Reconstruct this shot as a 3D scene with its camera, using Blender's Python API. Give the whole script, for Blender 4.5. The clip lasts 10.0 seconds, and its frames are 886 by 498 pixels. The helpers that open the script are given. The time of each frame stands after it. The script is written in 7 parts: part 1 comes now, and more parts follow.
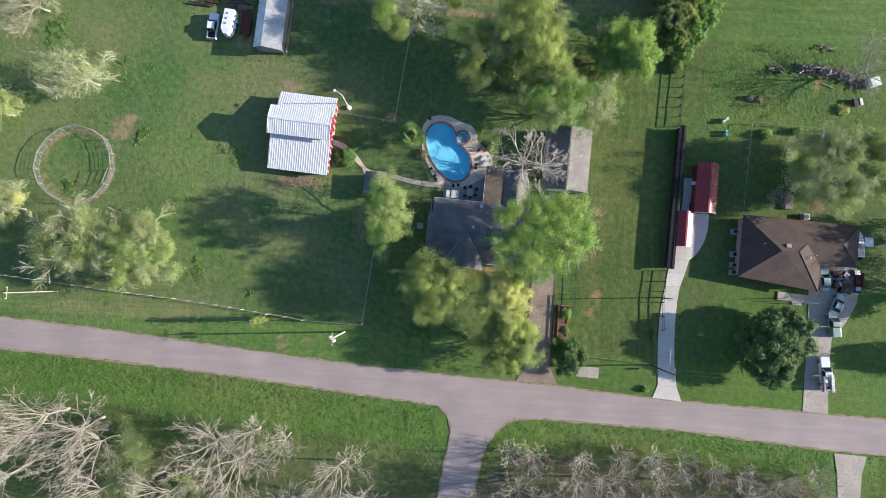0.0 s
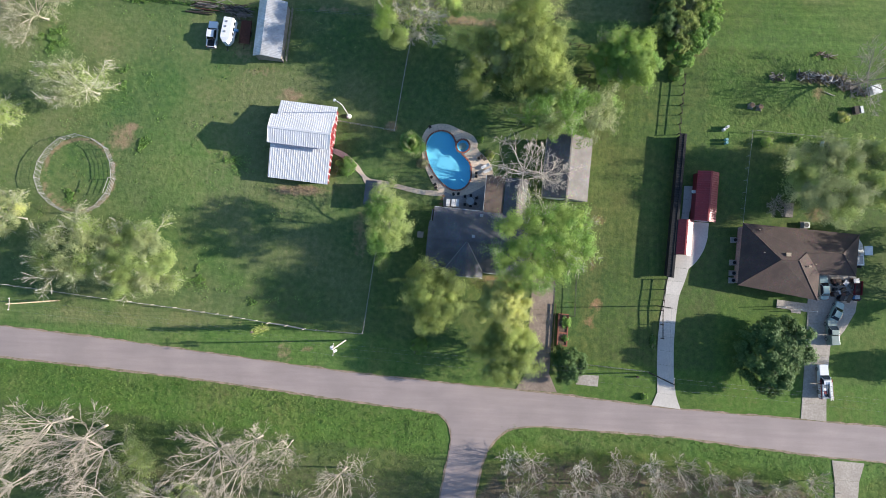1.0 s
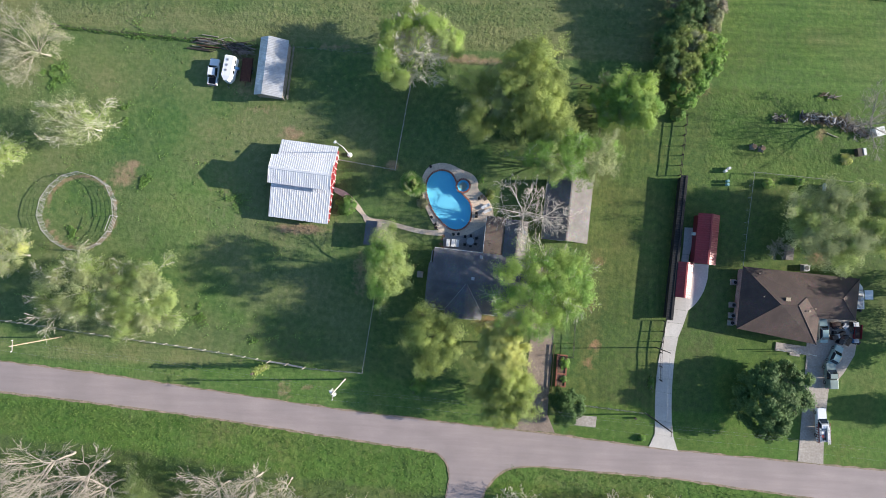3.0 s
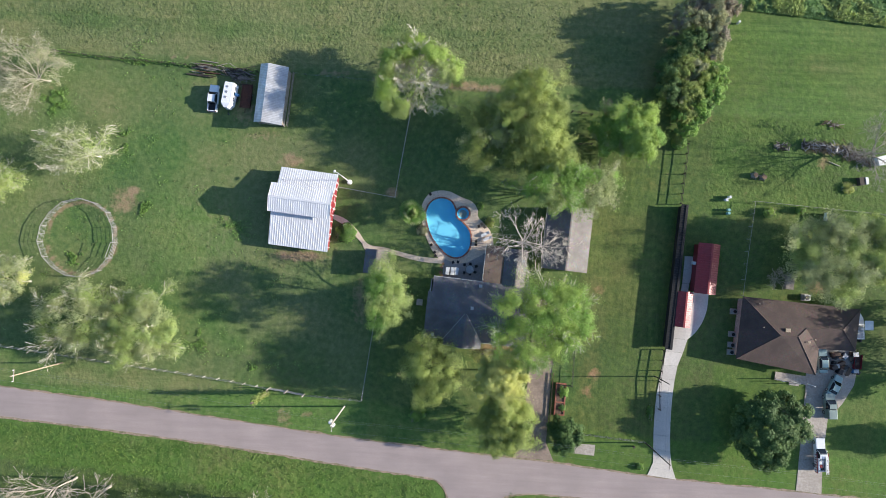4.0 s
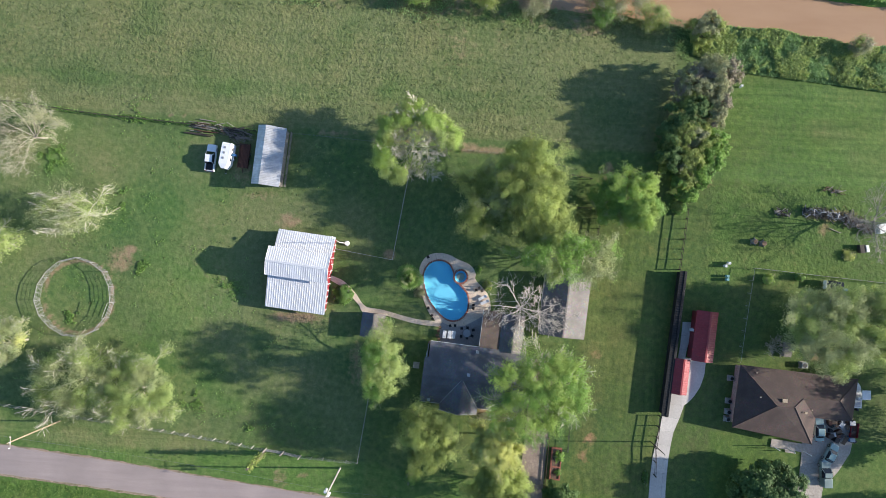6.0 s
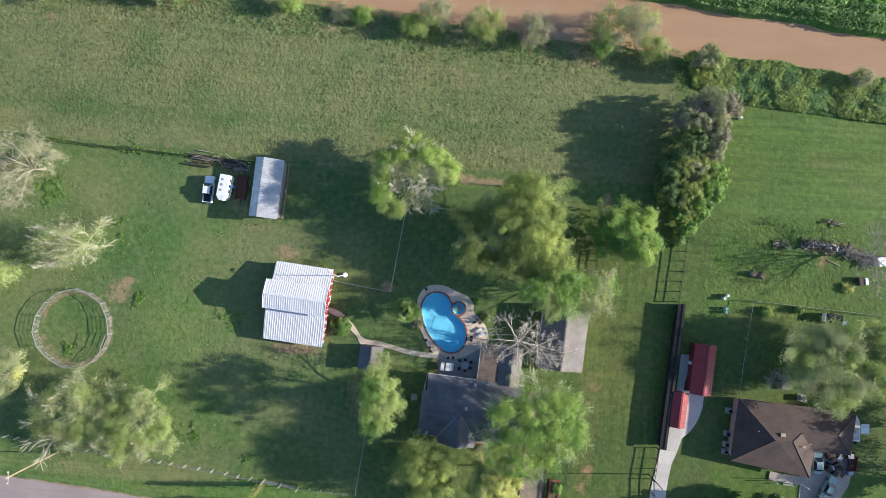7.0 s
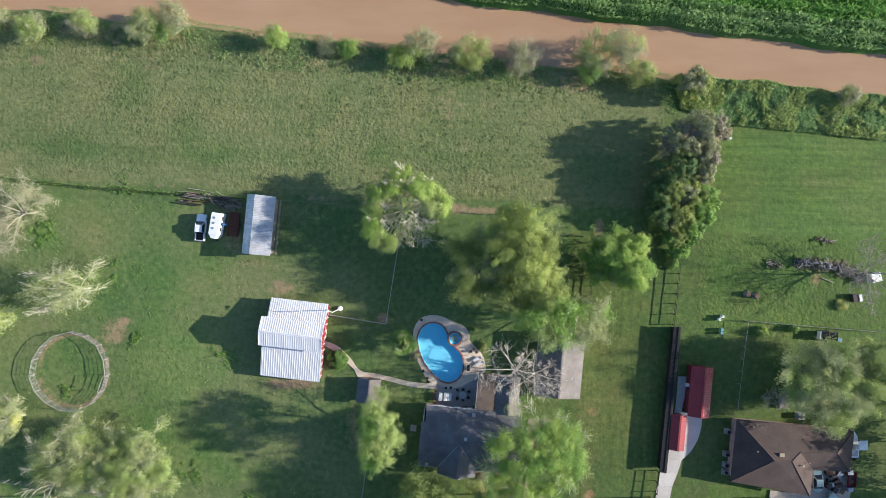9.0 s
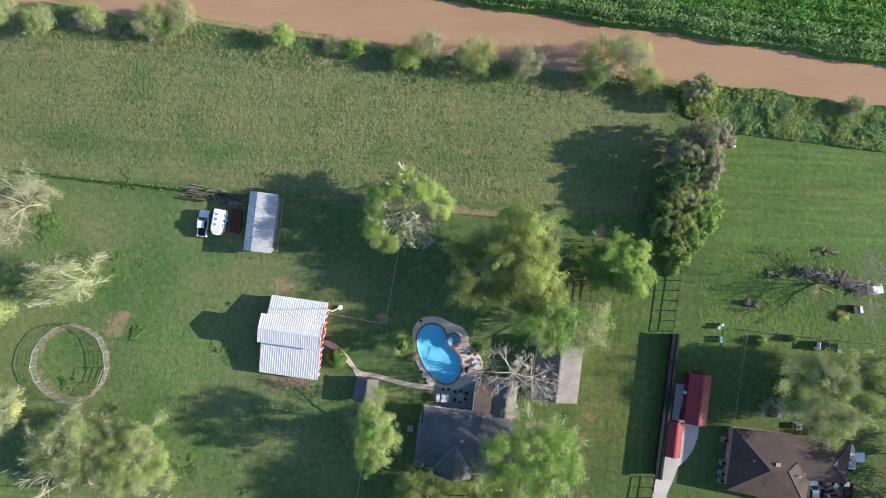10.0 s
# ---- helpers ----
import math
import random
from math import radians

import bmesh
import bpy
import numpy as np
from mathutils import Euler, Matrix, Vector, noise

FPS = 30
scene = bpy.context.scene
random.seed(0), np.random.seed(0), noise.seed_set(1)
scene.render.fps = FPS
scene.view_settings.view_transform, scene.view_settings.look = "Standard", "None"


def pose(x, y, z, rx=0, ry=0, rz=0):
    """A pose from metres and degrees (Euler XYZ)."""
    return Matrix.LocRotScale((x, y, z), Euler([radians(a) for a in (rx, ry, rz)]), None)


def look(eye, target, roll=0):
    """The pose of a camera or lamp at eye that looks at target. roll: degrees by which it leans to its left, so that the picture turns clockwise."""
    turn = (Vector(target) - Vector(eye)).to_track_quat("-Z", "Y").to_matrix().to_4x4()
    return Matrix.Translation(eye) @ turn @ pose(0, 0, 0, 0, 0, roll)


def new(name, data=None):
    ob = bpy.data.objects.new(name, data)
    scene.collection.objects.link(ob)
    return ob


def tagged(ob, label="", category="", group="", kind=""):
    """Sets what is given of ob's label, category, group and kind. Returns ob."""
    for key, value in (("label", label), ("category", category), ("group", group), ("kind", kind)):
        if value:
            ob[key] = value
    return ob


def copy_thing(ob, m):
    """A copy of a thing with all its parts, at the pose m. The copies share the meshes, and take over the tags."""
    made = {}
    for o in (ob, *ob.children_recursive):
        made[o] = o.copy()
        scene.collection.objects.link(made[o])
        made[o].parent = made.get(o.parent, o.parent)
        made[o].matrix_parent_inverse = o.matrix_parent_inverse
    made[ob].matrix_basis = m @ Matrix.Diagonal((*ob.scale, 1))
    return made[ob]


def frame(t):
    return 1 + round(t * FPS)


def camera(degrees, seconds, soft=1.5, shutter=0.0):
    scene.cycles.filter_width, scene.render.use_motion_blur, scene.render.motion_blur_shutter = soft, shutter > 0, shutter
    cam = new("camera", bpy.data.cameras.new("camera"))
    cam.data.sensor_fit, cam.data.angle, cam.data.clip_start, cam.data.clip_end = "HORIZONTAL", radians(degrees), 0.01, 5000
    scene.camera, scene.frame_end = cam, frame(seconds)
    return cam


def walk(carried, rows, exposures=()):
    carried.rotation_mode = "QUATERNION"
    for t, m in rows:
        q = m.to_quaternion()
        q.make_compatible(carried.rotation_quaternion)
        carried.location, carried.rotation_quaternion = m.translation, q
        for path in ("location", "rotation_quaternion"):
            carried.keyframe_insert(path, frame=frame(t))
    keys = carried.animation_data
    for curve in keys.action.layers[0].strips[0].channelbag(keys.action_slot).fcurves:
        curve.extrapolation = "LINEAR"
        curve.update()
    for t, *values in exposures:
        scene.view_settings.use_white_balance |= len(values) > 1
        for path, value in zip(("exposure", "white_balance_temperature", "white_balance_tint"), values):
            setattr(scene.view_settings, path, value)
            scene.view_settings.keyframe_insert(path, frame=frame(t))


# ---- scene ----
cam = camera(85.6, 10.0, soft=0.92)
PATH = [
    (0, (1.145, -3.42, 98.973), (1.141, -3.295, 96.977), 0.3),
    (0.5, (1.044, -1.982, 99.154), (1.041, -1.871, 97.157), 0.1),
    (1, (1.012, -0.492, 99.394), (1.008, -0.39, 97.396), -0.2),
    (1.5, (0.999, 1.287, 99.552), (0.993, 1.383, 97.554), -1.3),
    (2, (1.1, 3.389, 99.725), (1.091, 3.481, 97.728), -3.7),
    (2.5, (1.168, 6.046, 99.906), (1.157, 6.131, 97.908), -5.1),
    (4, (1.407, 15.95, 100.277), (1.386, 16.005, 98.278), -18.2),
    (4.5, (1.494, 19.434, 100.287), (1.471, 19.482, 98.288), -22.5),
    (5, (1.469, 22.989, 100.283), (1.445, 23.031, 98.284), -27.6),
    (5.5, (1.389, 26.651, 100.268), (1.365, 26.686, 98.268), -31.3),
    (7, (1.565, 37.479, 100.175), (1.538, 37.5, 98.175), -48.8),
    (7.5, (1.708, 40.205, 100.147), (1.68, 40.225, 98.148), -51.6),
    (8, (1.923, 42.206, 100.18), (1.897, 42.222, 98.18), -55.6),
    (8.5, (2.163, 43.438, 100.217), (2.139, 43.454, 98.218), -52.6),
    (9, (2.443, 44.098, 100.292), (2.42, 44.114, 98.292), -53.8),
    (9.5, (2.576, 44.418, 100.334), (2.551, 44.431, 98.334), -61.3),
    (10, (2.679, 44.659, 100.415), (2.647, 44.67, 98.416), -68.3),
]
walk(cam, [(t, look(eye, target, roll)) for t, eye, target, roll in PATH])

# ---- light ----
SUN_UP, SUN_AZ = radians(17.3), radians(3.0)      # height over the horizon; angle from +x towards +y
world = bpy.data.worlds.new("sky")
scene.world = world
world.use_nodes = True
wn = world.node_tree.nodes
sky = wn.new("ShaderNodeTexSky")
sky.sky_type, sky.sun_disc = "NISHITA", False
sky.ozone_density = 4.0
sky.sun_elevation, sky.sun_rotation = SUN_UP, radians(90) - SUN_AZ
wn["Background"].inputs["Strength"].default_value = 0.113
world.node_tree.links.new(sky.outputs["Color"], wn["Background"].inputs["Color"])
sun = new("sun", bpy.data.lights.new("sun", "SUN"))
sun.data.energy, sun.data.angle, sun.data.color = 5.0, radians(0.55), (1.0, 0.92, 0.82)
SUN_DIR = Vector((math.cos(SUN_UP) * math.cos(SUN_AZ), math.cos(SUN_UP) * math.sin(SUN_AZ), math.sin(SUN_UP)))
sun.matrix_world = look(SUN_DIR * 200, (0, 0, 0))
scene.view_settings.exposure = 0.97

# ---- materials ----
def node(nt, kind, **inputs):
    n = nt.nodes.new(kind)
    for k, v in inputs.items():
        n.inputs[k.replace("_", " ")].default_value = v
    return n


def noise_fac(nt, pos, scale, detail=4.0, lo=0.35, hi=0.65, rough=0.55):
    n = node(nt, "ShaderNodeTexNoise", Scale=scale, Detail=detail, Roughness=rough)
    nt.links.new(pos, n.inputs["Vector"])
    r = node(nt, "ShaderNodeMapRange", From_Min=lo, From_Max=hi)
    nt.links.new(n.outputs["Fac"], r.inputs["Value"])
    return r.outputs["Result"]


def mix(nt, fac, a, b, blend="MIX"):
    m = nt.nodes.new("ShaderNodeMix")
    m.data_type, m.blend_type = "RGBA", blend
    for sock, v in ((m.inputs[0], fac), (m.inputs[6], a), (m.inputs[7], b)):
        if isinstance(v, (int, float)):
            sock.default_value = v
        elif isinstance(v, tuple):
            sock.default_value = (*v, 1) if len(v) == 3 else v
        else:
            nt.links.new(v, sock)
    return m.outputs[2]


def start_mat(name):
    m = bpy.data.materials.new(name)
    m.use_nodes = True
    nt = m.node_tree
    geo = nt.nodes.new("ShaderNodeNewGeometry")
    return m, nt, nt.nodes["Principled BSDF"], geo.outputs["Position"], geo


def bump_to(nt, bsdf, height, strength, dist):
    b = node(nt, "ShaderNodeBump", Strength=strength, Distance=dist)
    nt.links.new(height, b.inputs["Height"])
    nt.links.new(b.outputs["Normal"], bsdf.inputs["Normal"])


def surface(name, col, rough=0.8, metal=0.0, var=0.25, big=0.4, fine=6.0, bump=0.3, dist=0.03, stain=None, stain_amt=0.5, island=0.0, objvar=0.0):
    """A plain weathered surface: broad stains and fine grain."""
    m, nt, bsdf, pos, geo = start_mat(name)
    dark = tuple(c * (1 - var) for c in col)
    light = tuple(min(1, c * (1 + var)) for c in col)
    c = mix(nt, noise_fac(nt, pos, fine, 5.0), dark, light)
    f = noise_fac(nt, pos, big, 3.0)
    mul = nt.nodes.new("ShaderNodeMath")
    mul.operation = "MULTIPLY"
    mul.inputs[1].default_value = stain_amt
    nt.links.new(f, mul.inputs[0])
    c = mix(nt, mul.outputs[0], c, stain or tuple(x * 0.7 for x in col))
    if island or objvar:
        src = geo.outputs["Random Per Island"]
        if objvar:
            src = nt.nodes.new("ShaderNodeObjectInfo").outputs["Random"]
        hsv = node(nt, "ShaderNodeHueSaturation")
        r = node(nt, "ShaderNodeMapRange", To_Min=1 - (island or objvar), To_Max=1 + (island or objvar))
        nt.links.new(src, r.inputs["Value"])
        nt.links.new(r.outputs["Result"], hsv.inputs["Value"])
        nt.links.new(c, hsv.inputs["Color"])
        c = hsv.outputs["Color"]
    nt.links.new(c, bsdf.inputs["Base Color"])
    bsdf.inputs["Roughness"].default_value, bsdf.inputs["Metallic"].default_value = rough, metal
    if bump:
        bump_to(nt, bsdf, noise_fac(nt, pos, fine * 1.5, 4.0, 0.2, 0.8), bump, dist)
    return m


def leaf_mat(name, a, b, c, trans=0.52):
    """Leaves that differ one from another between three colours, and let some light through."""
    m, nt, bsdf, pos, geo = start_mat(name)
    rnd = geo.outputs["Random Per Island"]
    ramp = nt.nodes.new("ShaderNodeValToRGB")
    a, c = (tuple(v + 0.35 * (w - v) for v, w in zip(q, b)) for q in (a, c))
    ramp.color_ramp.elements[0].color, ramp.color_ramp.elements[1].color = (*a, 1), (*c, 1)
    ramp.color_ramp.elements.new(0.5).color = (*b, 1)
    nt.links.new(rnd, ramp.inputs["Fac"])
    patch = mix(nt, noise_fac(nt, pos, 0.45, 2.0), (0.84, 0.88, 0.88), (1.16, 1.12, 1.04))
    col = mix(nt, 1.0, ramp.outputs["Color"], patch, "MULTIPLY")
    nt.links.new(col, bsdf.inputs["Base Color"])
    bsdf.inputs["Roughness"].default_value = 0.65
    bsdf.inputs["Specular IOR Level"].default_value = 0.22
    tr = nt.nodes.new("ShaderNodeBsdfTranslucent")
    nt.links.new(col, tr.inputs["Color"])
    ms = nt.nodes.new("ShaderNodeMixShader")
    ms.inputs[0].default_value = trans
    nt.links.new(bsdf.outputs[0], ms.inputs[1])
    nt.links.new(tr.outputs[0], ms.inputs[2])
    nt.links.new(ms.outputs[0], nt.nodes["Material Output"].inputs["Surface"])
    return m


def ground_mat():
    """Grass sheet: turf of several greens, dry and bare places by the sheet's own mask."""
    m, nt, bsdf, pos, geo = start_mat("turf")
    att = nt.nodes.new("ShaderNodeVertexColor")
    att.layer_name = "cover"
    sep = nt.nodes.new("ShaderNodeSeparateColor")
    nt.links.new(att.outputs["Color"], sep.inputs["Color"])
    fine = noise_fac(nt, pos, 1.9, 6.0, 0.3, 0.7, 0.7)
    mid = noise_fac(nt, pos, 0.22, 5.0, 0.33, 0.67, 0.62)
    wide = noise_fac(nt, pos, 0.045, 3.0, 0.35, 0.65)
    c = mix(nt, fine, (0.060, 0.110, 0.035), (0.122, 0.176, 0.066))
    c = mix(nt, mid, c, mix(nt, fine, (0.093, 0.120, 0.048), (0.167, 0.190, 0.092)))
    c = mix(nt, wide, c, mix(nt, fine, (0.045, 0.104, 0.037), (0.100, 0.167, 0.063)))

    def masked(channel, low, high, amount=1.0):
        n = noise_fac(nt, pos, 0.8, 6.0, 0.2, 0.8, 0.7)
        a = nt.nodes.new("ShaderNodeMath")
        a.operation = "ADD"
        nt.links.new(channel, a.inputs[0])
        nt.links.new(n, a.inputs[1])
        r = node(nt, "ShaderNodeMapRange", From_Min=low, From_Max=high, To_Max=amount)
        nt.links.new(a.outputs[0], r.inputs["Value"])
        return r.outputs["Result"]
    c = mix(nt, masked(sep.outputs["Green"], 0.6, 1.3, 0.9), c, mix(nt, fine, (0.064, 0.157, 0.029), (0.142, 0.267, 0.063)))
    c = mix(nt, masked(sep.outputs["Blue"], 0.6, 1.35, 0.85), c, mix(nt, fine, (0.125, 0.15, 0.064), (0.23, 0.25, 0.12)))
    c = mix(nt, masked(sep.outputs["Red"], 0.7, 1.25, 0.9), c, mix(nt, fine, (0.22, 0.155, 0.095), (0.39, 0.3, 0.2)))
    clumps = noise_fac(nt, pos, 0.95, 5.0, 0.42, 0.7, 0.65)
    c = mix(nt, clumps, c, mix(nt, 1.0, c, (0.62, 0.74, 0.6), "MULTIPLY"))
    c = mix(nt, noise_fac(nt, pos, 0.09, 4.0, 0.4, 0.72), c, mix(nt, 1.0, c, (1.28, 1.1, 1.12), "MULTIPLY"))
    c = mix(nt, 1.0, c, mix(nt, noise_fac(nt, pos, 4.6, 4.0, 0.3, 0.7, 0.7), (0.74, 0.76, 0.74), (1.24, 1.22, 1.22)), "MULTIPLY")
    tones = nt.nodes.new("ShaderNodeVertexColor")
    tones.layer_name = "turf_tone"
    cut = nt.nodes.new("ShaderNodeSeparateColor")
    nt.links.new(tones.outputs["Color"], cut.inputs["Color"])
    # red channel: turf multiplied towards a darker, yellower green
    c = mix(nt, cut.outputs["Red"], c, mix(nt, 1.0, c, (0.84, 0.72, 0.56), "MULTIPLY"))
    for mask, stretch, turn, low, top in ((cut.outputs["Green"], (0.05, 1.0, 1.0), 4.0, (0.72, 0.76, 0.7), (1.3, 1.2, 1.2)), (cut.outputs["Blue"], (1.0, 0.05, 1.0), -4.0, (0.78, 0.8, 0.76), (1.38, 1.2, 1.2))):
        st = node(nt, "ShaderNodeMapping", Scale=stretch, Rotation=(0, 0, radians(turn)))
        nt.links.new(pos, st.inputs["Vector"])
        lane = mix(nt, noise_fac(nt, st.outputs["Vector"], 1.1, 5.0, 0.3, 0.7, 0.65), low, top)
        c = mix(nt, mask, c, mix(nt, 1.0, c, lane, "MULTIPLY"))
    litter = mix(nt, noise_fac(nt, pos, 1.6, 6.0, 0.3, 0.7, 0.7), (0.075, 0.06, 0.04), (0.19, 0.155, 0.11))
    litter = mix(nt, noise_fac(nt, pos, 0.35, 4.0, 0.45, 0.7), litter, (0.085, 0.12, 0.04))
    shed = nt.nodes.new("ShaderNodeMath")
    shed.operation = "MULTIPLY"
    nt.links.new(tones.outputs["Alpha"], shed.inputs[0])
    shed.inputs[1].default_value = 0.95
    c = mix(nt, shed.outputs[0], c, litter)
    nt.links.new(c, bsdf.inputs["Base Color"])
    bsdf.inputs["Roughness"].default_value = 0.9
    bsdf.inputs["Specular IOR Level"].default_value = 0.15
    h = mix(nt, 0.55, noise_fac(nt, pos, 1.7, 3.0, 0.3, 0.7, 0.5), noise_fac(nt, pos, 0.7, 3.0, 0.3, 0.7, 0.55))
    rel = nt.nodes.new("ShaderNodeMath")
    rel.operation = "MULTIPLY"
    nt.links.new(h, rel.inputs[0])
    nt.links.new(att.outputs["Alpha"], rel.inputs[1])
    bump_to(nt, bsdf, rel.outputs[0], 0.8, 0.2)
    return m


def asphalt_mat():
    m, nt, bsdf, pos, geo = start_mat("road_asphalt")
    fine = noise_fac(nt, pos, 5.0, 6.0, 0.25, 0.75, 0.7)
    st = node(nt, "ShaderNodeMapping", Scale=(0.05, 0.6, 1.0), Rotation=(0, 0, radians(4.5)))
    nt.links.new(pos, st.inputs["Vector"])
    streak = noise_fac(nt, st.outputs["Vector"], 1.6, 4.0)
    wide = noise_fac(nt, pos, 0.13, 4.0)
    c = mix(nt, fine, (0.285, 0.232, 0.222), (0.37, 0.302, 0.288))
    c = mix(nt, streak, c, mix(nt, fine, (0.33, 0.268, 0.253), (0.435, 0.36, 0.338)))
    f = nt.nodes.new("ShaderNodeMath")
    f.operation = "MULTIPLY"
    f.inputs[1].default_value = 0.5
    nt.links.new(wide, f.inputs[0])
    c = mix(nt, f.outputs[0], c, (0.25, 0.21, 0.2))
    nt.links.new(c, bsdf.inputs["Base Color"])
    bsdf.inputs["Roughness"].default_value = 0.9
    bump_to(nt, bsdf, fine, 0.25, 0.02)
    return m


def water_mat(name, tint, ripple):
    """A clear water face: gloss by Fresnel over a tinted see-through body."""
    m = bpy.data.materials.new(name)
    m.use_nodes = True
    nt = m.node_tree
    nt.nodes.remove(nt.nodes["Principled BSDF"])
    clear = nt.nodes.new("ShaderNodeBsdfTransparent")
    clear.inputs[0].default_value = (*tint, 1)
    gloss = node(nt, "ShaderNodeBsdfGlossy", Roughness=0.04)
    fr = node(nt, "ShaderNodeFresnel", IOR=1.33)
    geo = nt.nodes.new("ShaderNodeNewGeometry")
    b = node(nt, "ShaderNodeBump", Strength=0.2, Distance=ripple)
    nt.links.new(noise_fac(nt, geo.outputs["Position"], 1.6, 3.0), b.inputs["Height"])
    nt.links.new(b.outputs[0], gloss.inputs["Normal"])
    nt.links.new(b.outputs[0], fr.inputs["Normal"])
    ms = nt.nodes.new("ShaderNodeMixShader")
    nt.links.new(fr.outputs[0], ms.inputs[0])
    nt.links.new(clear.outputs[0], ms.inputs[1])
    nt.links.new(gloss.outputs[0], ms.inputs[2])
    nt.links.new(ms.outputs[0], nt.nodes["Material Output"].inputs["Surface"])
    return m


def river_mat():
    m, nt, bsdf, pos, geo = start_mat("muddy_water")
    mp = node(nt, "ShaderNodeMapping", Scale=(0.25, 1.0, 1.0), Rotation=(0, 0, radians(5)))
    nt.links.new(pos, mp.inputs["Vector"])
    f = noise_fac(nt, mp.outputs["Vector"], 0.25, 4.0)
    c = mix(nt, f, (0.38, 0.235, 0.14), (0.42, 0.27, 0.165))
    nt.links.new(c, bsdf.inputs["Base Color"])
    bsdf.inputs["Roughness"].default_value = 0.12
    bsdf.inputs["IOR"].default_value = 1.33
    bump_to(nt, bsdf, noise_fac(nt, pos, 2.2, 3.0), 0.12, 0.02)
    return m


def shingle_mat(name, col, var=0.22):
    """Asphalt shingles in courses, with run-down stains."""
    m, nt, bsdf, pos, geo = start_mat(name)
    fine = noise_fac(nt, pos, 4.5, 5.0, 0.3, 0.7, 0.7)
    wide = noise_fac(nt, pos, 0.35, 4.0)
    cell = node(nt, "ShaderNodeTexVoronoi", Scale=3.4)
    nt.links.new(pos, cell.inputs["Vector"])
    c = mix(nt, fine, tuple(x * (1 - var) for x in col), tuple(x * (1 + var) for x in col))
    c = mix(nt, 0.28, c, mix(nt, 1.0, cell.outputs["Color"], col, "MULTIPLY"))
    c = mix(nt, wide, c, tuple(x * 0.58 for x in col))
    nt.links.new(c, bsdf.inputs["Base Color"])
    bsdf.inputs["Roughness"].default_value = 0.9
    bump_to(nt, bsdf, fine, 0.35, 0.03)
    return m


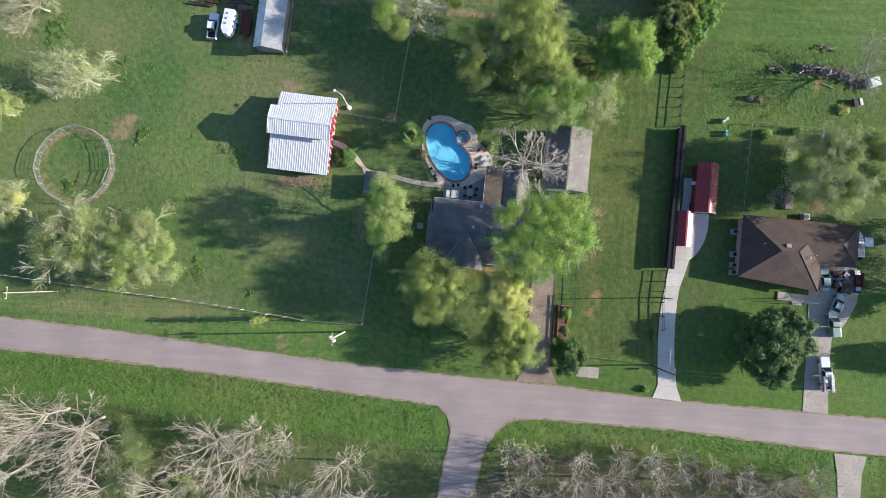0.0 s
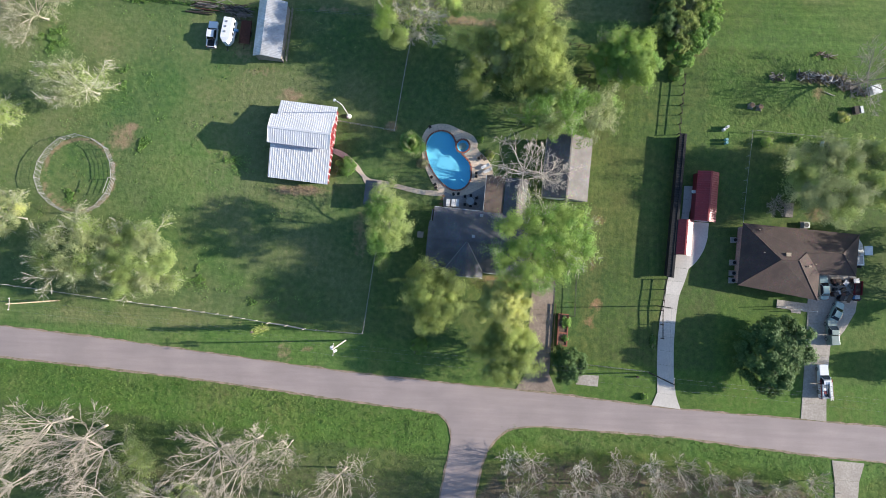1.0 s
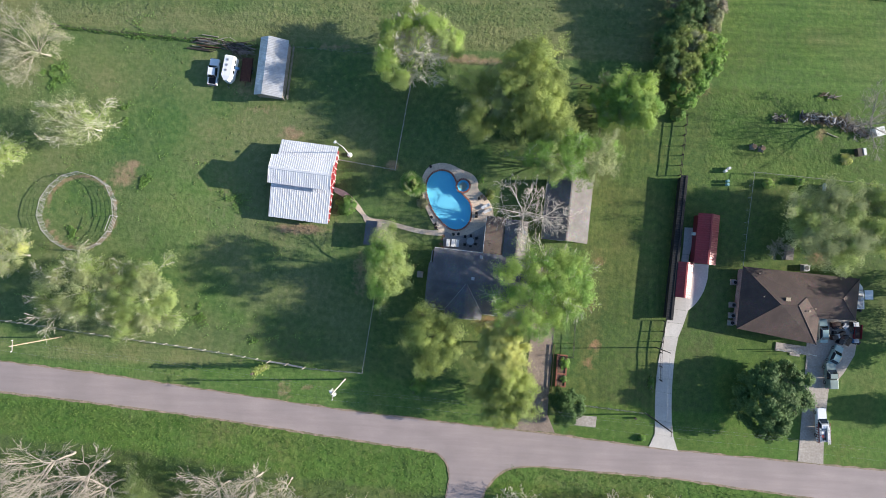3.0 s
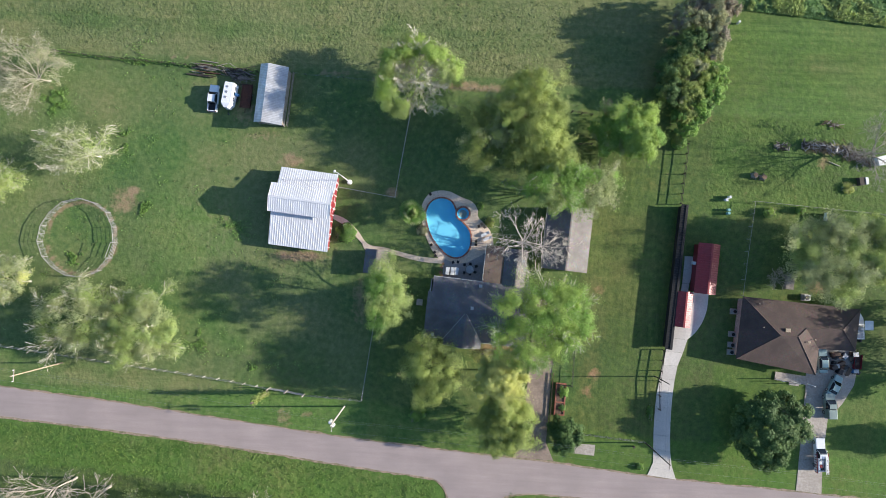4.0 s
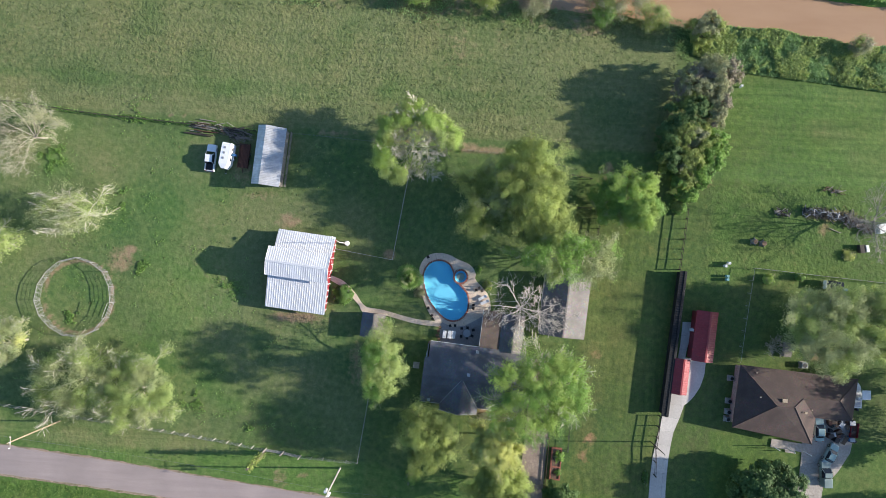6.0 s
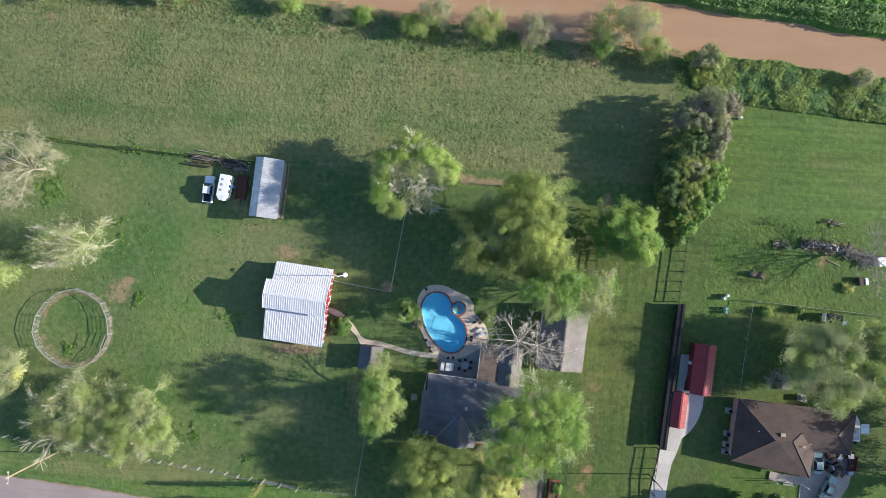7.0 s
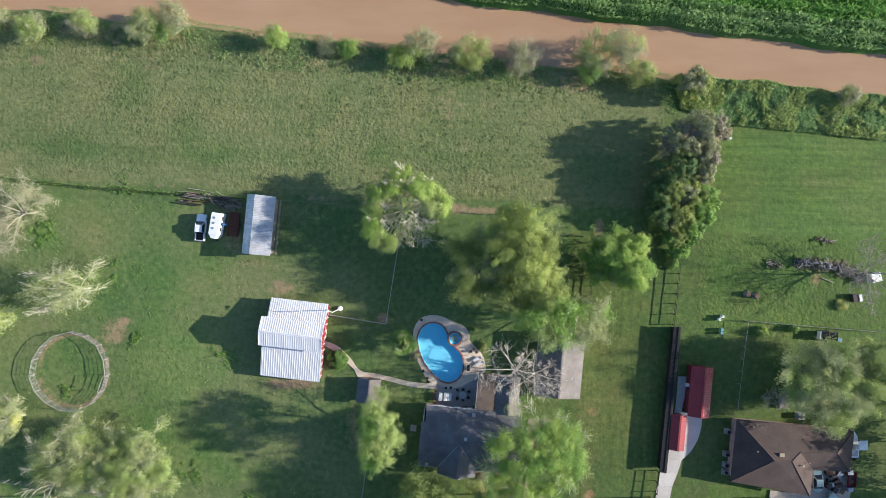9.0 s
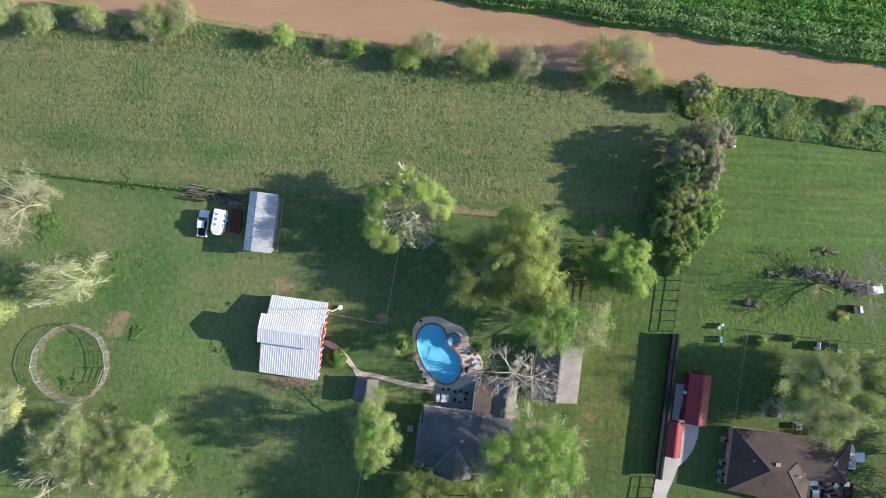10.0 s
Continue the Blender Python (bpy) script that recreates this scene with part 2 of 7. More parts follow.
M = dict(
    turf=ground_mat(), asphalt=asphalt_mat(), river=river_mat(), pool_water=water_mat("pool_water", (0.66, 0.9, 0.97), 0.02),
    shoulder=surface("road_shoulder", (0.36, 0.26, 0.2), 0.95, var=0.35, big=0.7, fine=3.5, bump=0.5, stain=(0.09, 0.11, 0.04), stain_amt=0.7),
    concrete=surface("pale_concrete", (0.56, 0.52, 0.47), 0.85, var=0.1, big=0.25, fine=3.0, bump=0.15, stain=(0.42, 0.38, 0.34), objvar=0.06),
    old_concrete=surface("old_concrete", (0.42, 0.37, 0.32), 0.9, var=0.18, big=0.3, fine=2.5, bump=0.25, stain=(0.27, 0.23, 0.19)),
    brown_drive=surface("stained_drive", (0.3, 0.235, 0.19), 0.9, var=0.18, big=0.35, fine=2.5, bump=0.2, stain=(0.2, 0.15, 0.12), stain_amt=0.8),
    deck=surface("pool_deck_stone", (0.68, 0.55, 0.43), 0.85, var=0.16, big=0.5, fine=3.0, bump=0.2, stain=(0.5, 0.38, 0.29)),
    patio=surface("patio_concrete", (0.36, 0.335, 0.32), 0.85, var=0.14, big=0.4, fine=3.0, bump=0.2),
    brick=surface("red_brick", (0.33, 0.12, 0.08), 0.85, var=0.25, big=2.0, fine=8.0, bump=0.3, objvar=0.25),
    brick_wall=surface("pink_brick_wall", (0.5, 0.33, 0.28), 0.9, var=0.25, big=1.0, fine=5.0, bump=0.3),
    plaster=surface("pool_plaster", (0.3, 0.76, 0.92), 0.6, var=0.05, big=0.3, fine=2.0, bump=0.0, stain=(0.22, 0.64, 0.84)),
    white_metal=surface("white_roof_metal", (0.72, 0.73, 0.75), 0.42, 0.15, var=0.05, big=0.3, fine=1.5, bump=0.05, stain=(0.6, 0.6, 0.61), objvar=0.04),
    galv=surface("galvanised_sheet", (0.52, 0.53, 0.55), 0.42, 0.45, var=0.14, big=0.5, fine=1.2, bump=0.15, stain=(0.36, 0.35, 0.34), objvar=0.06),
    red_metal=surface("red_roof_metal", (0.3, 0.035, 0.04), 0.4, 0.05, var=0.12, big=0.6, fine=2.5, bump=0.08, stain=(0.24, 0.05, 0.05), objvar=0.05),
    red_paint=surface("red_wall_paint", (0.22, 0.014, 0.022), 0.7, var=0.15, big=0.8, fine=4.0, bump=0.15),
    dark_metal=surface("dark_sheet_metal", (0.013, 0.014, 0.016), 0.9, 0.0, var=0.2, big=0.5, fine=2.0, bump=0.1, objvar=0.1),
    white_paint=surface("white_paint", (0.78, 0.78, 0.77), 0.5, var=0.04, big=0.6, fine=3.0, bump=0.05),
    shingle_grey=shingle_mat("grey_shingles", (0.175, 0.178, 0.197), 0.3), shingle_brown=shingle_mat("brown_shingles", (0.105, 0.07, 0.058), 0.36),
    # first entry: paler copy of the grey shingles, sunlight put into the colour
    shingle_sunlit=shingle_mat("sunlit_shingles", (0.28, 0.255, 0.235)), roof_brown=shingle_mat("brown_rolled_roof", (0.2, 0.15, 0.12)),
    siding=surface("grey_siding", (0.35, 0.33, 0.31), 0.75, var=0.1, big=0.8, fine=4.0, bump=0.1),
    glass=surface("dark_window_glass", (0.03, 0.04, 0.05), 0.05, 0.0, var=0.1, bump=0.0),
    car_white=surface("white_car_paint", (0.8, 0.81, 0.83), 0.25, 0.0, var=0.02, bump=0.0, stain=(0.76, 0.77, 0.79)),
    car_teal=surface("pale_teal_car_paint", (0.3, 0.42, 0.4), 0.3, 0.2, var=0.05, bump=0.0),
    car_green=surface("grey_green_car_paint", (0.24, 0.3, 0.27), 0.35, 0.2, var=0.06, bump=0.0),
    car_glass=surface("car_glass", (0.015, 0.018, 0.022), 0.04, 0.0, var=0.05, bump=0.0),
    rubber=surface("tyre_rubber", (0.022, 0.022, 0.022), 0.85, var=0.2, bump=0.0),
    chrome=surface("bright_metal", (0.6, 0.6, 0.6), 0.25, 0.9, var=0.05, bump=0.0),
    red_lamp=surface("red_lamp_lens", (0.35, 0.02, 0.02), 0.2, var=0.05, bump=0.0),
    rust=surface("rusty_steel", (0.1, 0.042, 0.03), 0.85, 0.2, var=0.35, big=1.0, fine=5.0, bump=0.3),
    blue_plastic=surface("blue_plastic", (0.06, 0.2, 0.42), 0.5, var=0.1, bump=0.0),
    teal_plastic=surface("teal_plastic", (0.22, 0.45, 0.45), 0.5, var=0.1, bump=0.0),
    black_metal=surface("black_metal", (0.02, 0.02, 0.022), 0.5, 0.3, var=0.2, bump=0.0),
    grey_metal=surface("grey_metal", (0.36, 0.37, 0.38), 0.5, 0.4, var=0.15, bump=0.1),
    wire=surface("fence_wire", (0.24, 0.25, 0.26), 0.5, 0.6, var=0.2, bump=0.0),
    pipe=surface("grey_pipe", (0.36, 0.35, 0.34), 0.55, 0.2, var=0.15, bump=0.0),
    wood_grey=surface("weathered_wood", (0.27, 0.24, 0.21), 0.9, var=0.3, big=1.5, fine=7.0, bump=0.4, objvar=0.25),
    wood_brown=surface("brown_wood", (0.15, 0.095, 0.06), 0.9, var=0.3, big=1.5, fine=7.0, bump=0.4, objvar=0.25),
    wood_dark=surface("dark_creosoted_wood", (0.06, 0.048, 0.04), 0.9, var=0.3, big=1.5, fine=7.0, bump=0.4, objvar=0.2),
    pole_wood=surface("pale_pole_wood", (0.42, 0.33, 0.23), 0.9, var=0.2, big=1.0, fine=5.0, bump=0.3),
    bark_pale=surface("pale_bark", (0.47, 0.42, 0.35), 0.95, var=0.22, big=0.8, fine=5.0, bump=0.5, stain=(0.33, 0.29, 0.24)),
    bark_white=surface("whitish_bark", (0.62, 0.57, 0.5), 0.95, var=0.18, big=0.8, fine=5.0, bump=0.4, stain=(0.46, 0.42, 0.36)),
    bark_grey=surface("grey_bark", (0.33, 0.3, 0.26), 0.95, var=0.25, big=0.8, fine=5.0, bump=0.5),
    bark_dark=surface("dark_bark", (0.16, 0.13, 0.1), 0.95, var=0.3, big=0.8, fine=5.0, bump=0.5),
    mulch=surface("brown_mulch", (0.13, 0.085, 0.06), 0.95, var=0.4, big=1.0, fine=5.0, bump=0.6),
    leaf_green=leaf_mat("spring_green_leaves", (0.18, 0.32, 0.075), (0.26, 0.42, 0.11), (0.36, 0.5, 0.17)),
    leaf_lime=leaf_mat("lime_green_leaves", (0.28, 0.41, 0.1), (0.36, 0.49, 0.14), (0.44, 0.55, 0.2)),
    leaf_pale=leaf_mat("pale_green_leaves", (0.28, 0.37, 0.12), (0.37, 0.46, 0.175), (0.46, 0.54, 0.24)),
    leaf_grey=leaf_mat("grey_green_leaves", (0.3, 0.35, 0.16), (0.4, 0.45, 0.23), (0.5, 0.54, 0.31)),
    leaf_olive=leaf_mat("olive_leaves", (0.22, 0.29, 0.085), (0.3, 0.37, 0.12), (0.39, 0.45, 0.175)),
    leaf_gold=leaf_mat("golden_green_leaves", (0.33, 0.41, 0.12), (0.42, 0.5, 0.17), (0.52, 0.59, 0.24)),
    leaf_yellow=leaf_mat("yellow_green_leaves", (0.44, 0.48, 0.15), (0.56, 0.59, 0.23), (0.66, 0.68, 0.33)),
    leaf_dark=leaf_mat("dark_evergreen_leaves", (0.055, 0.105, 0.034), (0.09, 0.16, 0.05), (0.14, 0.22, 0.075), 0.2),
    leaf_weed=leaf_mat("weed_leaves", (0.14, 0.27, 0.065), (0.21, 0.36, 0.1), (0.32, 0.45, 0.17)),
    leaf_reed=leaf_mat("reed_leaves", (0.17, 0.3, 0.11), (0.25, 0.4, 0.16), (0.36, 0.5, 0.24)),
    leaf_crop=leaf_mat("tall_crop_leaves", (0.12, 0.28, 0.06), (0.19, 0.4, 0.09), (0.3, 0.5, 0.15)),
    verge_blade=leaf_mat("verge_grass_blades", (0.09, 0.15, 0.038), (0.125, 0.19, 0.048), (0.165, 0.23, 0.066), 0.3),
    leaf_brown=leaf_mat("dry_brown_twigs", (0.2, 0.17, 0.12), (0.28, 0.24, 0.18), (0.37, 0.33, 0.26), 0.3),
    leaf_tan=leaf_mat("tan_catkins", (0.28, 0.3, 0.16), (0.38, 0.4, 0.24), (0.49, 0.5, 0.34)),
    turf_blade=leaf_mat("field_grass_blades", (0.13, 0.17, 0.06), (0.17, 0.21, 0.085), (0.22, 0.26, 0.12), 0.35),
    grass_blade=leaf_mat("grass_blades", (0.08, 0.15, 0.045), (0.12, 0.2, 0.06), (0.17, 0.24, 0.085), 0.3),
)

# ---- building helpers ----
def thing(name, label, category, at=(0, 0, 0), turn=0.0, group="", kind=""):
    ob = new(name)
    ob.empty_display_size = 0.3
    ob.matrix_basis = pose(*at, 0, 0, turn)
    return tagged(ob, label, category, group, kind)


def as_mesh(name, data):
    if isinstance(data, bmesh.types.BMesh):
        me = bpy.data.meshes.new(name)
        data.to_mesh(me)
        data.free()
        return me
    return data


def part(name, data, material, parent=None, label="", at=None):
    me = as_mesh(name, data)
    if material and not me.materials:
        me.materials.append(material)
    ob = new(name, me)
    if parent:
        ob.parent = parent
    if at is not None:
        ob.matrix_basis = at
    return tagged(ob, label)


def quick(name, verts, size, faces=None):
    """A mesh from a vertex array and faces of one size (or a face array)."""
    verts = np.asarray(verts, dtype=np.float32).reshape(-1, 3)
    idx = np.arange(len(verts), dtype=np.int32) if faces is None else np.asarray(faces, dtype=np.int32).ravel()
    me = bpy.data.meshes.new(name)
    me.vertices.add(len(verts))
    me.vertices.foreach_set("co", verts.ravel())
    n = len(idx) // size
    me.loops.add(len(idx))
    me.loops.foreach_set("vertex_index", idx)
    me.polygons.add(n)
    me.polygons.foreach_set("loop_start", np.arange(n, dtype=np.int32) * size)
    me.update(calc_edges=True)
    return me


def box(sx, sy, sz, at=(0, 0, 0), bevel=0.0, bm=None, turn=0.0, tilt=(0, 0)):
    """A box with its base centre at the place given."""
    own = bm is None
    bm = bm or bmesh.new()
    r = bmesh.ops.create_cube(bm, size=1.0)
    m = pose(*at, tilt[0], tilt[1], turn) @ Matrix.Translation((0, 0, sz / 2)) @ Matrix.Diagonal((sx, sy, sz, 1))
    bmesh.ops.transform(bm, matrix=m, verts=r["verts"])
    if bevel and own:
        bmesh.ops.bevel(bm, geom=list(bm.edges), offset=bevel, segments=2, affect="EDGES", profile=0.6)
    return bm


def tube(p, q, r0, r1=None, sides=8, bm=None, caps=True):
    """A tapered round bar from p to q."""
    bm = bm or bmesh.new()
    p, q = Vector(p), Vector(q)
    r1 = r0 if r1 is None else r1
    d = q - p
    res = bmesh.ops.create_cone(bm, cap_ends=caps, segments=sides, radius1=r0, radius2=r1, depth=d.length)
    bmesh.ops.transform(bm, matrix=Matrix.Translation((p + q) / 2) @ d.to_track_quat("Z", "Y").to_matrix().to_4x4(), verts=res["verts"])
    return bm


def slab(pts, thick, bm=None):
    """A plate with the outline given (counter-clockwise from above), its top at the points and its underside below."""
    bm = bm or bmesh.new()
    top = [bm.verts.new(p) for p in pts]
    low = [bm.verts.new((p[0], p[1], p[2] - thick)) for p in pts]
    bm.faces.new(top)
    bm.faces.new(low[::-1])
    n = len(pts)
    for i in range(n):
        bm.faces.new((top[i], low[i], low[(i + 1) % n], top[(i + 1) % n]))
    return bm


def smooth_line(pts, step, closed=False):
    """Points at even steps on a Catmull-Rom curve through the points given (2D or 3D)."""
    P = [np.array(p, float) for p in pts]
    n = len(P)
    out = []
    for i in range(n if closed else n - 1):
        p0, p1, p2, p3 = (P[(i + k) % n] if closed else P[min(max(i + k, 0), n - 1)] for k in (-1, 0, 1, 2))
        cnt = max(1, int(round(np.linalg.norm(p2 - p1) / step)))
        for j in range(cnt):
            t = j / cnt
            out.append(0.5 * (2 * p1 + (p2 - p0) * t + (2 * p0 - 5 * p1 + 4 * p2 - p3) * t * t + (3 * p1 - p0 - 3 * p2 + p3) * t ** 3))
    if not closed:
        out.append(P[-1])
    return out


def sheet_from_outline(name, outline, z, thick, material, label="", kind="structure", category="", parent=None):
    """A flat plate of any outline, triangulated."""
    bm = slab([(x, y, z) for x, y in outline], thick)
    bmesh.ops.recalc_face_normals(bm, faces=bm.faces)
    bmesh.ops.triangulate(bm, faces=[f for f in bm.faces if len(f.verts) > 4])
    ob = part(name, bm, material, parent)
    return tagged(ob, label, category, "", kind)


def ribbon(name, left, right, z, thick, material):
    """A strip between two lines of equal count, with sides."""
    n = len(left)
    V, F = [], []
    for a, b in zip(left, right):
        V += [(a[0], a[1], z), (b[0], b[1], z), (a[0], a[1], z - thick), (b[0], b[1], z - thick)]
    for i in range(n - 1):
        k = 4 * i
        F += [(k, k + 1, k + 5, k + 4), (k + 2, k, k + 4, k + 6), (k + 1, k + 3, k + 7, k + 5)]
    me = bpy.data.meshes.new(name)
    me.from_pydata(V, [], F)
    me.materials.append(material)
    return me


def inside(x, y, poly):
    """Whether points (arrays) lie in the outline."""
    r = np.zeros(np.shape(x), bool)
    n = len(poly)
    for i in range(n):
        (x0, y0), (x1, y1) = poly[i], poly[(i + 1) % n]
        if y0 == y1:
            continue
        r ^= ((y0 > y) != (y1 > y)) & (x < (x1 - x0) * (y - y0) / (y1 - y0) + x0)
    return r


def rib_sheet(width, length, ribs=2, high=0.055, foot=0.2):
    """A roofing sheet: x across, y up the slope, with raised ribs."""
    prof = [(0, 0)]
    for k in range(ribs):
        c = (k + 0.5) * width / ribs
        prof += [(c - foot / 2, 0), (c - foot / 4, high), (c + foot / 4, high), (c + foot / 2, 0)]
    prof.append((width, 0))
    V = [(x, y, z) for y in (0, length) for x, z in prof] + [(x, y, z - 0.02) for y in (0, length) for x, z in prof]
    n, F = len(prof), []
    for i in range(n - 1):
        F += [(i, i + 1, n + i + 1, n + i), (2 * n + i + 1, 2 * n + i, 3 * n + i, 3 * n + i + 1),
              (i, 2 * n + i, 2 * n + i + 1, i + 1), (n + i + 1, 3 * n + i + 1, 3 * n + i, n + i)]
    F += [(0, n, 3 * n, 2 * n), (n - 1, 3 * n - 1, 4 * n - 1, 2 * n - 1)]
    me = bpy.data.meshes.new("roof_sheet")
    me.from_pydata(V, [], F)
    return me


def rib_slope(parent, e0, e1, r0, r1, width, material, ribs=2, high=0.055):
    """Covers the slope between the eave e0-e1 and the top line r0-r1 with ribbed sheets side by side."""
    e0, e1, r0 = Vector(e0), Vector(e1), Vector(r0)
    u = (e1 - e0).normalized()
    v = r0 - e0
    v = (v - u * v.dot(u))
    length = v.length
    v.normalize()
    n = u.cross(v)
    if n.z < 0:
        e0, u = e1, -u
        n = -n
    count = max(1, round((Vector(r1) - r0).length / width))
    w = (Vector(r1) - r0).length / count
    me = rib_sheet(w - 0.004, length, ribs, high)
    me.materials.append(material)
    for i in range(count):
        o = e0 + u * (w * i)
        m = Matrix((u, v, n)).transposed().to_4x4()
        m.translation = o
        part("roof_sheet", me, None, parent, at=m)


def gable(parent, x0, x1, y0, y1, wall_h, ridge_h, ridge_x, wall_mat, over=0.35):
    """Walls of a shed with its ridge along y: four walls, the ends peaked."""
    t = 0.12
    part("wall", box(t, y1 - y0 - 2 * over, wall_h, (x0 + over, (y0 + y1) / 2, 0)), wall_mat, parent)
    part("wall", box(t, y1 - y0 - 2 * over, wall_h, (x1 - over, (y0 + y1) / 2, 0)), wall_mat, parent)
    for y in (y0 + over, y1 - over):
        bm = bmesh.new()
        pts = [(x0 + over + t, 0), (x1 - over - t, 0), (x1 - over - t, wall_h - 0.05), (ridge_x, ridge_h - 0.12), (x0 + over + t, wall_h - 0.05)]
        a = [bm.verts.new((x, y - t / 2, z)) for x, z in pts]
        b = [bm.verts.new((x, y + t / 2, z)) for x, z in pts]
        bm.faces.new(a)
        bm.faces.new(b[::-1])
        for i in range(5):
            bm.faces.new((a[i], b[i], b[(i + 1) % 5], a[(i + 1) % 5]))
        bmesh.ops.recalc_face_normals(bm, faces=bm.faces)
        part("end_wall", bm, wall_mat, parent)


def roof_plane(parent, pts, material, name="roof_plane", thick=0.14, label=""):
    bm = slab(pts, thick)
    bmesh.ops.recalc_face_normals(bm, faces=bm.faces)
    return part(name, bm, material, parent, label)


def window(parent, at, turn, w=1.1, h=1.1, shutter=False):
    """A window on a wall: frame with glass and sill; looks along its own -y."""
    bm = bmesh.new()
    for s in (-1, 1):
        box(0.07, 0.08, h, (s * (w / 2 - 0.035), 0, 0), bm=bm)
    for z in (0, h / 2 - 0.03, h - 0.07):
        box(w - 0.14, 0.07, 0.07, (0, 0, z), bm=bm)
    ob = part("window", bm, M["white_paint"], parent, "white framed window", pose(*at, 0, 0, turn))
    part("pane", box(w - 0.14, 0.02, h - 0.1, (0, 0.01, 0.05)), M["glass"], ob)
    part("sill", box(w + 0.12, 0.16, 0.05, (0, -0.04, -0.055)), M["white_paint"], ob)
    return ob


def door(parent, at, turn, material, w=0.92, h=2.03):
    ob = part("door", box(w, 0.07, h), material, parent, "", pose(*at, 0, 0, turn))
    part("handle", tube((w / 2 - 0.1, -0.09, 1.0), (w / 2 - 0.1, -0.03, 1.0), 0.03), M["chrome"], ob)
    return ob


def fence(name, pts, high, spacing, label, post_r=0.05, rails=(1.0,), rail_r=0.02, post_mat=None, rail_mat=None, square=False, mesh_wire=False):
    """Posts along a line with rails or wires at the heights given."""
    post_mat, rail_mat = post_mat or M["grey_metal"], rail_mat or M["wire"]
    f = thing(name, label, "fence")
    line = []
    for a, b in zip(pts, pts[1:]):
        a, b = np.array(a, float), np.array(b, float)
        n = max(1, int(round(np.linalg.norm(b - a) / spacing)))
        line += [a + (b - a) * i / n for i in range(n)]
    line.append(np.array(pts[-1], float))
    me = as_mesh("post", box(post_r * 2, post_r * 2, high) if square else tube((0, 0, 0), (0, 0, high), post_r, post_r * 0.9, 6))
    me.materials.append(post_mat)
    for p in line:
        part("post", me, None, f, at=pose(p[0] + random.uniform(-.03, .03), p[1] + random.uniform(-.03, .03), -0.05, random.uniform(-2, 2), random.uniform(-2, 2), random.uniform(-5, 5)))
    for z in rails:
        bm = bmesh.new()
        for a, b in zip(line, line[1:]):
            if square:
                d = b - a
                box(np.linalg.norm(d), 0.05, rail_r * 2, ((a[0] + b[0]) / 2, (a[1] + b[1]) / 2, z - rail_r), bm=bm, turn=math.degrees(math.atan2(d[1], d[0])))
            else:
                tube((a[0], a[1], z), (b[0], b[1], z), rail_r, sides=4, bm=bm, caps=False)
        part("rail" if rail_r > 0.015 else "wire", bm, rail_mat, f)
    if mesh_wire:
        bm = bmesh.new()
        for a, b in zip(line, line[1:]):
            d = b - a
            L = np.linalg.norm(d)
            k = 0.0
            while k < L:
                q = a + d * k / L
                q2 = a + d * min(L, k + 0.55) / L
                tube((q[0], q[1], 0.05), (q2[0], q2[1], high - 0.05), 0.006, sides=3, bm=bm, caps=False)
                tube((q2[0], q2[1], 0.05), (q[0], q[1], high - 0.05), 0.006, sides=3, bm=bm, caps=False)
                k += 0.55
        part("wire_mesh", bm, M["wire"], f)
    return f

# ---- ground, river, roads ----
POOL = smooth_line([(-3.6, 26.6), (-2.5, 28.7), (-0.4, 29.5), (1.6, 28.9), (2.7, 27.2), (3.2, 25.6), (4.7, 24.1), (5.8, 22.8), (6.15, 21.0), (5.9, 19.0), (4.6, 17.4), (2.8, 16.95), (0.9, 17.7), (-1.2, 19.8), (-2.6, 22.0), (-3.4, 24.4)], 0.35, True)
SPA = (4.2, 26.3)
POOL_MID = np.mean(POOL, axis=0)


def bank_south(x):
    return 87.2 - 0.088 * x + 0.35 * np.sin(x * 0.21) + 0.2 * np.sin(x * 0.57 + 1)


def bank_north(x):
    return 97.2 - 0.108 * x + 0.3 * np.sin(x * 0.26 + 2) + 0.15 * np.sin(x * 0.7)


def road_n(x):
    return np.interp(x, [-400, -89, -66, -43, -19, 1.5, 22, 45.6, 75, 93, 400], [12, -14.7, -16.6, -19.0, -21.4, -22.9, -24.2, -26.3, -27.8, -28.7, -44])


def road_s(x):
    return np.interp(x, [-400, -89, -66, -42, -19, -3, 20, 27, 50, 81, 93, 400], [6, -20.7, -22.3, -24.4, -26.9, -28.4, -30.6, -31.0, -32.0, -34.9, -35.5, -51])


def blob(x, y, cx, cy, rx, ry=None):
    """1 in the middle of a patch, falling to 0 outside it."""
    return np.clip(1.6 - 1.6 * np.sqrt(((x - cx) / rx) ** 2 + ((y - cy) / (ry or rx)) ** 2), 0, 1)


def wobble(x, y, s, seed):
    """Smooth random relief of about -1 to 1, with features of about 3 / s metres."""
    x, y = np.asarray(x, float), np.asarray(y, float)
    total = np.zeros(np.broadcast(x, y).shape)
    for octave, amp in ((0, 1.0), (1, 0.55), (2, 0.3)):
        table = np.random.default_rng(int(seed * 100) + 7 * octave).uniform(-1, 1, (256, 256))
        f = s * 0.42 * 2 ** octave
        c, q = math.cos(0.5 + octave), math.sin(0.5 + octave)
        u, v = (x * c - y * q) * f, (x * q + y * c) * f
        i, j = np.floor(u).astype(int), np.floor(v).astype(int)
        a, b = u - i, v - j
        a, b = a * a * (3 - 2 * a), b * b * (3 - 2 * b)
        g = lambda di, dj: table[(i + di) % 256, (j + dj) % 256]
        total = total + amp * ((g(0, 0) * (1 - a) + g(1, 0) * a) * (1 - b) + (g(0, 1) * (1 - a) + g(1, 1) * a) * b)
    return total


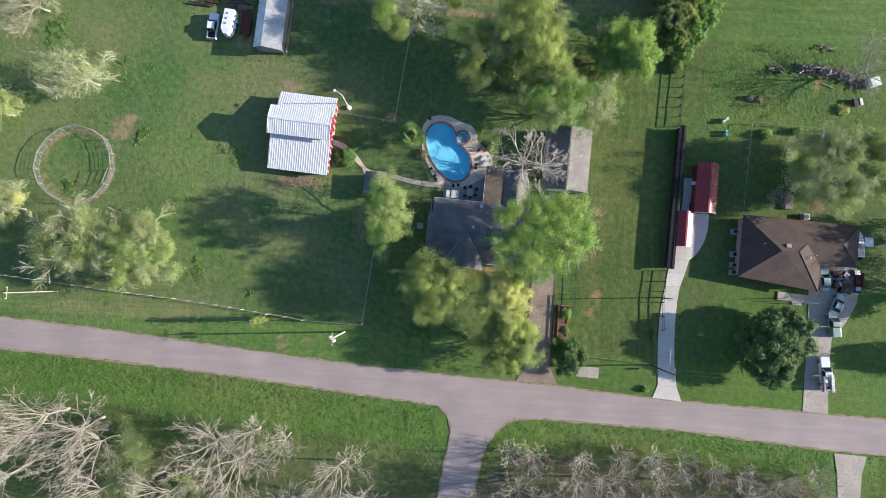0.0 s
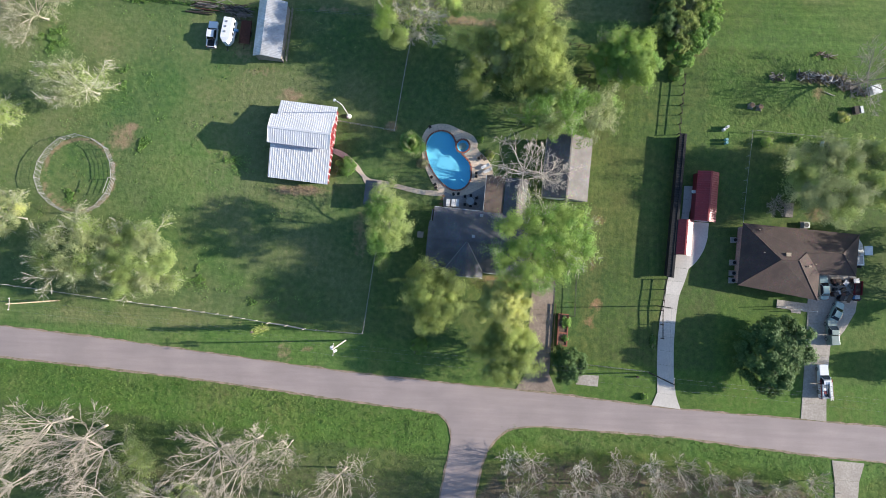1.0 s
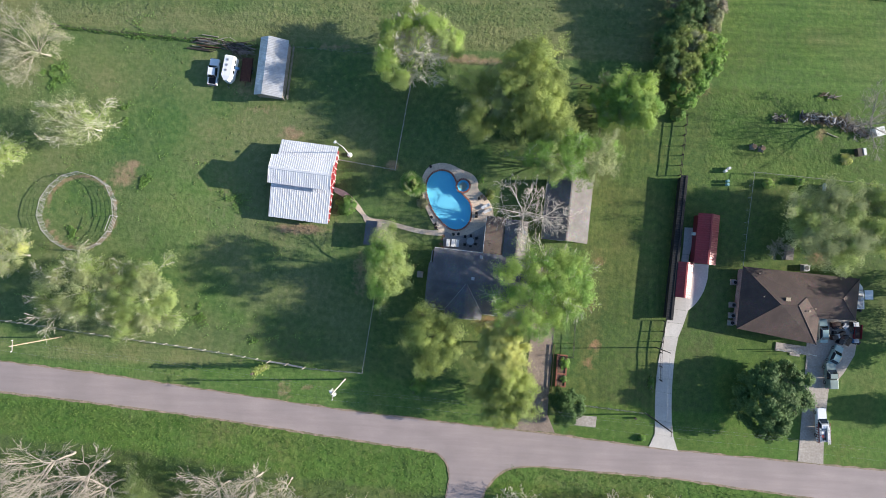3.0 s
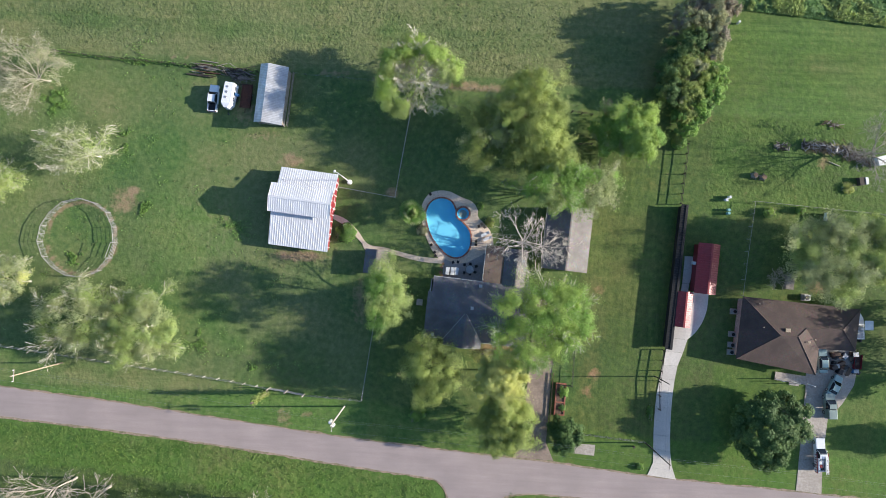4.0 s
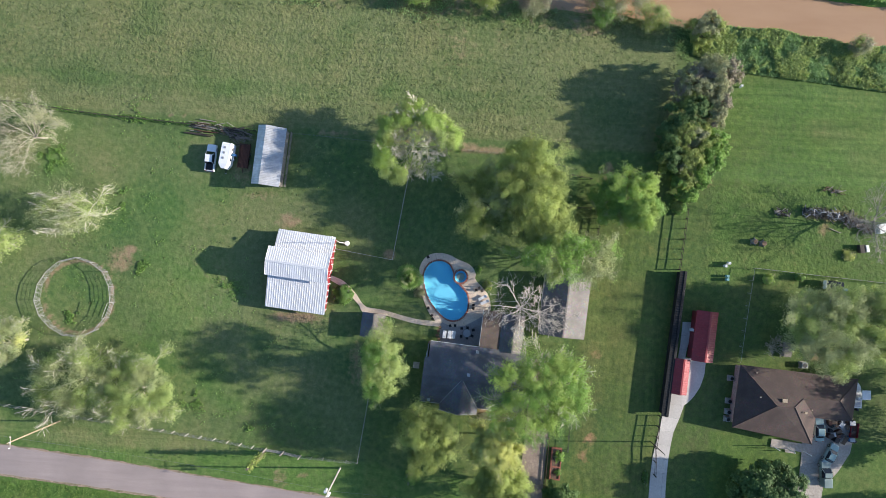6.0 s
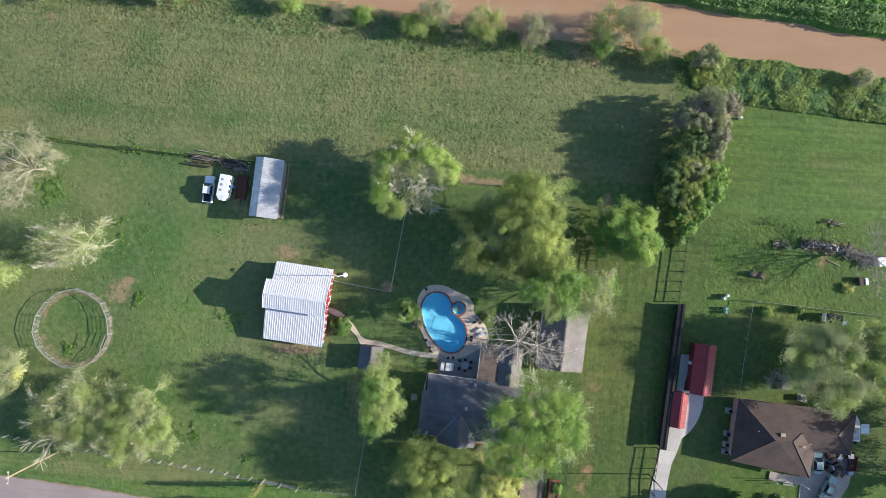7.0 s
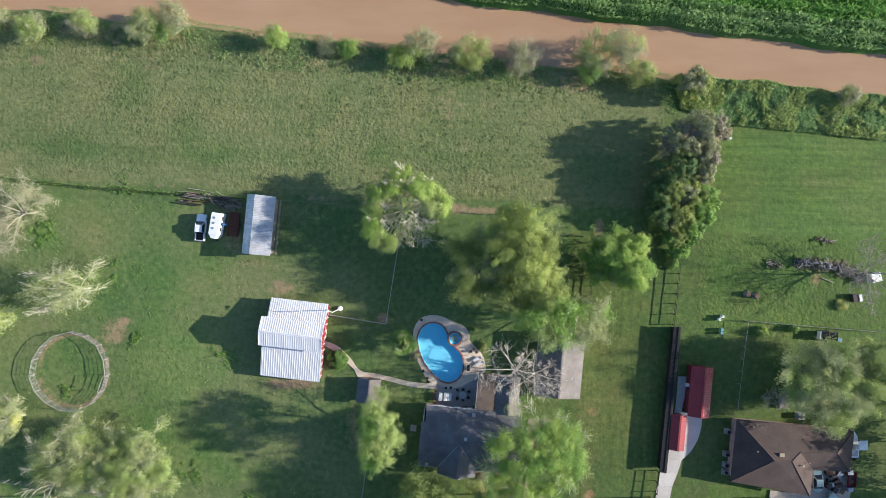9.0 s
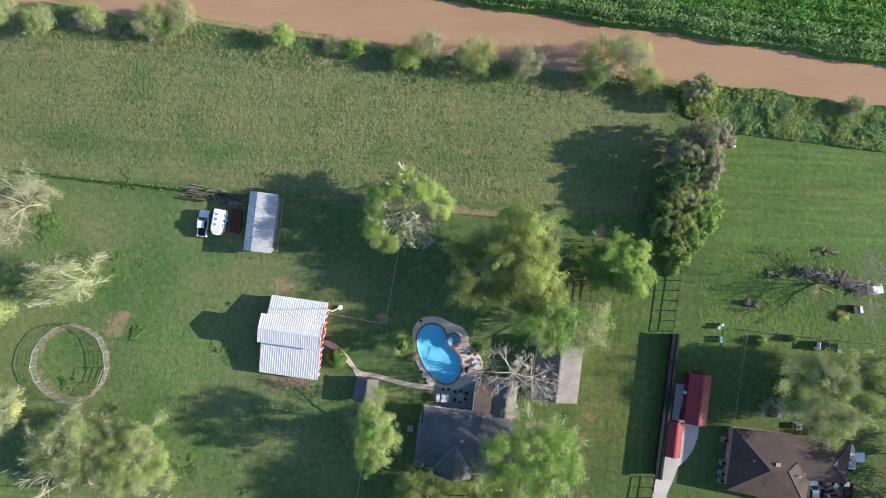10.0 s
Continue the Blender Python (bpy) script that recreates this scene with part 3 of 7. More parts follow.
def build_ground():
    far = [150, 190, 260, 400, 700, 1300, 2500, 4000]
    xs = sorted(set([-v for v in far] + far + list(np.arange(-120, 121, 1.0)) + list(np.arange(-8, 14, 0.5))))
    ys = sorted(set([-v for v in far] + [v for v in far] + list(np.arange(-80, 126, 1.0)) + list(np.arange(10, 33, 0.5)) + list(np.arange(76, 106, 0.5))))
    X, Y = np.meshgrid(np.array(xs), np.array(ys))
    Z = -0.05 + 0.03 * wobble(X, Y, 0.35, 0.4) + 0.015 * wobble(X, Y, 0.9, 2.0)
    Z = np.minimum(Z, -0.012)
    # the river bed
    s, n = bank_south(X), bank_north(X)
    cut = np.clip(np.minimum((Y - (s - 2.2)) / 3.0, ((n + 1.8) - Y) / 2.6), 0, 1)
    Z = Z - 2.4 * cut
    # shallow ditches beside the road
    Z -= 0.25 * np.exp(-((Y - road_s(X) + 4.0) / 1.6) ** 2) * ((X < -5) | (X > 22)) * (np.abs(X - 84.5) > 5)
    nx, ny = len(xs), len(ys)
    idx = np.arange(nx * ny).reshape(ny, nx)
    F = np.stack([idx[:-1, :-1], idx[:-1, 1:], idx[1:, 1:], idx[1:, :-1]], -1).reshape(-1, 4)
    V = np.stack([X, Y, Z], -1).reshape(-1, 3)
    c = V[F].mean(axis=1)
    grown = [tuple(POOL_MID + (p - POOL_MID) * 1.09) for p in POOL]
    hole = inside(c[:, 0], c[:, 1], grown) | (np.hypot(c[:, 0] - SPA[0], c[:, 1] - SPA[1]) < 1.5)
    me = quick("ground", V, 4, F[~hole])
    x, y = V[:, 0], V[:, 1]
    w1, w2 = wobble(x, y, 0.16, 1.0), wobble(x, y, 0.5, 3.0)
    dirt = np.zeros(len(x))
    for cx, cy, rx, ry, k in ((-65.7, 28.0, 1.9, 1.4, 1.0), (-67.5, 25.5, 4.0, 4.0, 0.62), (-32.5, 36.0, 3.5, 2.2, 0.75), (-29.5, 15.8, 7.5, 1.5, 0.95), (33, -5.7, 1.5, 1.8, 0.8),
                              (32, 2.4, 1.2, 2.0, 0.6), (33.5, 11.7, 1.3, 1.5, 0.6), (31.5, -9.5, 1.6, 2.2, 0.5), (-26.6, -16.9, 1.6, 0.9, 0.7), (-31, -17.8, 2.2, 3.5, 0.5), (3.5, 53.4, 6, 1.1, 1.0), (9.5, 53.2, 7, 1.0, 1.0),
                              (33.8, 49.6, 1.5, 3.2, 1.0), (-16.5, 7, 2.5, 7, 0.45), (-11, 30.0, 1.8, 1.6, 0.9), (53.5, 48.6, 2.5, 1.2, 0.7), (12, -1.6, 6.5, 1.2, 1.0), (80, 43.4, 9, 2, 0.6), (79, 40.5, 1.5, 2.0, 0.7),
                              (-43, 46, 3.5, 4, 0.5), (-38.5, 41, 5, 1.5, 0.4), (-86, 83.0, 2.2, 2.0, 0.6), (79.5, 14.5, 4, 2.5, 0.8), (62, 47, 30, 0.35, 0.0), (-84, 50, 2, 2, 0.3), (56.5, 58, 1.5, 12, 0.35)):
        dirt = np.maximum(dirt, k * blob(x, y, cx, cy, rx, ry))
    dirt = np.maximum(dirt, 0.5 * blob(x, y, 42, -46, 40, 9.5))
    dirt = np.maximum(dirt, 0.6 * np.exp(-((y - (54.6 - 0.06 * (x + 20))) / 0.5) ** 2) * (x > -60) * (x < 14) * (w2 > -0.2))
    dirt = np.maximum(dirt, 0.42 * (wobble(x, y, 0.6, 11.0) > 0.1) * (y > bank_south(x) - 6) * (y < bank_south(x)) * (x < 48))
    dirt = np.maximum(dirt, 0.75 * np.exp(-((y - (bank_south(x) - 0.4)) / 0.8) ** 2))
    ring = np.hypot((x + 76.1) / 7.9, (y - 17.4) / 8.1)
    dirt = np.maximum(dirt, 0.95 * np.exp(-((ring - 0.94) / 0.05) ** 2))
    lush = 0.25 + 0.12 * w1
    lush += 0.5 * ((y < road_s(x)) & (y > road_s(x) - 9)) + 0.35 * ((y > road_n(x)) & (y < road_n(x) + 8))
    lush += 0.1 * (x > 56) * (y > 30) * (y < 47) + 0.12 * (x > 56) * (y >= 47) * (y < 72) + 0.25 * (x > 57) * (y < -2) * (y > -28)
    lush += (0.15 + 0.35 * (x > 50)) * (y > bank_south(x) - 7) * (y < bank_south(x) + 2) + 0.8 * (y > bank_north(x)) 
    lush += 0.3 * blob(x, y, -50, 20, 16, 12) + 0.4 * blob(x, y, -83, 46, 5, 4)
    dry = 0.2 + 0.22 * w1 + 0.15 * w2 + (x < -14) * (y < 54) * (y > -14) * (0.16 + 0.26 * wobble(x, y, 0.22, 7.0))
    dry += 0.6 * np.exp(-((y - (58.5 - 0.03 * (x + 60))) / 2.2) ** 2) * (x < -10)
    dry += 0.3 * ((y > 60) & (y < bank_south(x) - 6) & (x < 42)) * (0.6 + 0.4 * w1)
    dry += 0.5 * blob(x, y, 32, 2, 4, 16) + (x > 28) * (x < 47) * (y > -20) * (y < 48) * 0.05 + 0.55 * blob(x, y, 40, -44, 40, 9) + 0.3 * blob(x, y, -40, -44, 50, 9) + 0.35 * blob(x, y, -62, -12, 26, 3)
    dry += 0.3 * blob(x, y, -33, 38, 9, 5) + 0.35 * blob(x, y, -30, 2, 14, 9) + (x > 56) * (y > 47) * (y < 72) * (-0.1 + 0.12 * wobble(x * 0.2, y, 0.5, 5.0))
    lush += 0.16 * (x > 55) * (y > 28) * (y < 74)
    lush += 0.15 * (x < -38) * (y > -6) * (y < 54)
    dry += 0.15 * (x < -38) * (y > -6) * (y < 54)
    field = ((y > 55.5 - 0.03 * x) & (y < bank_south(x) - 1) & (x < 47)).astype(float)
    dry += field * (0.2 + 0.4 * np.clip(wobble(x, y * 2.2, 0.09, 6.0) + 0.25, -0.4, 1) - 0.25 * (y < 66) * (y > 60))
    dry += 0.35 * field * (0.5 + wobble(x, y, 0.1, 14.0)) * np.clip((y - 68) / 8, 0, 1) * np.clip((30 - x) / 40, 0.2, 1) + 0.3 * field * (y < 60.5 - 0.03 * x)
    dirt = np.maximum(dirt, 0.42 * field * np.clip(wobble(x, y, 0.22, 21.0), 0, 1) * np.clip((y - 66) / 8, 0, 1))
    # less dry grass here: the darker lawn partly stands in for broad tree shade
    dry -= 0.15 * (x > 26) * (y > -28) * (y < 60)
    rough = 0.3 + 0.4 * field * np.clip(0.7 + wobble(x, y, 0.12, 8.0), 0.3, 1.3) + 0.2 * (y < road_s(x)) + 0.35 * (x > 54) * (y > 28) * (y < 49) + 0.5 * (y > bank_south(x) - 7) + 0.25 * np.clip(wobble(x, y, 0.15, 4.0), 0, 1) * (x < -20)
    col = np.clip(np.stack([dirt, lush, dry, rough], -1), 0, 1).astype(np.float32)
    me.color_attributes.new("cover", "FLOAT_COLOR", "POINT")
    me.color_attributes["cover"].data.foreach_set("color", col.ravel())
    # darker, yellower tone: east lawns and field, house lawn, south of the road
    turf_tone = np.zeros(len(x))
    turf_tone += (x > 27) * (y > road_n(x)) * (y < 50) * (0.55 + 0.1 * w2)
    turf_tone += (x > 56) * (y >= 50) * (y < bank_south(x) - 4) * (0.3 + 0.15 * wobble(x * 0.2, y, 0.6, 9.0))
    turf_tone += 0.35 * (x < 27) * (x > -14) * (y > road_n(x)) * (y < 14) + 0.35 * (y < road_s(x)) + 0.35 * (x > 8) * (y < road_s(x) - 4)
    turf_tone = np.clip(turf_tone, 0, 1)
    south = np.interp(x, [8, 16.8, 27, 44, 65, 73, 77, 82], [-46, -37.4, -37.6, -38.3, -39.6, -40.2, -43.0, -60])
    litter = np.clip((south - y + 0.9 * w2) / 1.4, 0, 1) * (x > 9) * (x < 81) + 0.5 * blob(x, y, -40, -46, 55, 8)
    lanes_ew = np.clip(0.9 * ((x > 57) & (y > 49.5) & (y < bank_south(x) - 5)) + 0.75 * ((x < -18) & (y > road_n(x) + 0.6) & (y < road_n(x) + 8.0)) + 0.5 * field, 0, 1)
    lanes_ns = np.clip(0.85 * ((x > 29) & (x < 46.5) & (y > -20) & (y < 47)), 0, 1)
    me.color_attributes.new("turf_tone", "FLOAT_COLOR", "POINT")
    me.color_attributes["turf_tone"].data.foreach_set("color", np.stack([turf_tone, lanes_ew, lanes_ns, np.clip(litter, 0, 1)], -1).astype(np.float32).ravel())
    ob = part("ground", me, M["turf"])
    for p in me.polygons:
        p.use_smooth = True
    return tagged(ob, "uneven green pasture and lawn with bare brown patches", "ground", "", "structure")


build_ground()

xs = np.arange(-300, 301, 4.0)
ob = part("river_water", ribbon("river_water", [(x, bank_north(x) + 1.2) for x in xs], [(x, bank_south(x) + -1.2) for x in xs], -1.15, 0.02, M["river"]), None)
tagged(ob, "muddy brown river water between grassy banks", "river", "", "structure")


def ragged(x, k):
    return 0.16 * float(wobble(x, 3.7 * k, 1.6, k))


xs = np.arange(-390, 391, 0.8)
tagged(part("road_shoulder", ribbon("road_shoulder", [(x, road_n(x) + 0.3 + ragged(x, 5)) for x in xs], [(x, road_s(x) - 0.4 + ragged(x, 9)) for x in xs], 0.012, 0.1, M["shoulder"]), None),
       "thin strip of reddish bare soil along the road", "road edge", "", "structure")
tagged(part("road", ribbon("road", [(x, road_n(x) + 0.6 * ragged(x, 1)) for x in xs], [(x, road_s(x) + 0.6 * ragged(x, 2)) for x in xs], 0.03, 0.1, M["asphalt"]), None),
       "worn pinkish grey country road without markings", "road", "", "structure")
L = smooth_line([(-1.2, -28.4), (1.6, -29.3), (3.4, -31.4), (3.9, -34.0), (3.4, -38.0), (2.2, -45.0), (0.6, -55), (-4, -85)], 0.7)
R = smooth_line([(24.0, -30.8), (19.0, -31.0), (15.0, -32.0), (12.2, -34.6), (10.5, -38.0), (9.1, -44.0), (7.4, -55), (3, -85)], 0.7)


def resample(line, n):
    line = np.array(line)
    s = np.concatenate([[0], np.cumsum(np.linalg.norm(np.diff(line, axis=0), axis=1))])
    t = np.linspace(0, s[-1], n)
    return [(np.interp(v, s, line[:, 0]), np.interp(v, s, line[:, 1])) for v in t]


L, R = resample(L, 70), resample(R, 70)
tagged(part("side_road", ribbon("side_road", L[::-1], R[::-1], 0.034, 0.1, M["asphalt"]), None), "narrow grey asphalt side road joining the main road", "road", "", "structure")
tagged(part("side_road_shoulder", ribbon("side_road_shoulder", [(p[0] - 0.35 + ragged(p[1], 3), p[1] - 0.1) for p in L][::-1], [(p[0] + 0.35 + ragged(p[1], 4), p[1] - 0.3) for p in R][::-1], 0.016, 0.1, M["shoulder"]), None),
       "strip of reddish soil along the side road", "road edge", "", "structure")


def slab_drive(name, left, right, n, z, material, label):
    """A drive poured in slabs with open joints between them."""
    L, R = resample(left, n + 1), resample(right, n + 1)
    base = thing(name, label, "driveway", kind="structure")
    for i in range(n):
        a, b, c, d = (np.array(v) for v in (L[i], R[i], R[i + 1], L[i + 1]))
        g = 0.02
        a, d = a + (d - a) * g / np.linalg.norm(d - a), d + (a - d) * g / np.linalg.norm(d - a)
        b, c = b + (c - b) * g / np.linalg.norm(c - b), c + (b - c) * g / np.linalg.norm(c - b)
        bm = slab([(*v, z + 0.004 * (i % 3)) for v in (a, b, c, d)], 0.12)
        bmesh.ops.recalc_face_normals(bm, faces=bm.faces)
        part("slab", bm, material, base)
    return base


slab_drive("concrete_drive", smooth_line([(44.6, -25.9), (45.7, -23.4), (45.6, -17.6), (45.9, -9.7), (47.0, -3.5), (47.6, 0.0), (50.2, 12.0), (50.8, 19.6)], 1),
           smooth_line([(50.5, -26.5), (49.4, -23.2), (49.0, -17.6), (49.2, -9.5), (50.2, -2.5), (51.9, 2.0), (51.6, 12.0), (53.6, 19.6)], 1), 16, 0.045, M["concrete"], "pale new concrete driveway poured in slabs")
sheet_from_outline("concrete_apron", [tuple(p) for p in smooth_line([(51.5, 2.0), (53.4, 3.7), (55.0, 6.3), (55.8, 9.0)], 0.7)] + [(56.0, 12.0), (51.5, 12.2)], 0.05, 0.1, M["concrete"], "curved pale concrete apron before a red garage", category="driveway")
slab_drive("house_drive", smooth_line([(16.8, -23.6), (18.6, -22.0), (18.8, -14.6), (19.4, -5.8), (19.9, 10.0)], 1), smooth_line([(25.2, -24.0), (23.6, -22.0), (23.7, -16.6), (24.2, -5.6), (24.9, 10.0)], 1), 8, 0.04, M["brown_drive"],
           "brown stained concrete driveway beside the house")
slab_drive("east_drive", smooth_line([(75.1, -27.5), (75.5, -22.0), (76.1, -12.8), (76.6, -4.8)], 1), smooth_line([(80.3, -27.9), (80.4, -22.0), (81.2, -12.5), (82.4, -4.6)], 1), 7, 0.04, M["old_concrete"],
           "weathered concrete driveway of the brown house")
sheet_from_outline("east_court", [(76.3, -5.0), (82.6, -11.2), (84.2, -9.2), (86.4, -5.4), (87.0, -2.0), (86.6, 2.4), (77.2, 2.4), (76.6, -3.4)], 0.05, 0.1, M["old_concrete"], "weathered concrete yard between house wings", category="yard")
slab_drive("south_drive", [(81.4, -35.6), (82.0, -40.0), (82.0, -55)], [(88.0, -36.0), (86.9, -39.6), (85.6, -55)], 5, 0.04, M["old_concrete"], "short pale concrete driveway over the ditch")
sheet_from_outline("garden_path", [tuple(p) for p in smooth_line([(-23.0, 25.0), (-20.3, 24.0), (-17.6, 21.6), (-15.4, 19.0), (-11.6, 18.4), (-4.4, 16.9), (1.0, 16.8)], 0.7)] +
                   [tuple(p) for p in smooth_line([(1.0, 15.6), (-4.4, 15.9), (-10.5, 17.2), (-12.8, 17.4), (-15.9, 17.7), (-16.6, 19.0), (-18.6, 20.9), (-20.8, 22.8), (-23.1, 24.0)], 0.7)],
                   0.03, 0.1, M["deck"], "tan concrete garden path to the pool", category="path")

# ---- swimming pool ----
def swimming_pool():
    pool = thing("swimming_pool", "free-form blue swimming pool with brick rim and round spa", "pool")
    n = len(POOL)
    bm = bmesh.new()
    rings = []
    for grow, z in ((1.0, 0.02), (1.0, -0.4), (0.96, -0.52), (0.6, -0.58)):
        rings.append([bm.verts.new((*(POOL_MID + (p - POOL_MID) * grow), z)) for p in POOL])
    for a, b in zip(rings, rings[1:]):
        for i in range(n):
            bm.faces.new((a[i], b[i], b[(i + 1) % n], a[(i + 1) % n]))
    bm.faces.new(rings[-1][::-1])
    bmesh.ops.recalc_face_normals(bm, faces=bm.faces)
    bmesh.ops.reverse_faces(bm, faces=bm.faces)
    part("basin", bm, M["plaster"], pool, "pale blue plastered basin")
    bm = bmesh.new()
    bm.faces.new([bm.verts.new((*p, -0.1)) for p in POOL])
    if bm.faces[:][0].normal.z < 0:
        bmesh.ops.reverse_faces(bm, faces=bm.faces)
    bmesh.ops.triangulate(bm, faces=bm.faces)
    w = part("water", bm, M["pool_water"], pool, "clear blue water")
    w.visible_shadow = False
    # bench and steps under water at the south end
    for k in range(3):
        part("step", box(2.2, 0.45, 0.12 * (3 - k), (5.0 - k * 0.2, 18.7 + 0.45 * k, -0.58), turn=-40), M["plaster"], pool)
    brick = as_mesh("brick", box(0.32, 0.34, 0.1, bevel=0.02))
    brick.materials.append(M["brick"])
    for i in range(n):
        a, b = POOL[i], POOL[(i + 1) % n]
        d = b - a
        q = (a + b) / 2
        if math.hypot(q[0] - SPA[0], q[1] - SPA[1]) < 1.5:
            continue
        part("brick", brick, None, pool, at=pose(q[0], q[1], 0.045, 0, 0, math.degrees(math.atan2(d[1], d[0]))))
    # the spa
    bm = bmesh.new()
    seg = 28
    R = [[bm.verts.new((r * math.cos(2 * math.pi * i / seg), r * math.sin(2 * math.pi * i / seg), z)) for i in range(seg)]
         for r, z in ((1.62, -0.3), (1.62, 0.4), (1.24, 0.4), (1.2, 0.12), (0.85, 0.1), (0.8, -0.05))]
    for a, b in zip(R, R[1:]):
        for i in range(seg):
            bm.faces.new((a[i], a[(i + 1) % seg], b[(i + 1) % seg], b[i]))
    bm.faces.new(R[-1])
    bmesh.ops.recalc_face_normals(bm, faces=bm.faces)
    spa = part("spa", bm, M["plaster"], pool, "round raised spa with brick rim", pose(*SPA, 0))
    me = as_mesh("brick", box(0.3, 0.4, 0.1, bevel=0.02))
    me.materials.append(M["brick"])
    for i in range(seg):
        a = 2 * math.pi * i / seg
        part("brick", me, None, spa, at=pose(1.43 * math.cos(a), 1.43 * math.sin(a), 0.4, 0, 0, math.degrees(a) + 90))
    bm = bmesh.new()
    bmesh.ops.create_circle(bm, cap_ends=True, segments=seg, radius=1.25, matrix=Matrix.Translation((0, 0, 0.28)))
    w = part("spa_water", bm, M["pool_water"], spa)
    w.visible_shadow = False
    # two hand rails
    for y in (22.9, 21.2):
        bm = bmesh.new()
        P = [(7.0, y, 0), (7.0, y, 0.8), (6.3, y, 0.85), (5.8, y, 0.4), (5.7, y, -0.3)]
        for a, b in zip(P, P[1:]):
            tube(a, b, 0.03, sides=6, bm=bm)
        part("hand_rail", bm, M["chrome"], pool)
    return pool


swimming_pool()


def pool_deck():
    """The deck round the pool as flat stones fanned about it, with joints."""
    deck = thing("pool_deck", "tan stone deck round the swimming pool", "deck", kind="structure")
    outer = smooth_line([(-4.5, 26.6), (-4.3, 28.4), (-3.0, 30.3), (-0.8, 31.0), (1.4, 30.8), (3.4, 29.9), (6.0, 28.9), (7.3, 27.3), (7.3, 25.9), (8.6, 24.6), (10.2, 22.8), (10.8, 20.6), (10.6, 19.2), (8.0, 17.4),
                         (5.6, 16.0), (3.0, 15.6), (0.3, 16.2), (-1.7, 18.0), (-2.9, 20.2), (-4.0, 22.9)], 0.4, True)
    O = np.array(resample(outer + [outer[0]], 1441))
    ang_o = np.arctan2(O[:, 1] - POOL_MID[1], O[:, 0] - POOL_MID[0])
    Pd = np.array(resample(POOL + [POOL[0]], 1441))
    ang_p = np.arctan2(Pd[:, 1] - POOL_MID[1], Pd[:, 0] - POOL_MID[0])
    seg = 56
    for i in range(seg):
        quad = []
        for a in (i + 0.008, i + 0.992):
            t = -math.pi + 2 * math.pi * a / seg
            po = O[np.argmin(np.abs(np.angle(np.exp(1j * (ang_o - t)))))]
            pi_ = Pd[np.argmin(np.abs(np.angle(np.exp(1j * (ang_p - t)))))]
            quad.append((pi_, po))
        (i0, o0), (i1, o1) = quad
        bm = slab([(*i0, 0.04), (*o0, 0.04), (*o1, 0.04), (*i1, 0.04)], 0.12)
        bmesh.ops.recalc_face_normals(bm, faces=bm.faces)
        part("stone", bm, M["deck"], deck)
    return deck


pool_deck()
sheet_from_outline("patio", [(0.6, 12.2), (0.4, 15.9), (0.9, 16.6), (3.0, 15.7), (5.6, 16.1), (8.0, 17.5), (10.6, 19.3), (10.0, 12.2)], 0.047, 0.1, M["patio"], "grey concrete patio behind the house", category="patio")


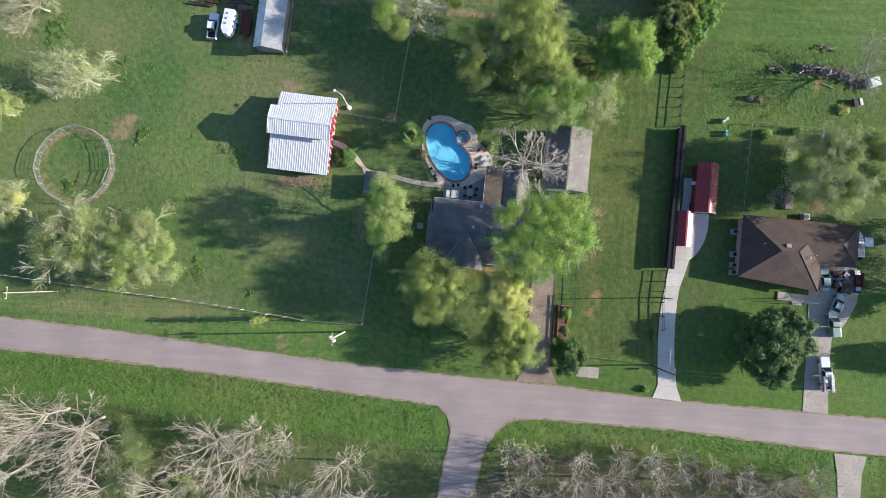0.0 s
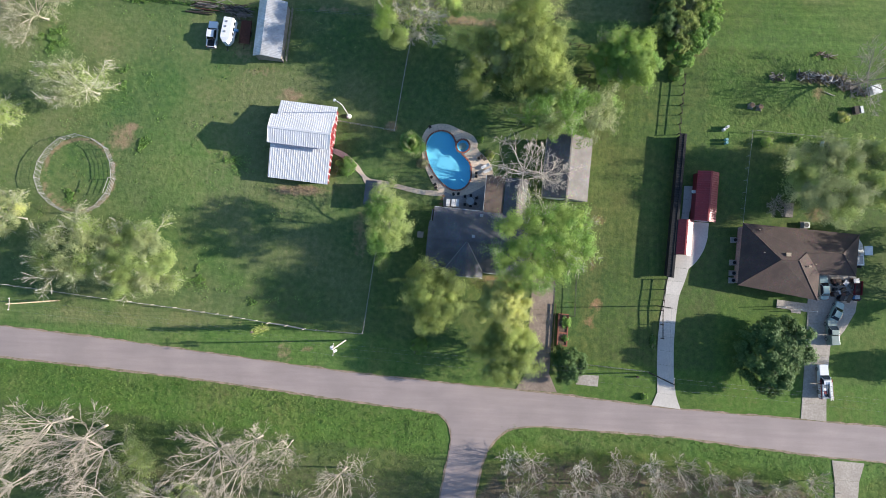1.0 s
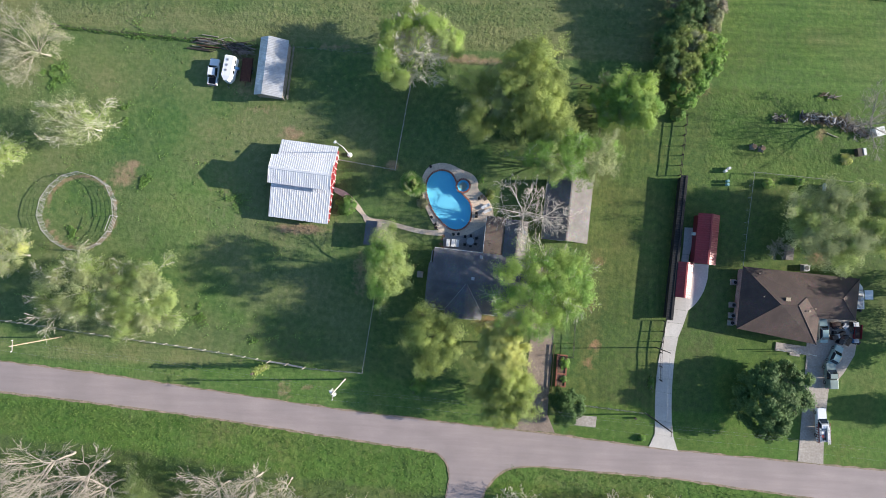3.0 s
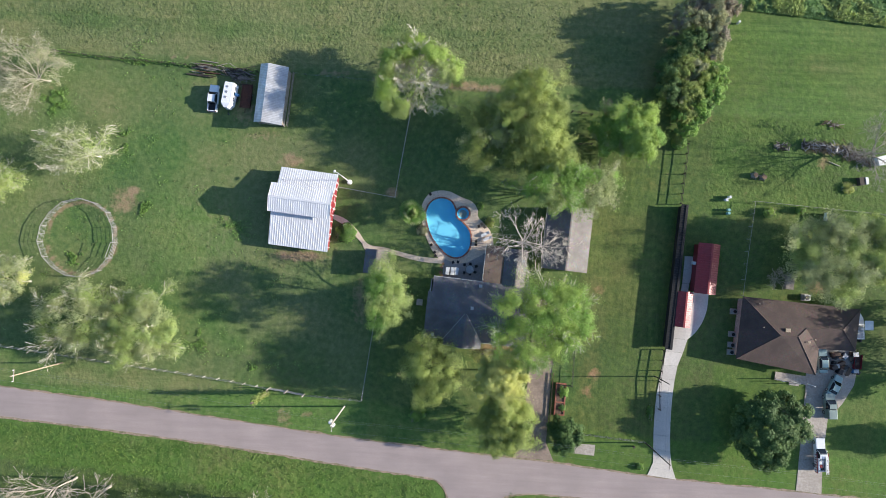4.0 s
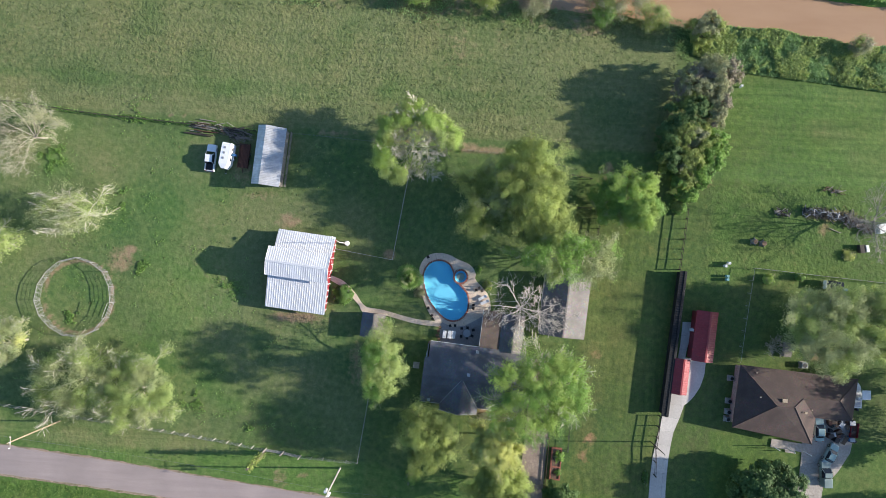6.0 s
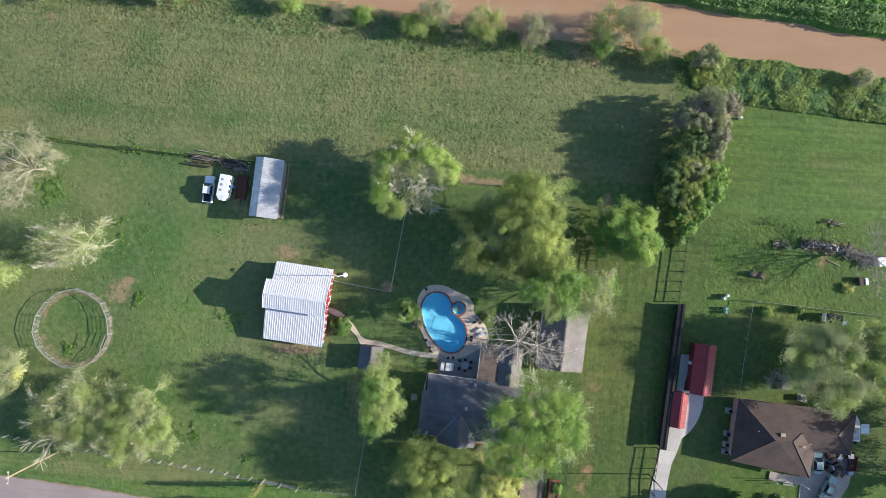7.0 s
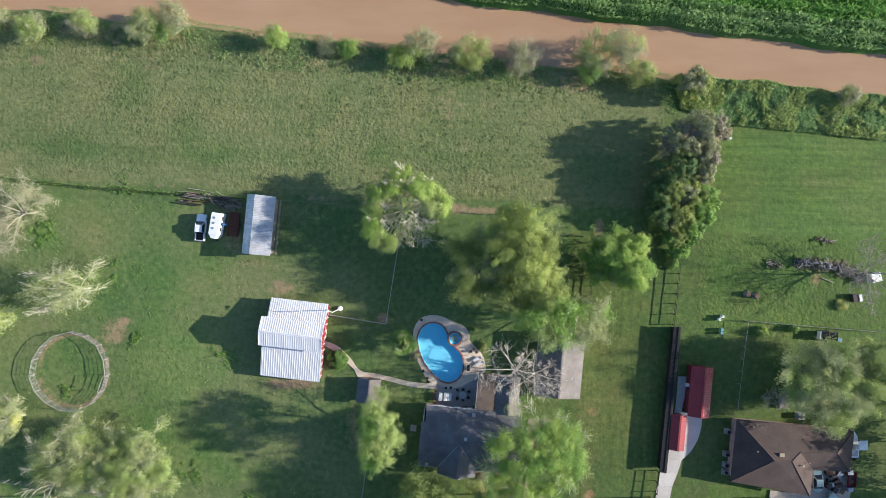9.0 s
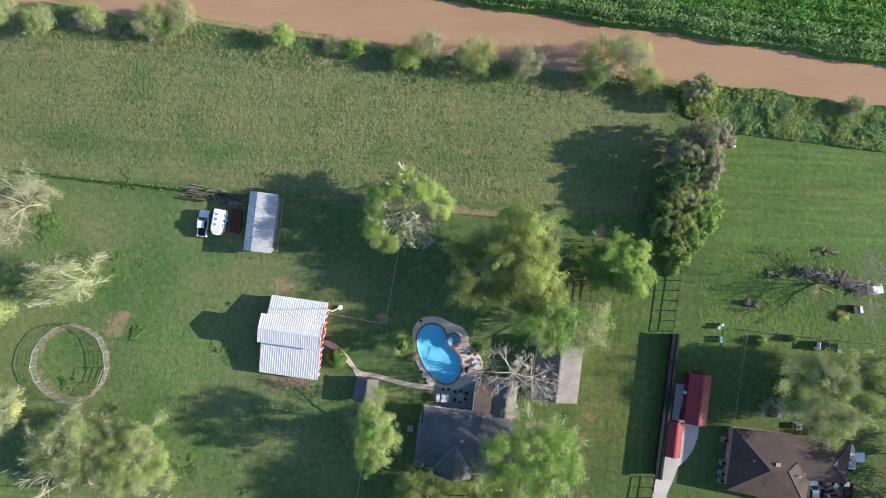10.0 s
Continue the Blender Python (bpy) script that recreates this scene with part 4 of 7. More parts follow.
# ---- barn ----
def barn():
    b = thing("barn", "white ribbed metal roof barn with red walls and raised middle", "barn", (-28.6, 27.0, 0), -5.2)
    W, E = -6.1, 6.0
    red, wht = M["red_paint"], M["white_metal"]
    # walls
    for x, nm in ((W + 0.35, "west_wall"), (E - 0.25, "east_wall")):
        bm = bmesh.new()
        pts = [(-9.1, 0), (6.1, 0), (6.1, 2.15), (2.5, 3.05), (2.5, 4.3), (0, 5.0), (-2.5, 4.3), (-2.5, 3.05), (-9.1, 1.95)]
        a = [bm.verts.new((x - 0.06, y, z)) for y, z in pts]
        c = [bm.verts.new((x + 0.06, y, z)) for y, z in pts]
        bm.faces.new(a)
        bm.faces.new(c)
        for i in range(len(pts)):
            bm.faces.new((a[i], c[i], c[(i + 1) % len(pts)], a[(i + 1) % len(pts)]))
        bmesh.ops.recalc_face_normals(bm, faces=bm.faces)
        part("end_wall", bm, red, b, "red painted end wall")
    for y, h in ((6.1, 2.15), (-9.1, 1.95)):
        part("side_wall", box(E - W - 0.75, 0.12, h, ((W + E) / 2, y, 0)), red, b)
    for y in (2.5, -2.5):
        part("clerestory_wall", box(E - W - 0.75, 0.1, 1.25, ((W + E) / 2, y, 3.05)), red, b)
    # white battens and doors on the east side
    for y in np.arange(-8.6, 6.2, 1.35):
        h = 1.9 if y < -2.5 else 2.0
        part("batten", box(0.12, 0.14, h, (E - 0.13, y, 0)), M["white_paint"], b)
        part("rafter_tail", box(0.75, 0.1, 0.14, (E - 0.1, y, (2.0 + (y + 9.1) * 0.17 if y < -2.5 else 4.35 - abs(y) * 0.28 if abs(y) < 2.5 else 2.2 + (6.1 - y) * 0.25) - 0.2)), M["white_paint"], b)
    for y, w in ((0, 2.6), (-5.5, 2.2), (4.3, 1.6)):
        d = part("stall_door", box(0.07, w, 2.0, (E - 0.14, y + 0.2, 0.05)), M["red_paint"], b, "red plank stall door with white brace")
        for k in (-1, 1):
            part("brace", box(0.04, 0.1, w * 0.95, (E - 0.08, y + 0.2, 0.1), tilt=(k * 38, 0)), M["white_paint"], d)
    # roofs
    rib_slope(b, (W + 0.3, 6.6, 2.15), (E + 0.1, 6.6, 2.15), (W + 0.3, 2.5, 3.2), (E + 0.1, 2.5, 3.2), 0.92, wht, 2, 0.028)
    rib_slope(b, (W - 0.2, -9.6, 1.95), (E + 0.1, -9.6, 1.95), (W - 0.2, -2.5, 3.2), (E + 0.1, -2.5, 3.2), 0.92, wht, 2, 0.028)
    rib_slope(b, (W - 0.4, 2.95, 4.32), (E + 0.15, 2.95, 4.32), (W - 0.4, 0, 5.15), (E + 0.15, 0, 5.15), 0.92, wht, 2, 0.028)
    rib_slope(b, (W - 0.4, -2.95, 4.32), (E + 0.15, -2.95, 4.32), (W - 0.4, 0, 5.15), (E + 0.15, 0, 5.15), 0.92, wht, 2, 0.028)
    part("ridge_cap", box(E - W + 0.5, 0.34, 0.05, ((W + E) / 2 - 0.1, 0, 5.18)), wht, b)
    for x in (W - 0.42, E + 0.17):
        for s in (1, -1):
            bm = box(0.05, 3.05, 0.18, (0, 0, -0.1))
            part("barge_board", bm, M["white_paint"], b, at=pose(x, s * 1.47, 4.73, -s * 15.7, 0, 0))
    return b


barn()


def pole_shed():
    """Open-sided shed: a metal roof on posts, ridge along y."""
    s = thing("pole_shed", "galvanised metal roofed open shed on posts", "shed", (-36.6, 48.9, 0), -4.0)
    x0, x1, y0, y1, rx = -2.9, 2.9, -6.1, 6.1, -0.95
    rib_slope(s, (x0, y0, 2.7), (x0, y1, 2.7), (rx, y0, 3.7), (rx, y1, 3.7), 1.0, M["galv"], 3, 0.03)
    rib_slope(s, (x1, y0, 2.5), (x1, y1, 2.5), (rx, y0, 3.7), (rx, y1, 3.7), 1.0, M["galv"], 3, 0.03)
    post = as_mesh("post", box(0.14, 0.14, 2.5))
    post.materials.append(M["wood_grey"])
    for y in np.linspace(y0 + 0.4, y1 - 0.4, 5):
        for x in (x0 + 0.3, x1 - 0.3):
            part("post", post, None, s, at=pose(x, y, -0.05))
    for x, z in ((x0 + 0.3, 2.45), (x1 - 0.3, 2.38)):
        part("beam", box(0.1, y1 - y0 - 0.4, 0.18, (x, 0, z)), M["wood_grey"], s)
    part("back_wall", box(0.06, y1 - y0 - 1.0, 2.3, (x1 - 0.3, 0, 0)), M["wood_grey"], s, "weathered plank wall")
    part("end_wall", box(x1 - x0 - 0.9, 0.06, 2.3, (0, y0 + 0.5, 0)), M["wood_grey"], s)
    for z in (0.5, 0.95, 1.4):
        part("rail", box(0.06, 11.5, 0.12, (x1 + 0.55, 0, z)), M["wood_grey"], s)
    return s


pole_shed()


# ---- the house by the pool ----
def main_house():
    h = thing("house", "one storey house with grey shingle gable roof", "house", (7.7, 6.2, 0), -4.0)
    sg = M["shingle_grey"]
    x0, x1, n, s, e, r = -10.1, 10.2, 6.2, -6.1, 2.75, 4.8
    rz, cx, w, fr = -0.27, -2.15, 3.85, -7.3
    # main gable with a notched north-west corner, ridge along x
    roof_plane(h, [(x0, rz, r), (x1, rz, r), (x1, n, e), (x0 + 0.75, n, e), (x0 + 0.75, 3.1, e + (r - e) * (n - 3.1) / (n - rz)), (x0, 3.1, e + (r - e) * (n - 3.1) / (n - rz))], sg)
    roof_plane(h, [(x0, s, e), (x1, s, e), (x1, rz, r), (x0, rz, r)], sg)
    part("ridge_cap", box(x1 - x0, 0.3, 0.05, ((x0 + x1) / 2, rz, r - 0.01)), sg, h)
    # cross gable to the south, meeting the main slope in two valleys
    for k in (-1, 1):
        pts = [(cx, rz, r + 0.01), (cx, fr, r + 0.01), (cx + k * w, fr, e + 0.01), (cx + k * w, s, e + 0.01)]
        bm = slab(pts, 0.12)
        bmesh.ops.recalc_face_normals(bm, faces=bm.faces)
        bmesh.ops.triangulate(bm, faces=[f for f in bm.faces if len(f.verts) > 3])
        part("roof_plane", bm, sg, h, "cross gable slope of grey shingles")
        d = Vector(pts[3]) - Vector(pts[0])
        part("valley_strip", tube(Vector(pts[0]) + d * 0.03 + Vector((0, 0, -0.02)), Vector(pts[3]) - d * 0.02 + Vector((0, 0, -0.02)), 0.07, sides=5), M["grey_metal"], h)
        part("barge_board", tube((cx, fr - 0.02, r - 0.04), (cx + k * w, fr - 0.02, e - 0.04), 0.06, sides=4), M["white_paint"], h)
    part("ridge_cap", box(0.3, rz - fr, 0.05, (cx, (rz + fr) / 2, r + 0.01)), sg, h)
    bm = bmesh.new()
    a = [bm.verts.new(p) for p in ((cx - w + 0.3, fr + 0.35, e - 0.1), (cx + w - 0.3, fr + 0.35, e - 0.1), (cx, fr + 0.35, r - 0.15))]
    c = [bm.verts.new((v.co.x, v.co.y + 0.1, v.co.z)) for v in a]
    bm.faces.new(a)
    bm.faces.new(c[::-1])
    for i in range(3):
        bm.faces.new((a[i], a[(i + 1) % 3], c[(i + 1) % 3], c[i]))
    part("gable_wall", bm, M["siding"], h)
    for x in (cx - w + 0.6, cx, cx + w - 0.6):
        part("porch_post", box(0.14, 0.14, e - 0.1, (x, fr + 0.4, 0)), M["white_paint"], h)
    # walls
    wl, t = e - 0.12, 0.16
    part("wall", box(x1 - x0 - 1.0, t, wl, ((x0 + x1) / 2, n - 0.5, 0)), M["brick_wall"], h)
    part("wall", box(x1 - x0 - 1.0, t, wl, ((x0 + x1) / 2, s + 0.5, 0)), M["brick_wall"], h)
    for x in (x0 + 0.4, x1 - 0.4):
        bm = bmesh.new()
        pts = [(s + 0.6, 0), (n - 0.6, 0), (n - 0.6, wl), (rz, r - 0.2), (s + 0.6, wl)]
        a = [bm.verts.new((x - t / 2, y, z)) for y, z in pts]
        c = [bm.verts.new((x + t / 2, y, z)) for y, z in pts]
        bm.faces.new(a)
        bm.faces.new(c)
        for i in range(5):
            bm.faces.new((a[i], c[i], c[(i + 1) % 5], a[(i + 1) % 5]))
        bmesh.ops.recalc_face_normals(bm, faces=bm.faces)
        part("end_wall", bm, M["siding"], h)
    for x in (-7.5, -4.2, 4.0, 7.5):
        window(h, (x, s + 0.4, 0.95), 0)
    for x in (-6.5, -3.0, 5.0):
        window(h, (x, n - 0.4, 0.95), 180)
    window(h, (x0 + 0.3, 3.0, 0.95), -90)
    window(h, (x0 + 0.3, -3.2, 0.95), -90)
    door(h, (-0.3, s + 0.4, 0.05), 0, M["wood_brown"])
    door(h, (-0.5, n - 0.4, 0.05), 180, M["white_paint"])
    # vents and pipes
    for x, y, z in ((-1.0, 0.8, 4.4), (0.3, 5.3, 2.95), (-8.3, -5.5, 2.85)):
        v = part("roof_vent", box(0.5, 0.5, 0.35, (x, y, z), 0.05), M["galv"], h, "metal roof vent")
        part("hood", box(0.62, 0.62, 0.06, (x, y, z + 0.37)), M["galv"], v)
    for x, y, z in ((3.0, -3.0, 3.7), (-5.0, 3.0, 3.8)):
        part("vent_pipe", tube((x, y, z - 0.3), (x, y, z + 0.35), 0.06), M["grey_metal"], h)
    for xa, xb, y in ((x0 + 0.8, x1, n + 0.04), (x0, cx - w - 0.1, s - 0.04), (cx + w + 0.1, x1, s - 0.04)):
        part("gutter", box(xb - xa, 0.12, 0.12, ((xa + xb) / 2, y, e - 0.22)), M["white_paint"], h)
    return h


main_house()


def gable_building(name, label, category, x0, x1, y0, y1, rx, eave, ridge, left_mat, right_mat, wall_mat, turn=-4.0, ribs=None):
    """A simple building with its ridge along y; slopes in shingles or ribbed sheet."""
    cx, cy = (x0 + x1) / 2, (y0 + y1) / 2
    g = thing(name, label, category, (cx, cy, 0), turn)
    a, b, c, d, r = x0 - cx, x1 - cx, y0 - cy, y1 - cy, rx - cx
    if ribs:
        rib_slope(g, (a, c, eave), (a, d, eave), (r, c, ridge), (r, d, ridge), ribs, left_mat, 2, 0.035)
        rib_slope(g, (b, c, eave), (b, d, eave), (r, c, ridge), (r, d, ridge), ribs, right_mat, 2, 0.035)
        part("ridge_cap", box(0.36, d - c, 0.05, (r, 0, ridge + 0.02)), left_mat, g)
    else:
        roof_plane(g, [(a, c, eave), (r, c, ridge), (r, d, ridge), (a, d, eave)], left_mat)
        roof_plane(g, [(b, c, eave), (b, d, eave), (r, d, ridge), (r, c, ridge)], right_mat)
        part("ridge_cap", box(0.3, d - c, 0.05, (r, 0, ridge)), right_mat, g)
    gable(g, a, b, c, d, eave - 0.08, ridge, r, wall_mat)
    return g, (a, b, c, d)


# garage and breezeway: east slopes take the paler shingles, painted as sunlit
g, (a, b, c, d) = gable_building("detached_garage", "long grey shingled garage beside the driveway", "garage", 21.0, 30.3, 15.4, 28.5, 25.6, 2.6, 4.2, M["shingle_grey"], M["shingle_sunlit"], M["siding"])
part("garage_door", box(3.4, 0.08, 2.1, (-1.6, c + 0.28, 0)), M["white_paint"], g, "white panelled garage door")
window(g, (b - 0.27, 2, 0.9), 90)
g, (a, b, c, d) = gable_building("breezeway", "narrow shingled breezeway roof behind the house", "breezeway", 12.9, 17.5, 11.6, 19.3, 15.5, 2.75, 3.5, M["shingle_grey"], M["shingle_sunlit"], M["siding"])
part("vent_cap", box(0.35, 0.35, 0.4, (1.6, 1.6, 3.0), 0.04), M["galv"], g)


def patio_cover():
    p = thing("patio_cover", "brown flat patio roof on posts", "patio cover", (10.9, 15.9, 0), -4.0)
    part("roof_plane", box(3.9, 7.8, 0.16, (0, 0, 2.5)), M["roof_brown"], p)
    for y in (-3.4, 0, 3.4):
        part("post", box(0.12, 0.12, 2.5, (-1.75, y, 0)), M["wood_brown"], p)
        part("post", box(0.12, 0.12, 2.5, (1.75, y, 0)), M["wood_brown"], p)
    part("fascia", box(0.06, 7.9, 0.2, (-1.98, 0, 2.46)), M["white_paint"], p)
    return p


patio_cover()
# again the sunward slope is lightened by its material
g, (a, b, c, d) = gable_building("garden_shed", "small shingled garden shed by the path", "shed", -15.7, -10.9, 12.9, 17.9, -13.1, 2.1, 2.9, M["shingle_grey"], M["shingle_sunlit"], M["wood_grey"])
door(g, (0, d - 0.29, 0.03), 180, M["wood_brown"])

# ---- dark shed and red metal garages ----
g, (a, b, c, d) = gable_building("long_dark_shed", "long narrow dark metal shed beside the driveway", "shed", 47.7, 49.2, 0.3, 30.2, 48.8, 1.85, 1.95, M["dark_metal"], M["dark_metal"], M["dark_metal"], -4.6, 1.0)
g, (a, b, c, d) = gable_building("red_garage", "red ribbed metal garage with gable roof", "garage", 52.1, 56.5, 12.0, 22.3, 54.5, 2.3, 3.15, M["red_metal"], M["red_metal"], M["red_metal"], -4.0, 0.9)
part("roll_door", box(2.6, 0.08, 2.2, (0, c + 0.28, 0)), M["white_paint"], g, "white roll-up door")
part("wall_box", box(0.7, 0.6, 0.7, (a - 0.1, 0.9, 0.9), 0.04), M["white_paint"], g, "white air conditioner box")
g, (a, b, c, d) = gable_building("red_carport", "low red ribbed metal carport over the drive", "carport", 48.5, 51.6, 5.0, 12.3, 50.1, 1.95, 2.5, M["red_metal"], M["red_metal"], M["red_metal"], -4.0, 0.9)


# ---- the brown house ----
def brown_house():
    h = thing("house", "one storey brick house with brown shingle hip roof", "house")
    e = 2.6
    NW, SW, SA, N, SE, NE = (61.6, 11.9, e), (60.5, -0.7, e), (76.5, -3.2, e), (77.0, 2.1, e), (84.4, 1.9, e), (85.2, 10.4, e)
    A1, A2, B1, B2 = (67.9, 4.6, 4.7), (71.3, 4.6, 4.7), (73.2, 6.2, 4.3), (80.4, 6.3, 4.3)
    br = M["shingle_brown"]
    for pts in ((NW, SW, A1), (SW, SA, A2, A1), (SA, N, B1, A2), (N, SE, B2, B1), (SE, NE, B2)):
        bm = slab(pts, 0.14)
        bmesh.ops.recalc_face_normals(bm, faces=bm.faces)
        bmesh.ops.triangulate(bm, faces=[f for f in bm.faces if len(f.verts) > 3])
        part("roof_plane", bm, br, h)
    bm = slab((NW, A1, A2, B1, B2, NE), 0.14)
    bmesh.ops.triangulate(bm, faces=[f for f in bm.faces if len(f.verts) > 4])
    bmesh.ops.recalc_face_normals(bm, faces=bm.faces)
    part("roof_plane", bm, br, h)
    for p, q in ((NW, A1), (SW, A1), (A1, A2), (A2, SA), (A2, B1), (B1, B2), (B2, SE), (B2, NE)):
        bm = tube((p[0], p[1], p[2] - 0.02), (q[0], q[1], q[2] - 0.02), 0.11, sides=6)
        part("hip_cap", bm, br, h)
    corners = [np.array(v[:2]) + np.array(o) for v, o in ((NW, (.6, -.6)), (SW, (.75, .6)), (SA, (-.5, .6)), (N, (-.5, .6)), (SE, (-.6, .6)), (NE, (-.6, -.6)))]
    for p, q in zip(corners, corners[1:] + corners[:1]):
        d = q - p
        L = np.linalg.norm(d)
        c = (p + q) / 2
        ang = math.degrees(math.atan2(d[1], d[0]))
        w = part("wall", box(L - 0.18, 0.16, e - 0.14, (0, 0, 0)), M["brick_wall"], h, "pinkish brick wall", pose(c[0], c[1], 0, 0, 0, ang))
        for x in np.arange(-L / 2 + 1.8, L / 2 - 1.2, 3.4):
            at = pose(c[0], c[1], 0, 0, 0, ang) @ Vector((x, 0.09, 0.95))
            window(h, tuple(at), ang + 180, 1.2, 1.1)
    for x, y, z, sx in ((69.4, 5.7, 4.35, 0.8), (73.9, 3.5, 4.0, 0.4), (64.6, 10.6, 2.9, 0.25), (75.4, 4.0, 3.6, 0.22), (65.0, 6.0, 3.8, 0.22)):
        v = part("roof_vent", box(sx, sx * 0.7, 0.22, (x, y, z), 0.04), M["wood_brown"], h, "brown roof vent")
        part("hood", box(sx * 1.2, sx * 0.9, 0.05, (x, y, z + 0.22)), M["pole_wood"], v)
    return h


brown_house()

# ---- trees and plants ----
def grow(rng, limbs, kids, fork, spread, wob=0.12, up=0.25, stout=0.022, ang=(0.5, 1.05), klen=(0.38, 0.62)):
    """Branch lines of a unit tree: a list of (points, start radius, end radius, level)."""
    out = []

    def branch(p, d, L, r, lev):
        segs = 5 if lev < 2 else 3 if lev < len(kids) else 2
        pts = [p]
        for i in range(segs):
            d = d + rng.normal(0, wob, 3) + np.array((0, 0, up * 0.12 * (1.2 if lev else 0)))
            d = d / np.linalg.norm(d)
            p = p + d * L / segs
            pts.append(p)
        out.append((np.array(pts), r, r * (0.3 if lev < len(kids) else 0.2), lev))
        if lev >= len(kids):
            return
        P = np.array(pts)
        n = limbs if lev == 0 else kids[lev]
        for j in range(n):
            if lev == 0:
                u = rng.uniform(0.72, 1.0)
                az = 2 * math.pi * (j + rng.uniform(-0.3, 0.3)) / n
                el = rng.uniform(0.25, 1.25) * (1.25 - spread)
                nd = np.array((math.cos(az) * math.cos(el), math.sin(az) * math.cos(el), math.sin(el) + 0.15))
                nl = rng.uniform(0.42, 0.66)
                nr = r * rng.uniform(0.45, 0.65)
            else:
                u = 0.25 + 0.75 * (j + rng.uniform(0, 1)) / n
                q = rng.normal(0, 1, 3)
                q -= d * q.dot(d)
                q /= np.linalg.norm(q)
                an = rng.uniform(*ang)
                nd = d * math.cos(an) + q * math.sin(an)
                nl = L * rng.uniform(*klen) * (1.15 - 0.4 * u)
                nr = max(r * (1 - 0.55 * u) * 0.5, 0.0012)
            nd = nd / np.linalg.norm(nd)
            f = u * segs
            i = min(int(f), segs - 1)
            branch(P[i] + (P[i + 1] - P[i]) * (f - i), nd, nl, nr, lev + 1)
    branch(np.zeros(3), np.array((rng.normal(0, .08), rng.normal(0, .08), 1.0)), fork, stout, 0)
    return out


def fitted(lines, H, R, Ry=None):
    """Stretch the branch lines to a tree H high with a crown of radius R."""
    tips = np.concatenate([l[0] for l in lines if l[3] >= 2])
    mid = tips[:, :2].mean(axis=0)
    rad = np.percentile(np.hypot(*(tips[:, :2] - mid).T), 93)
    top = np.percentile(tips[:, 2], 99)
    k = np.array((R / rad, (Ry or R) / rad, H / top))
    res = []
    for pts, r0, r1, lev in lines:
        q = pts.copy()
        q[:, :2] -= mid * np.clip(q[:, 2:3] / (0.5 * top), 0, 1)
        res.append((q * k, r0 * H, r1 * H, lev))
    return res


def bark_mesh(name, lines, max_lev=9, thin=0.014):
    V, F = [], []
    base = 0
    for pts, r0, r1, lev in lines:
        if lev > max_lev:
            continue
        sides = 7 if lev == 0 else 5 if lev == 1 else 3
        n = len(pts)
        d = np.gradient(pts, axis=0)
        d /= np.linalg.norm(d, axis=1)[:, None]
        ref = np.where(np.abs(d[:, 2:3]) < 0.9, np.array((0, 0, 1.0)), np.array((1.0, 0, 0)))
        u = np.cross(d, ref)
        u /= np.linalg.norm(u, axis=1)[:, None]
        v = np.cross(d, u)
        r = np.maximum(np.linspace(r0, r1, n), thin)
        if lev == 0:
            r[0] *= 1.35
        a = np.arange(sides) * 2 * math.pi / sides
        ring = pts[:, None, :] + r[:, None, None] * (np.cos(a)[None, :, None] * u[:, None, :] + np.sin(a)[None, :, None] * v[:, None, :])
        V.append(ring.reshape(-1, 3))
        i, j = np.meshgrid(np.arange(n - 1), np.arange(sides), indexing="ij")
        k = base + i * sides
        F.append(np.stack([k + j, k + (j + 1) % sides, k + sides + (j + 1) % sides, k + sides + j], -1).reshape(-1, 4))
        base += n * sides
    me = quick(name, np.concatenate(V), 4, np.concatenate(F))
    me.polygons.foreach_set("use_smooth", np.ones(len(me.polygons), bool))
    return me


def leaf_quads(rng, P, size, flat=0.4, long=1.5):
    """A small rhombic leaf cluster, slightly folded, at each point."""
    n = len(P)
    nrm = rng.normal(0, 1, (n, 3))
    nrm[:, 2] = np.abs(nrm[:, 2]) + flat
    nrm /= np.linalg.norm(nrm, axis=1)[:, None]
    u = np.cross(nrm, rng.normal(0, 1, (n, 3)))
    u /= np.linalg.norm(u, axis=1)[:, None]
    v = np.cross(nrm, u)
    s = (size * rng.uniform(0.55, 1.35, n))[:, None]
    return np.stack([P - u * s * long * 0.5, P + v * s * 0.5 + nrm * s * 0.12, P + u * s * long * 0.5, P - v * s * 0.5 + nrm * s * 0.12], 1).reshape(-1, 3)


def leaf_tris(rng, P, size, face=None, stiff=1.0, flat=0.35):
    """A small three-cornered leaf at each point, turned more or less towards the directions in face."""
    n = len(P)
    nrm = rng.normal(0, 1, (n, 3))
    nrm[:, 2] = np.abs(nrm[:, 2]) + flat
    nrm /= np.linalg.norm(nrm, axis=1)[:, None]
    if face is not None:
        nrm = nrm + face * stiff
        nrm /= np.linalg.norm(nrm, axis=1)[:, None]
    u = np.cross(nrm, rng.normal(0, 1, (n, 3)))
    u /= np.linalg.norm(u, axis=1)[:, None]
    v = np.cross(nrm, u)
    s = (size * rng.uniform(0.6, 1.4, n))[:, None]
    return np.stack([P - u * s * 0.5, P + u * s * 0.5 + v * s * 0.2, P + v * s * 1.1], 1).reshape(-1, 3)


def outward(P, mid):
    d = P - np.asarray(mid)
    return d / np.maximum(np.linalg.norm(d, axis=1), 0.01)[:, None]


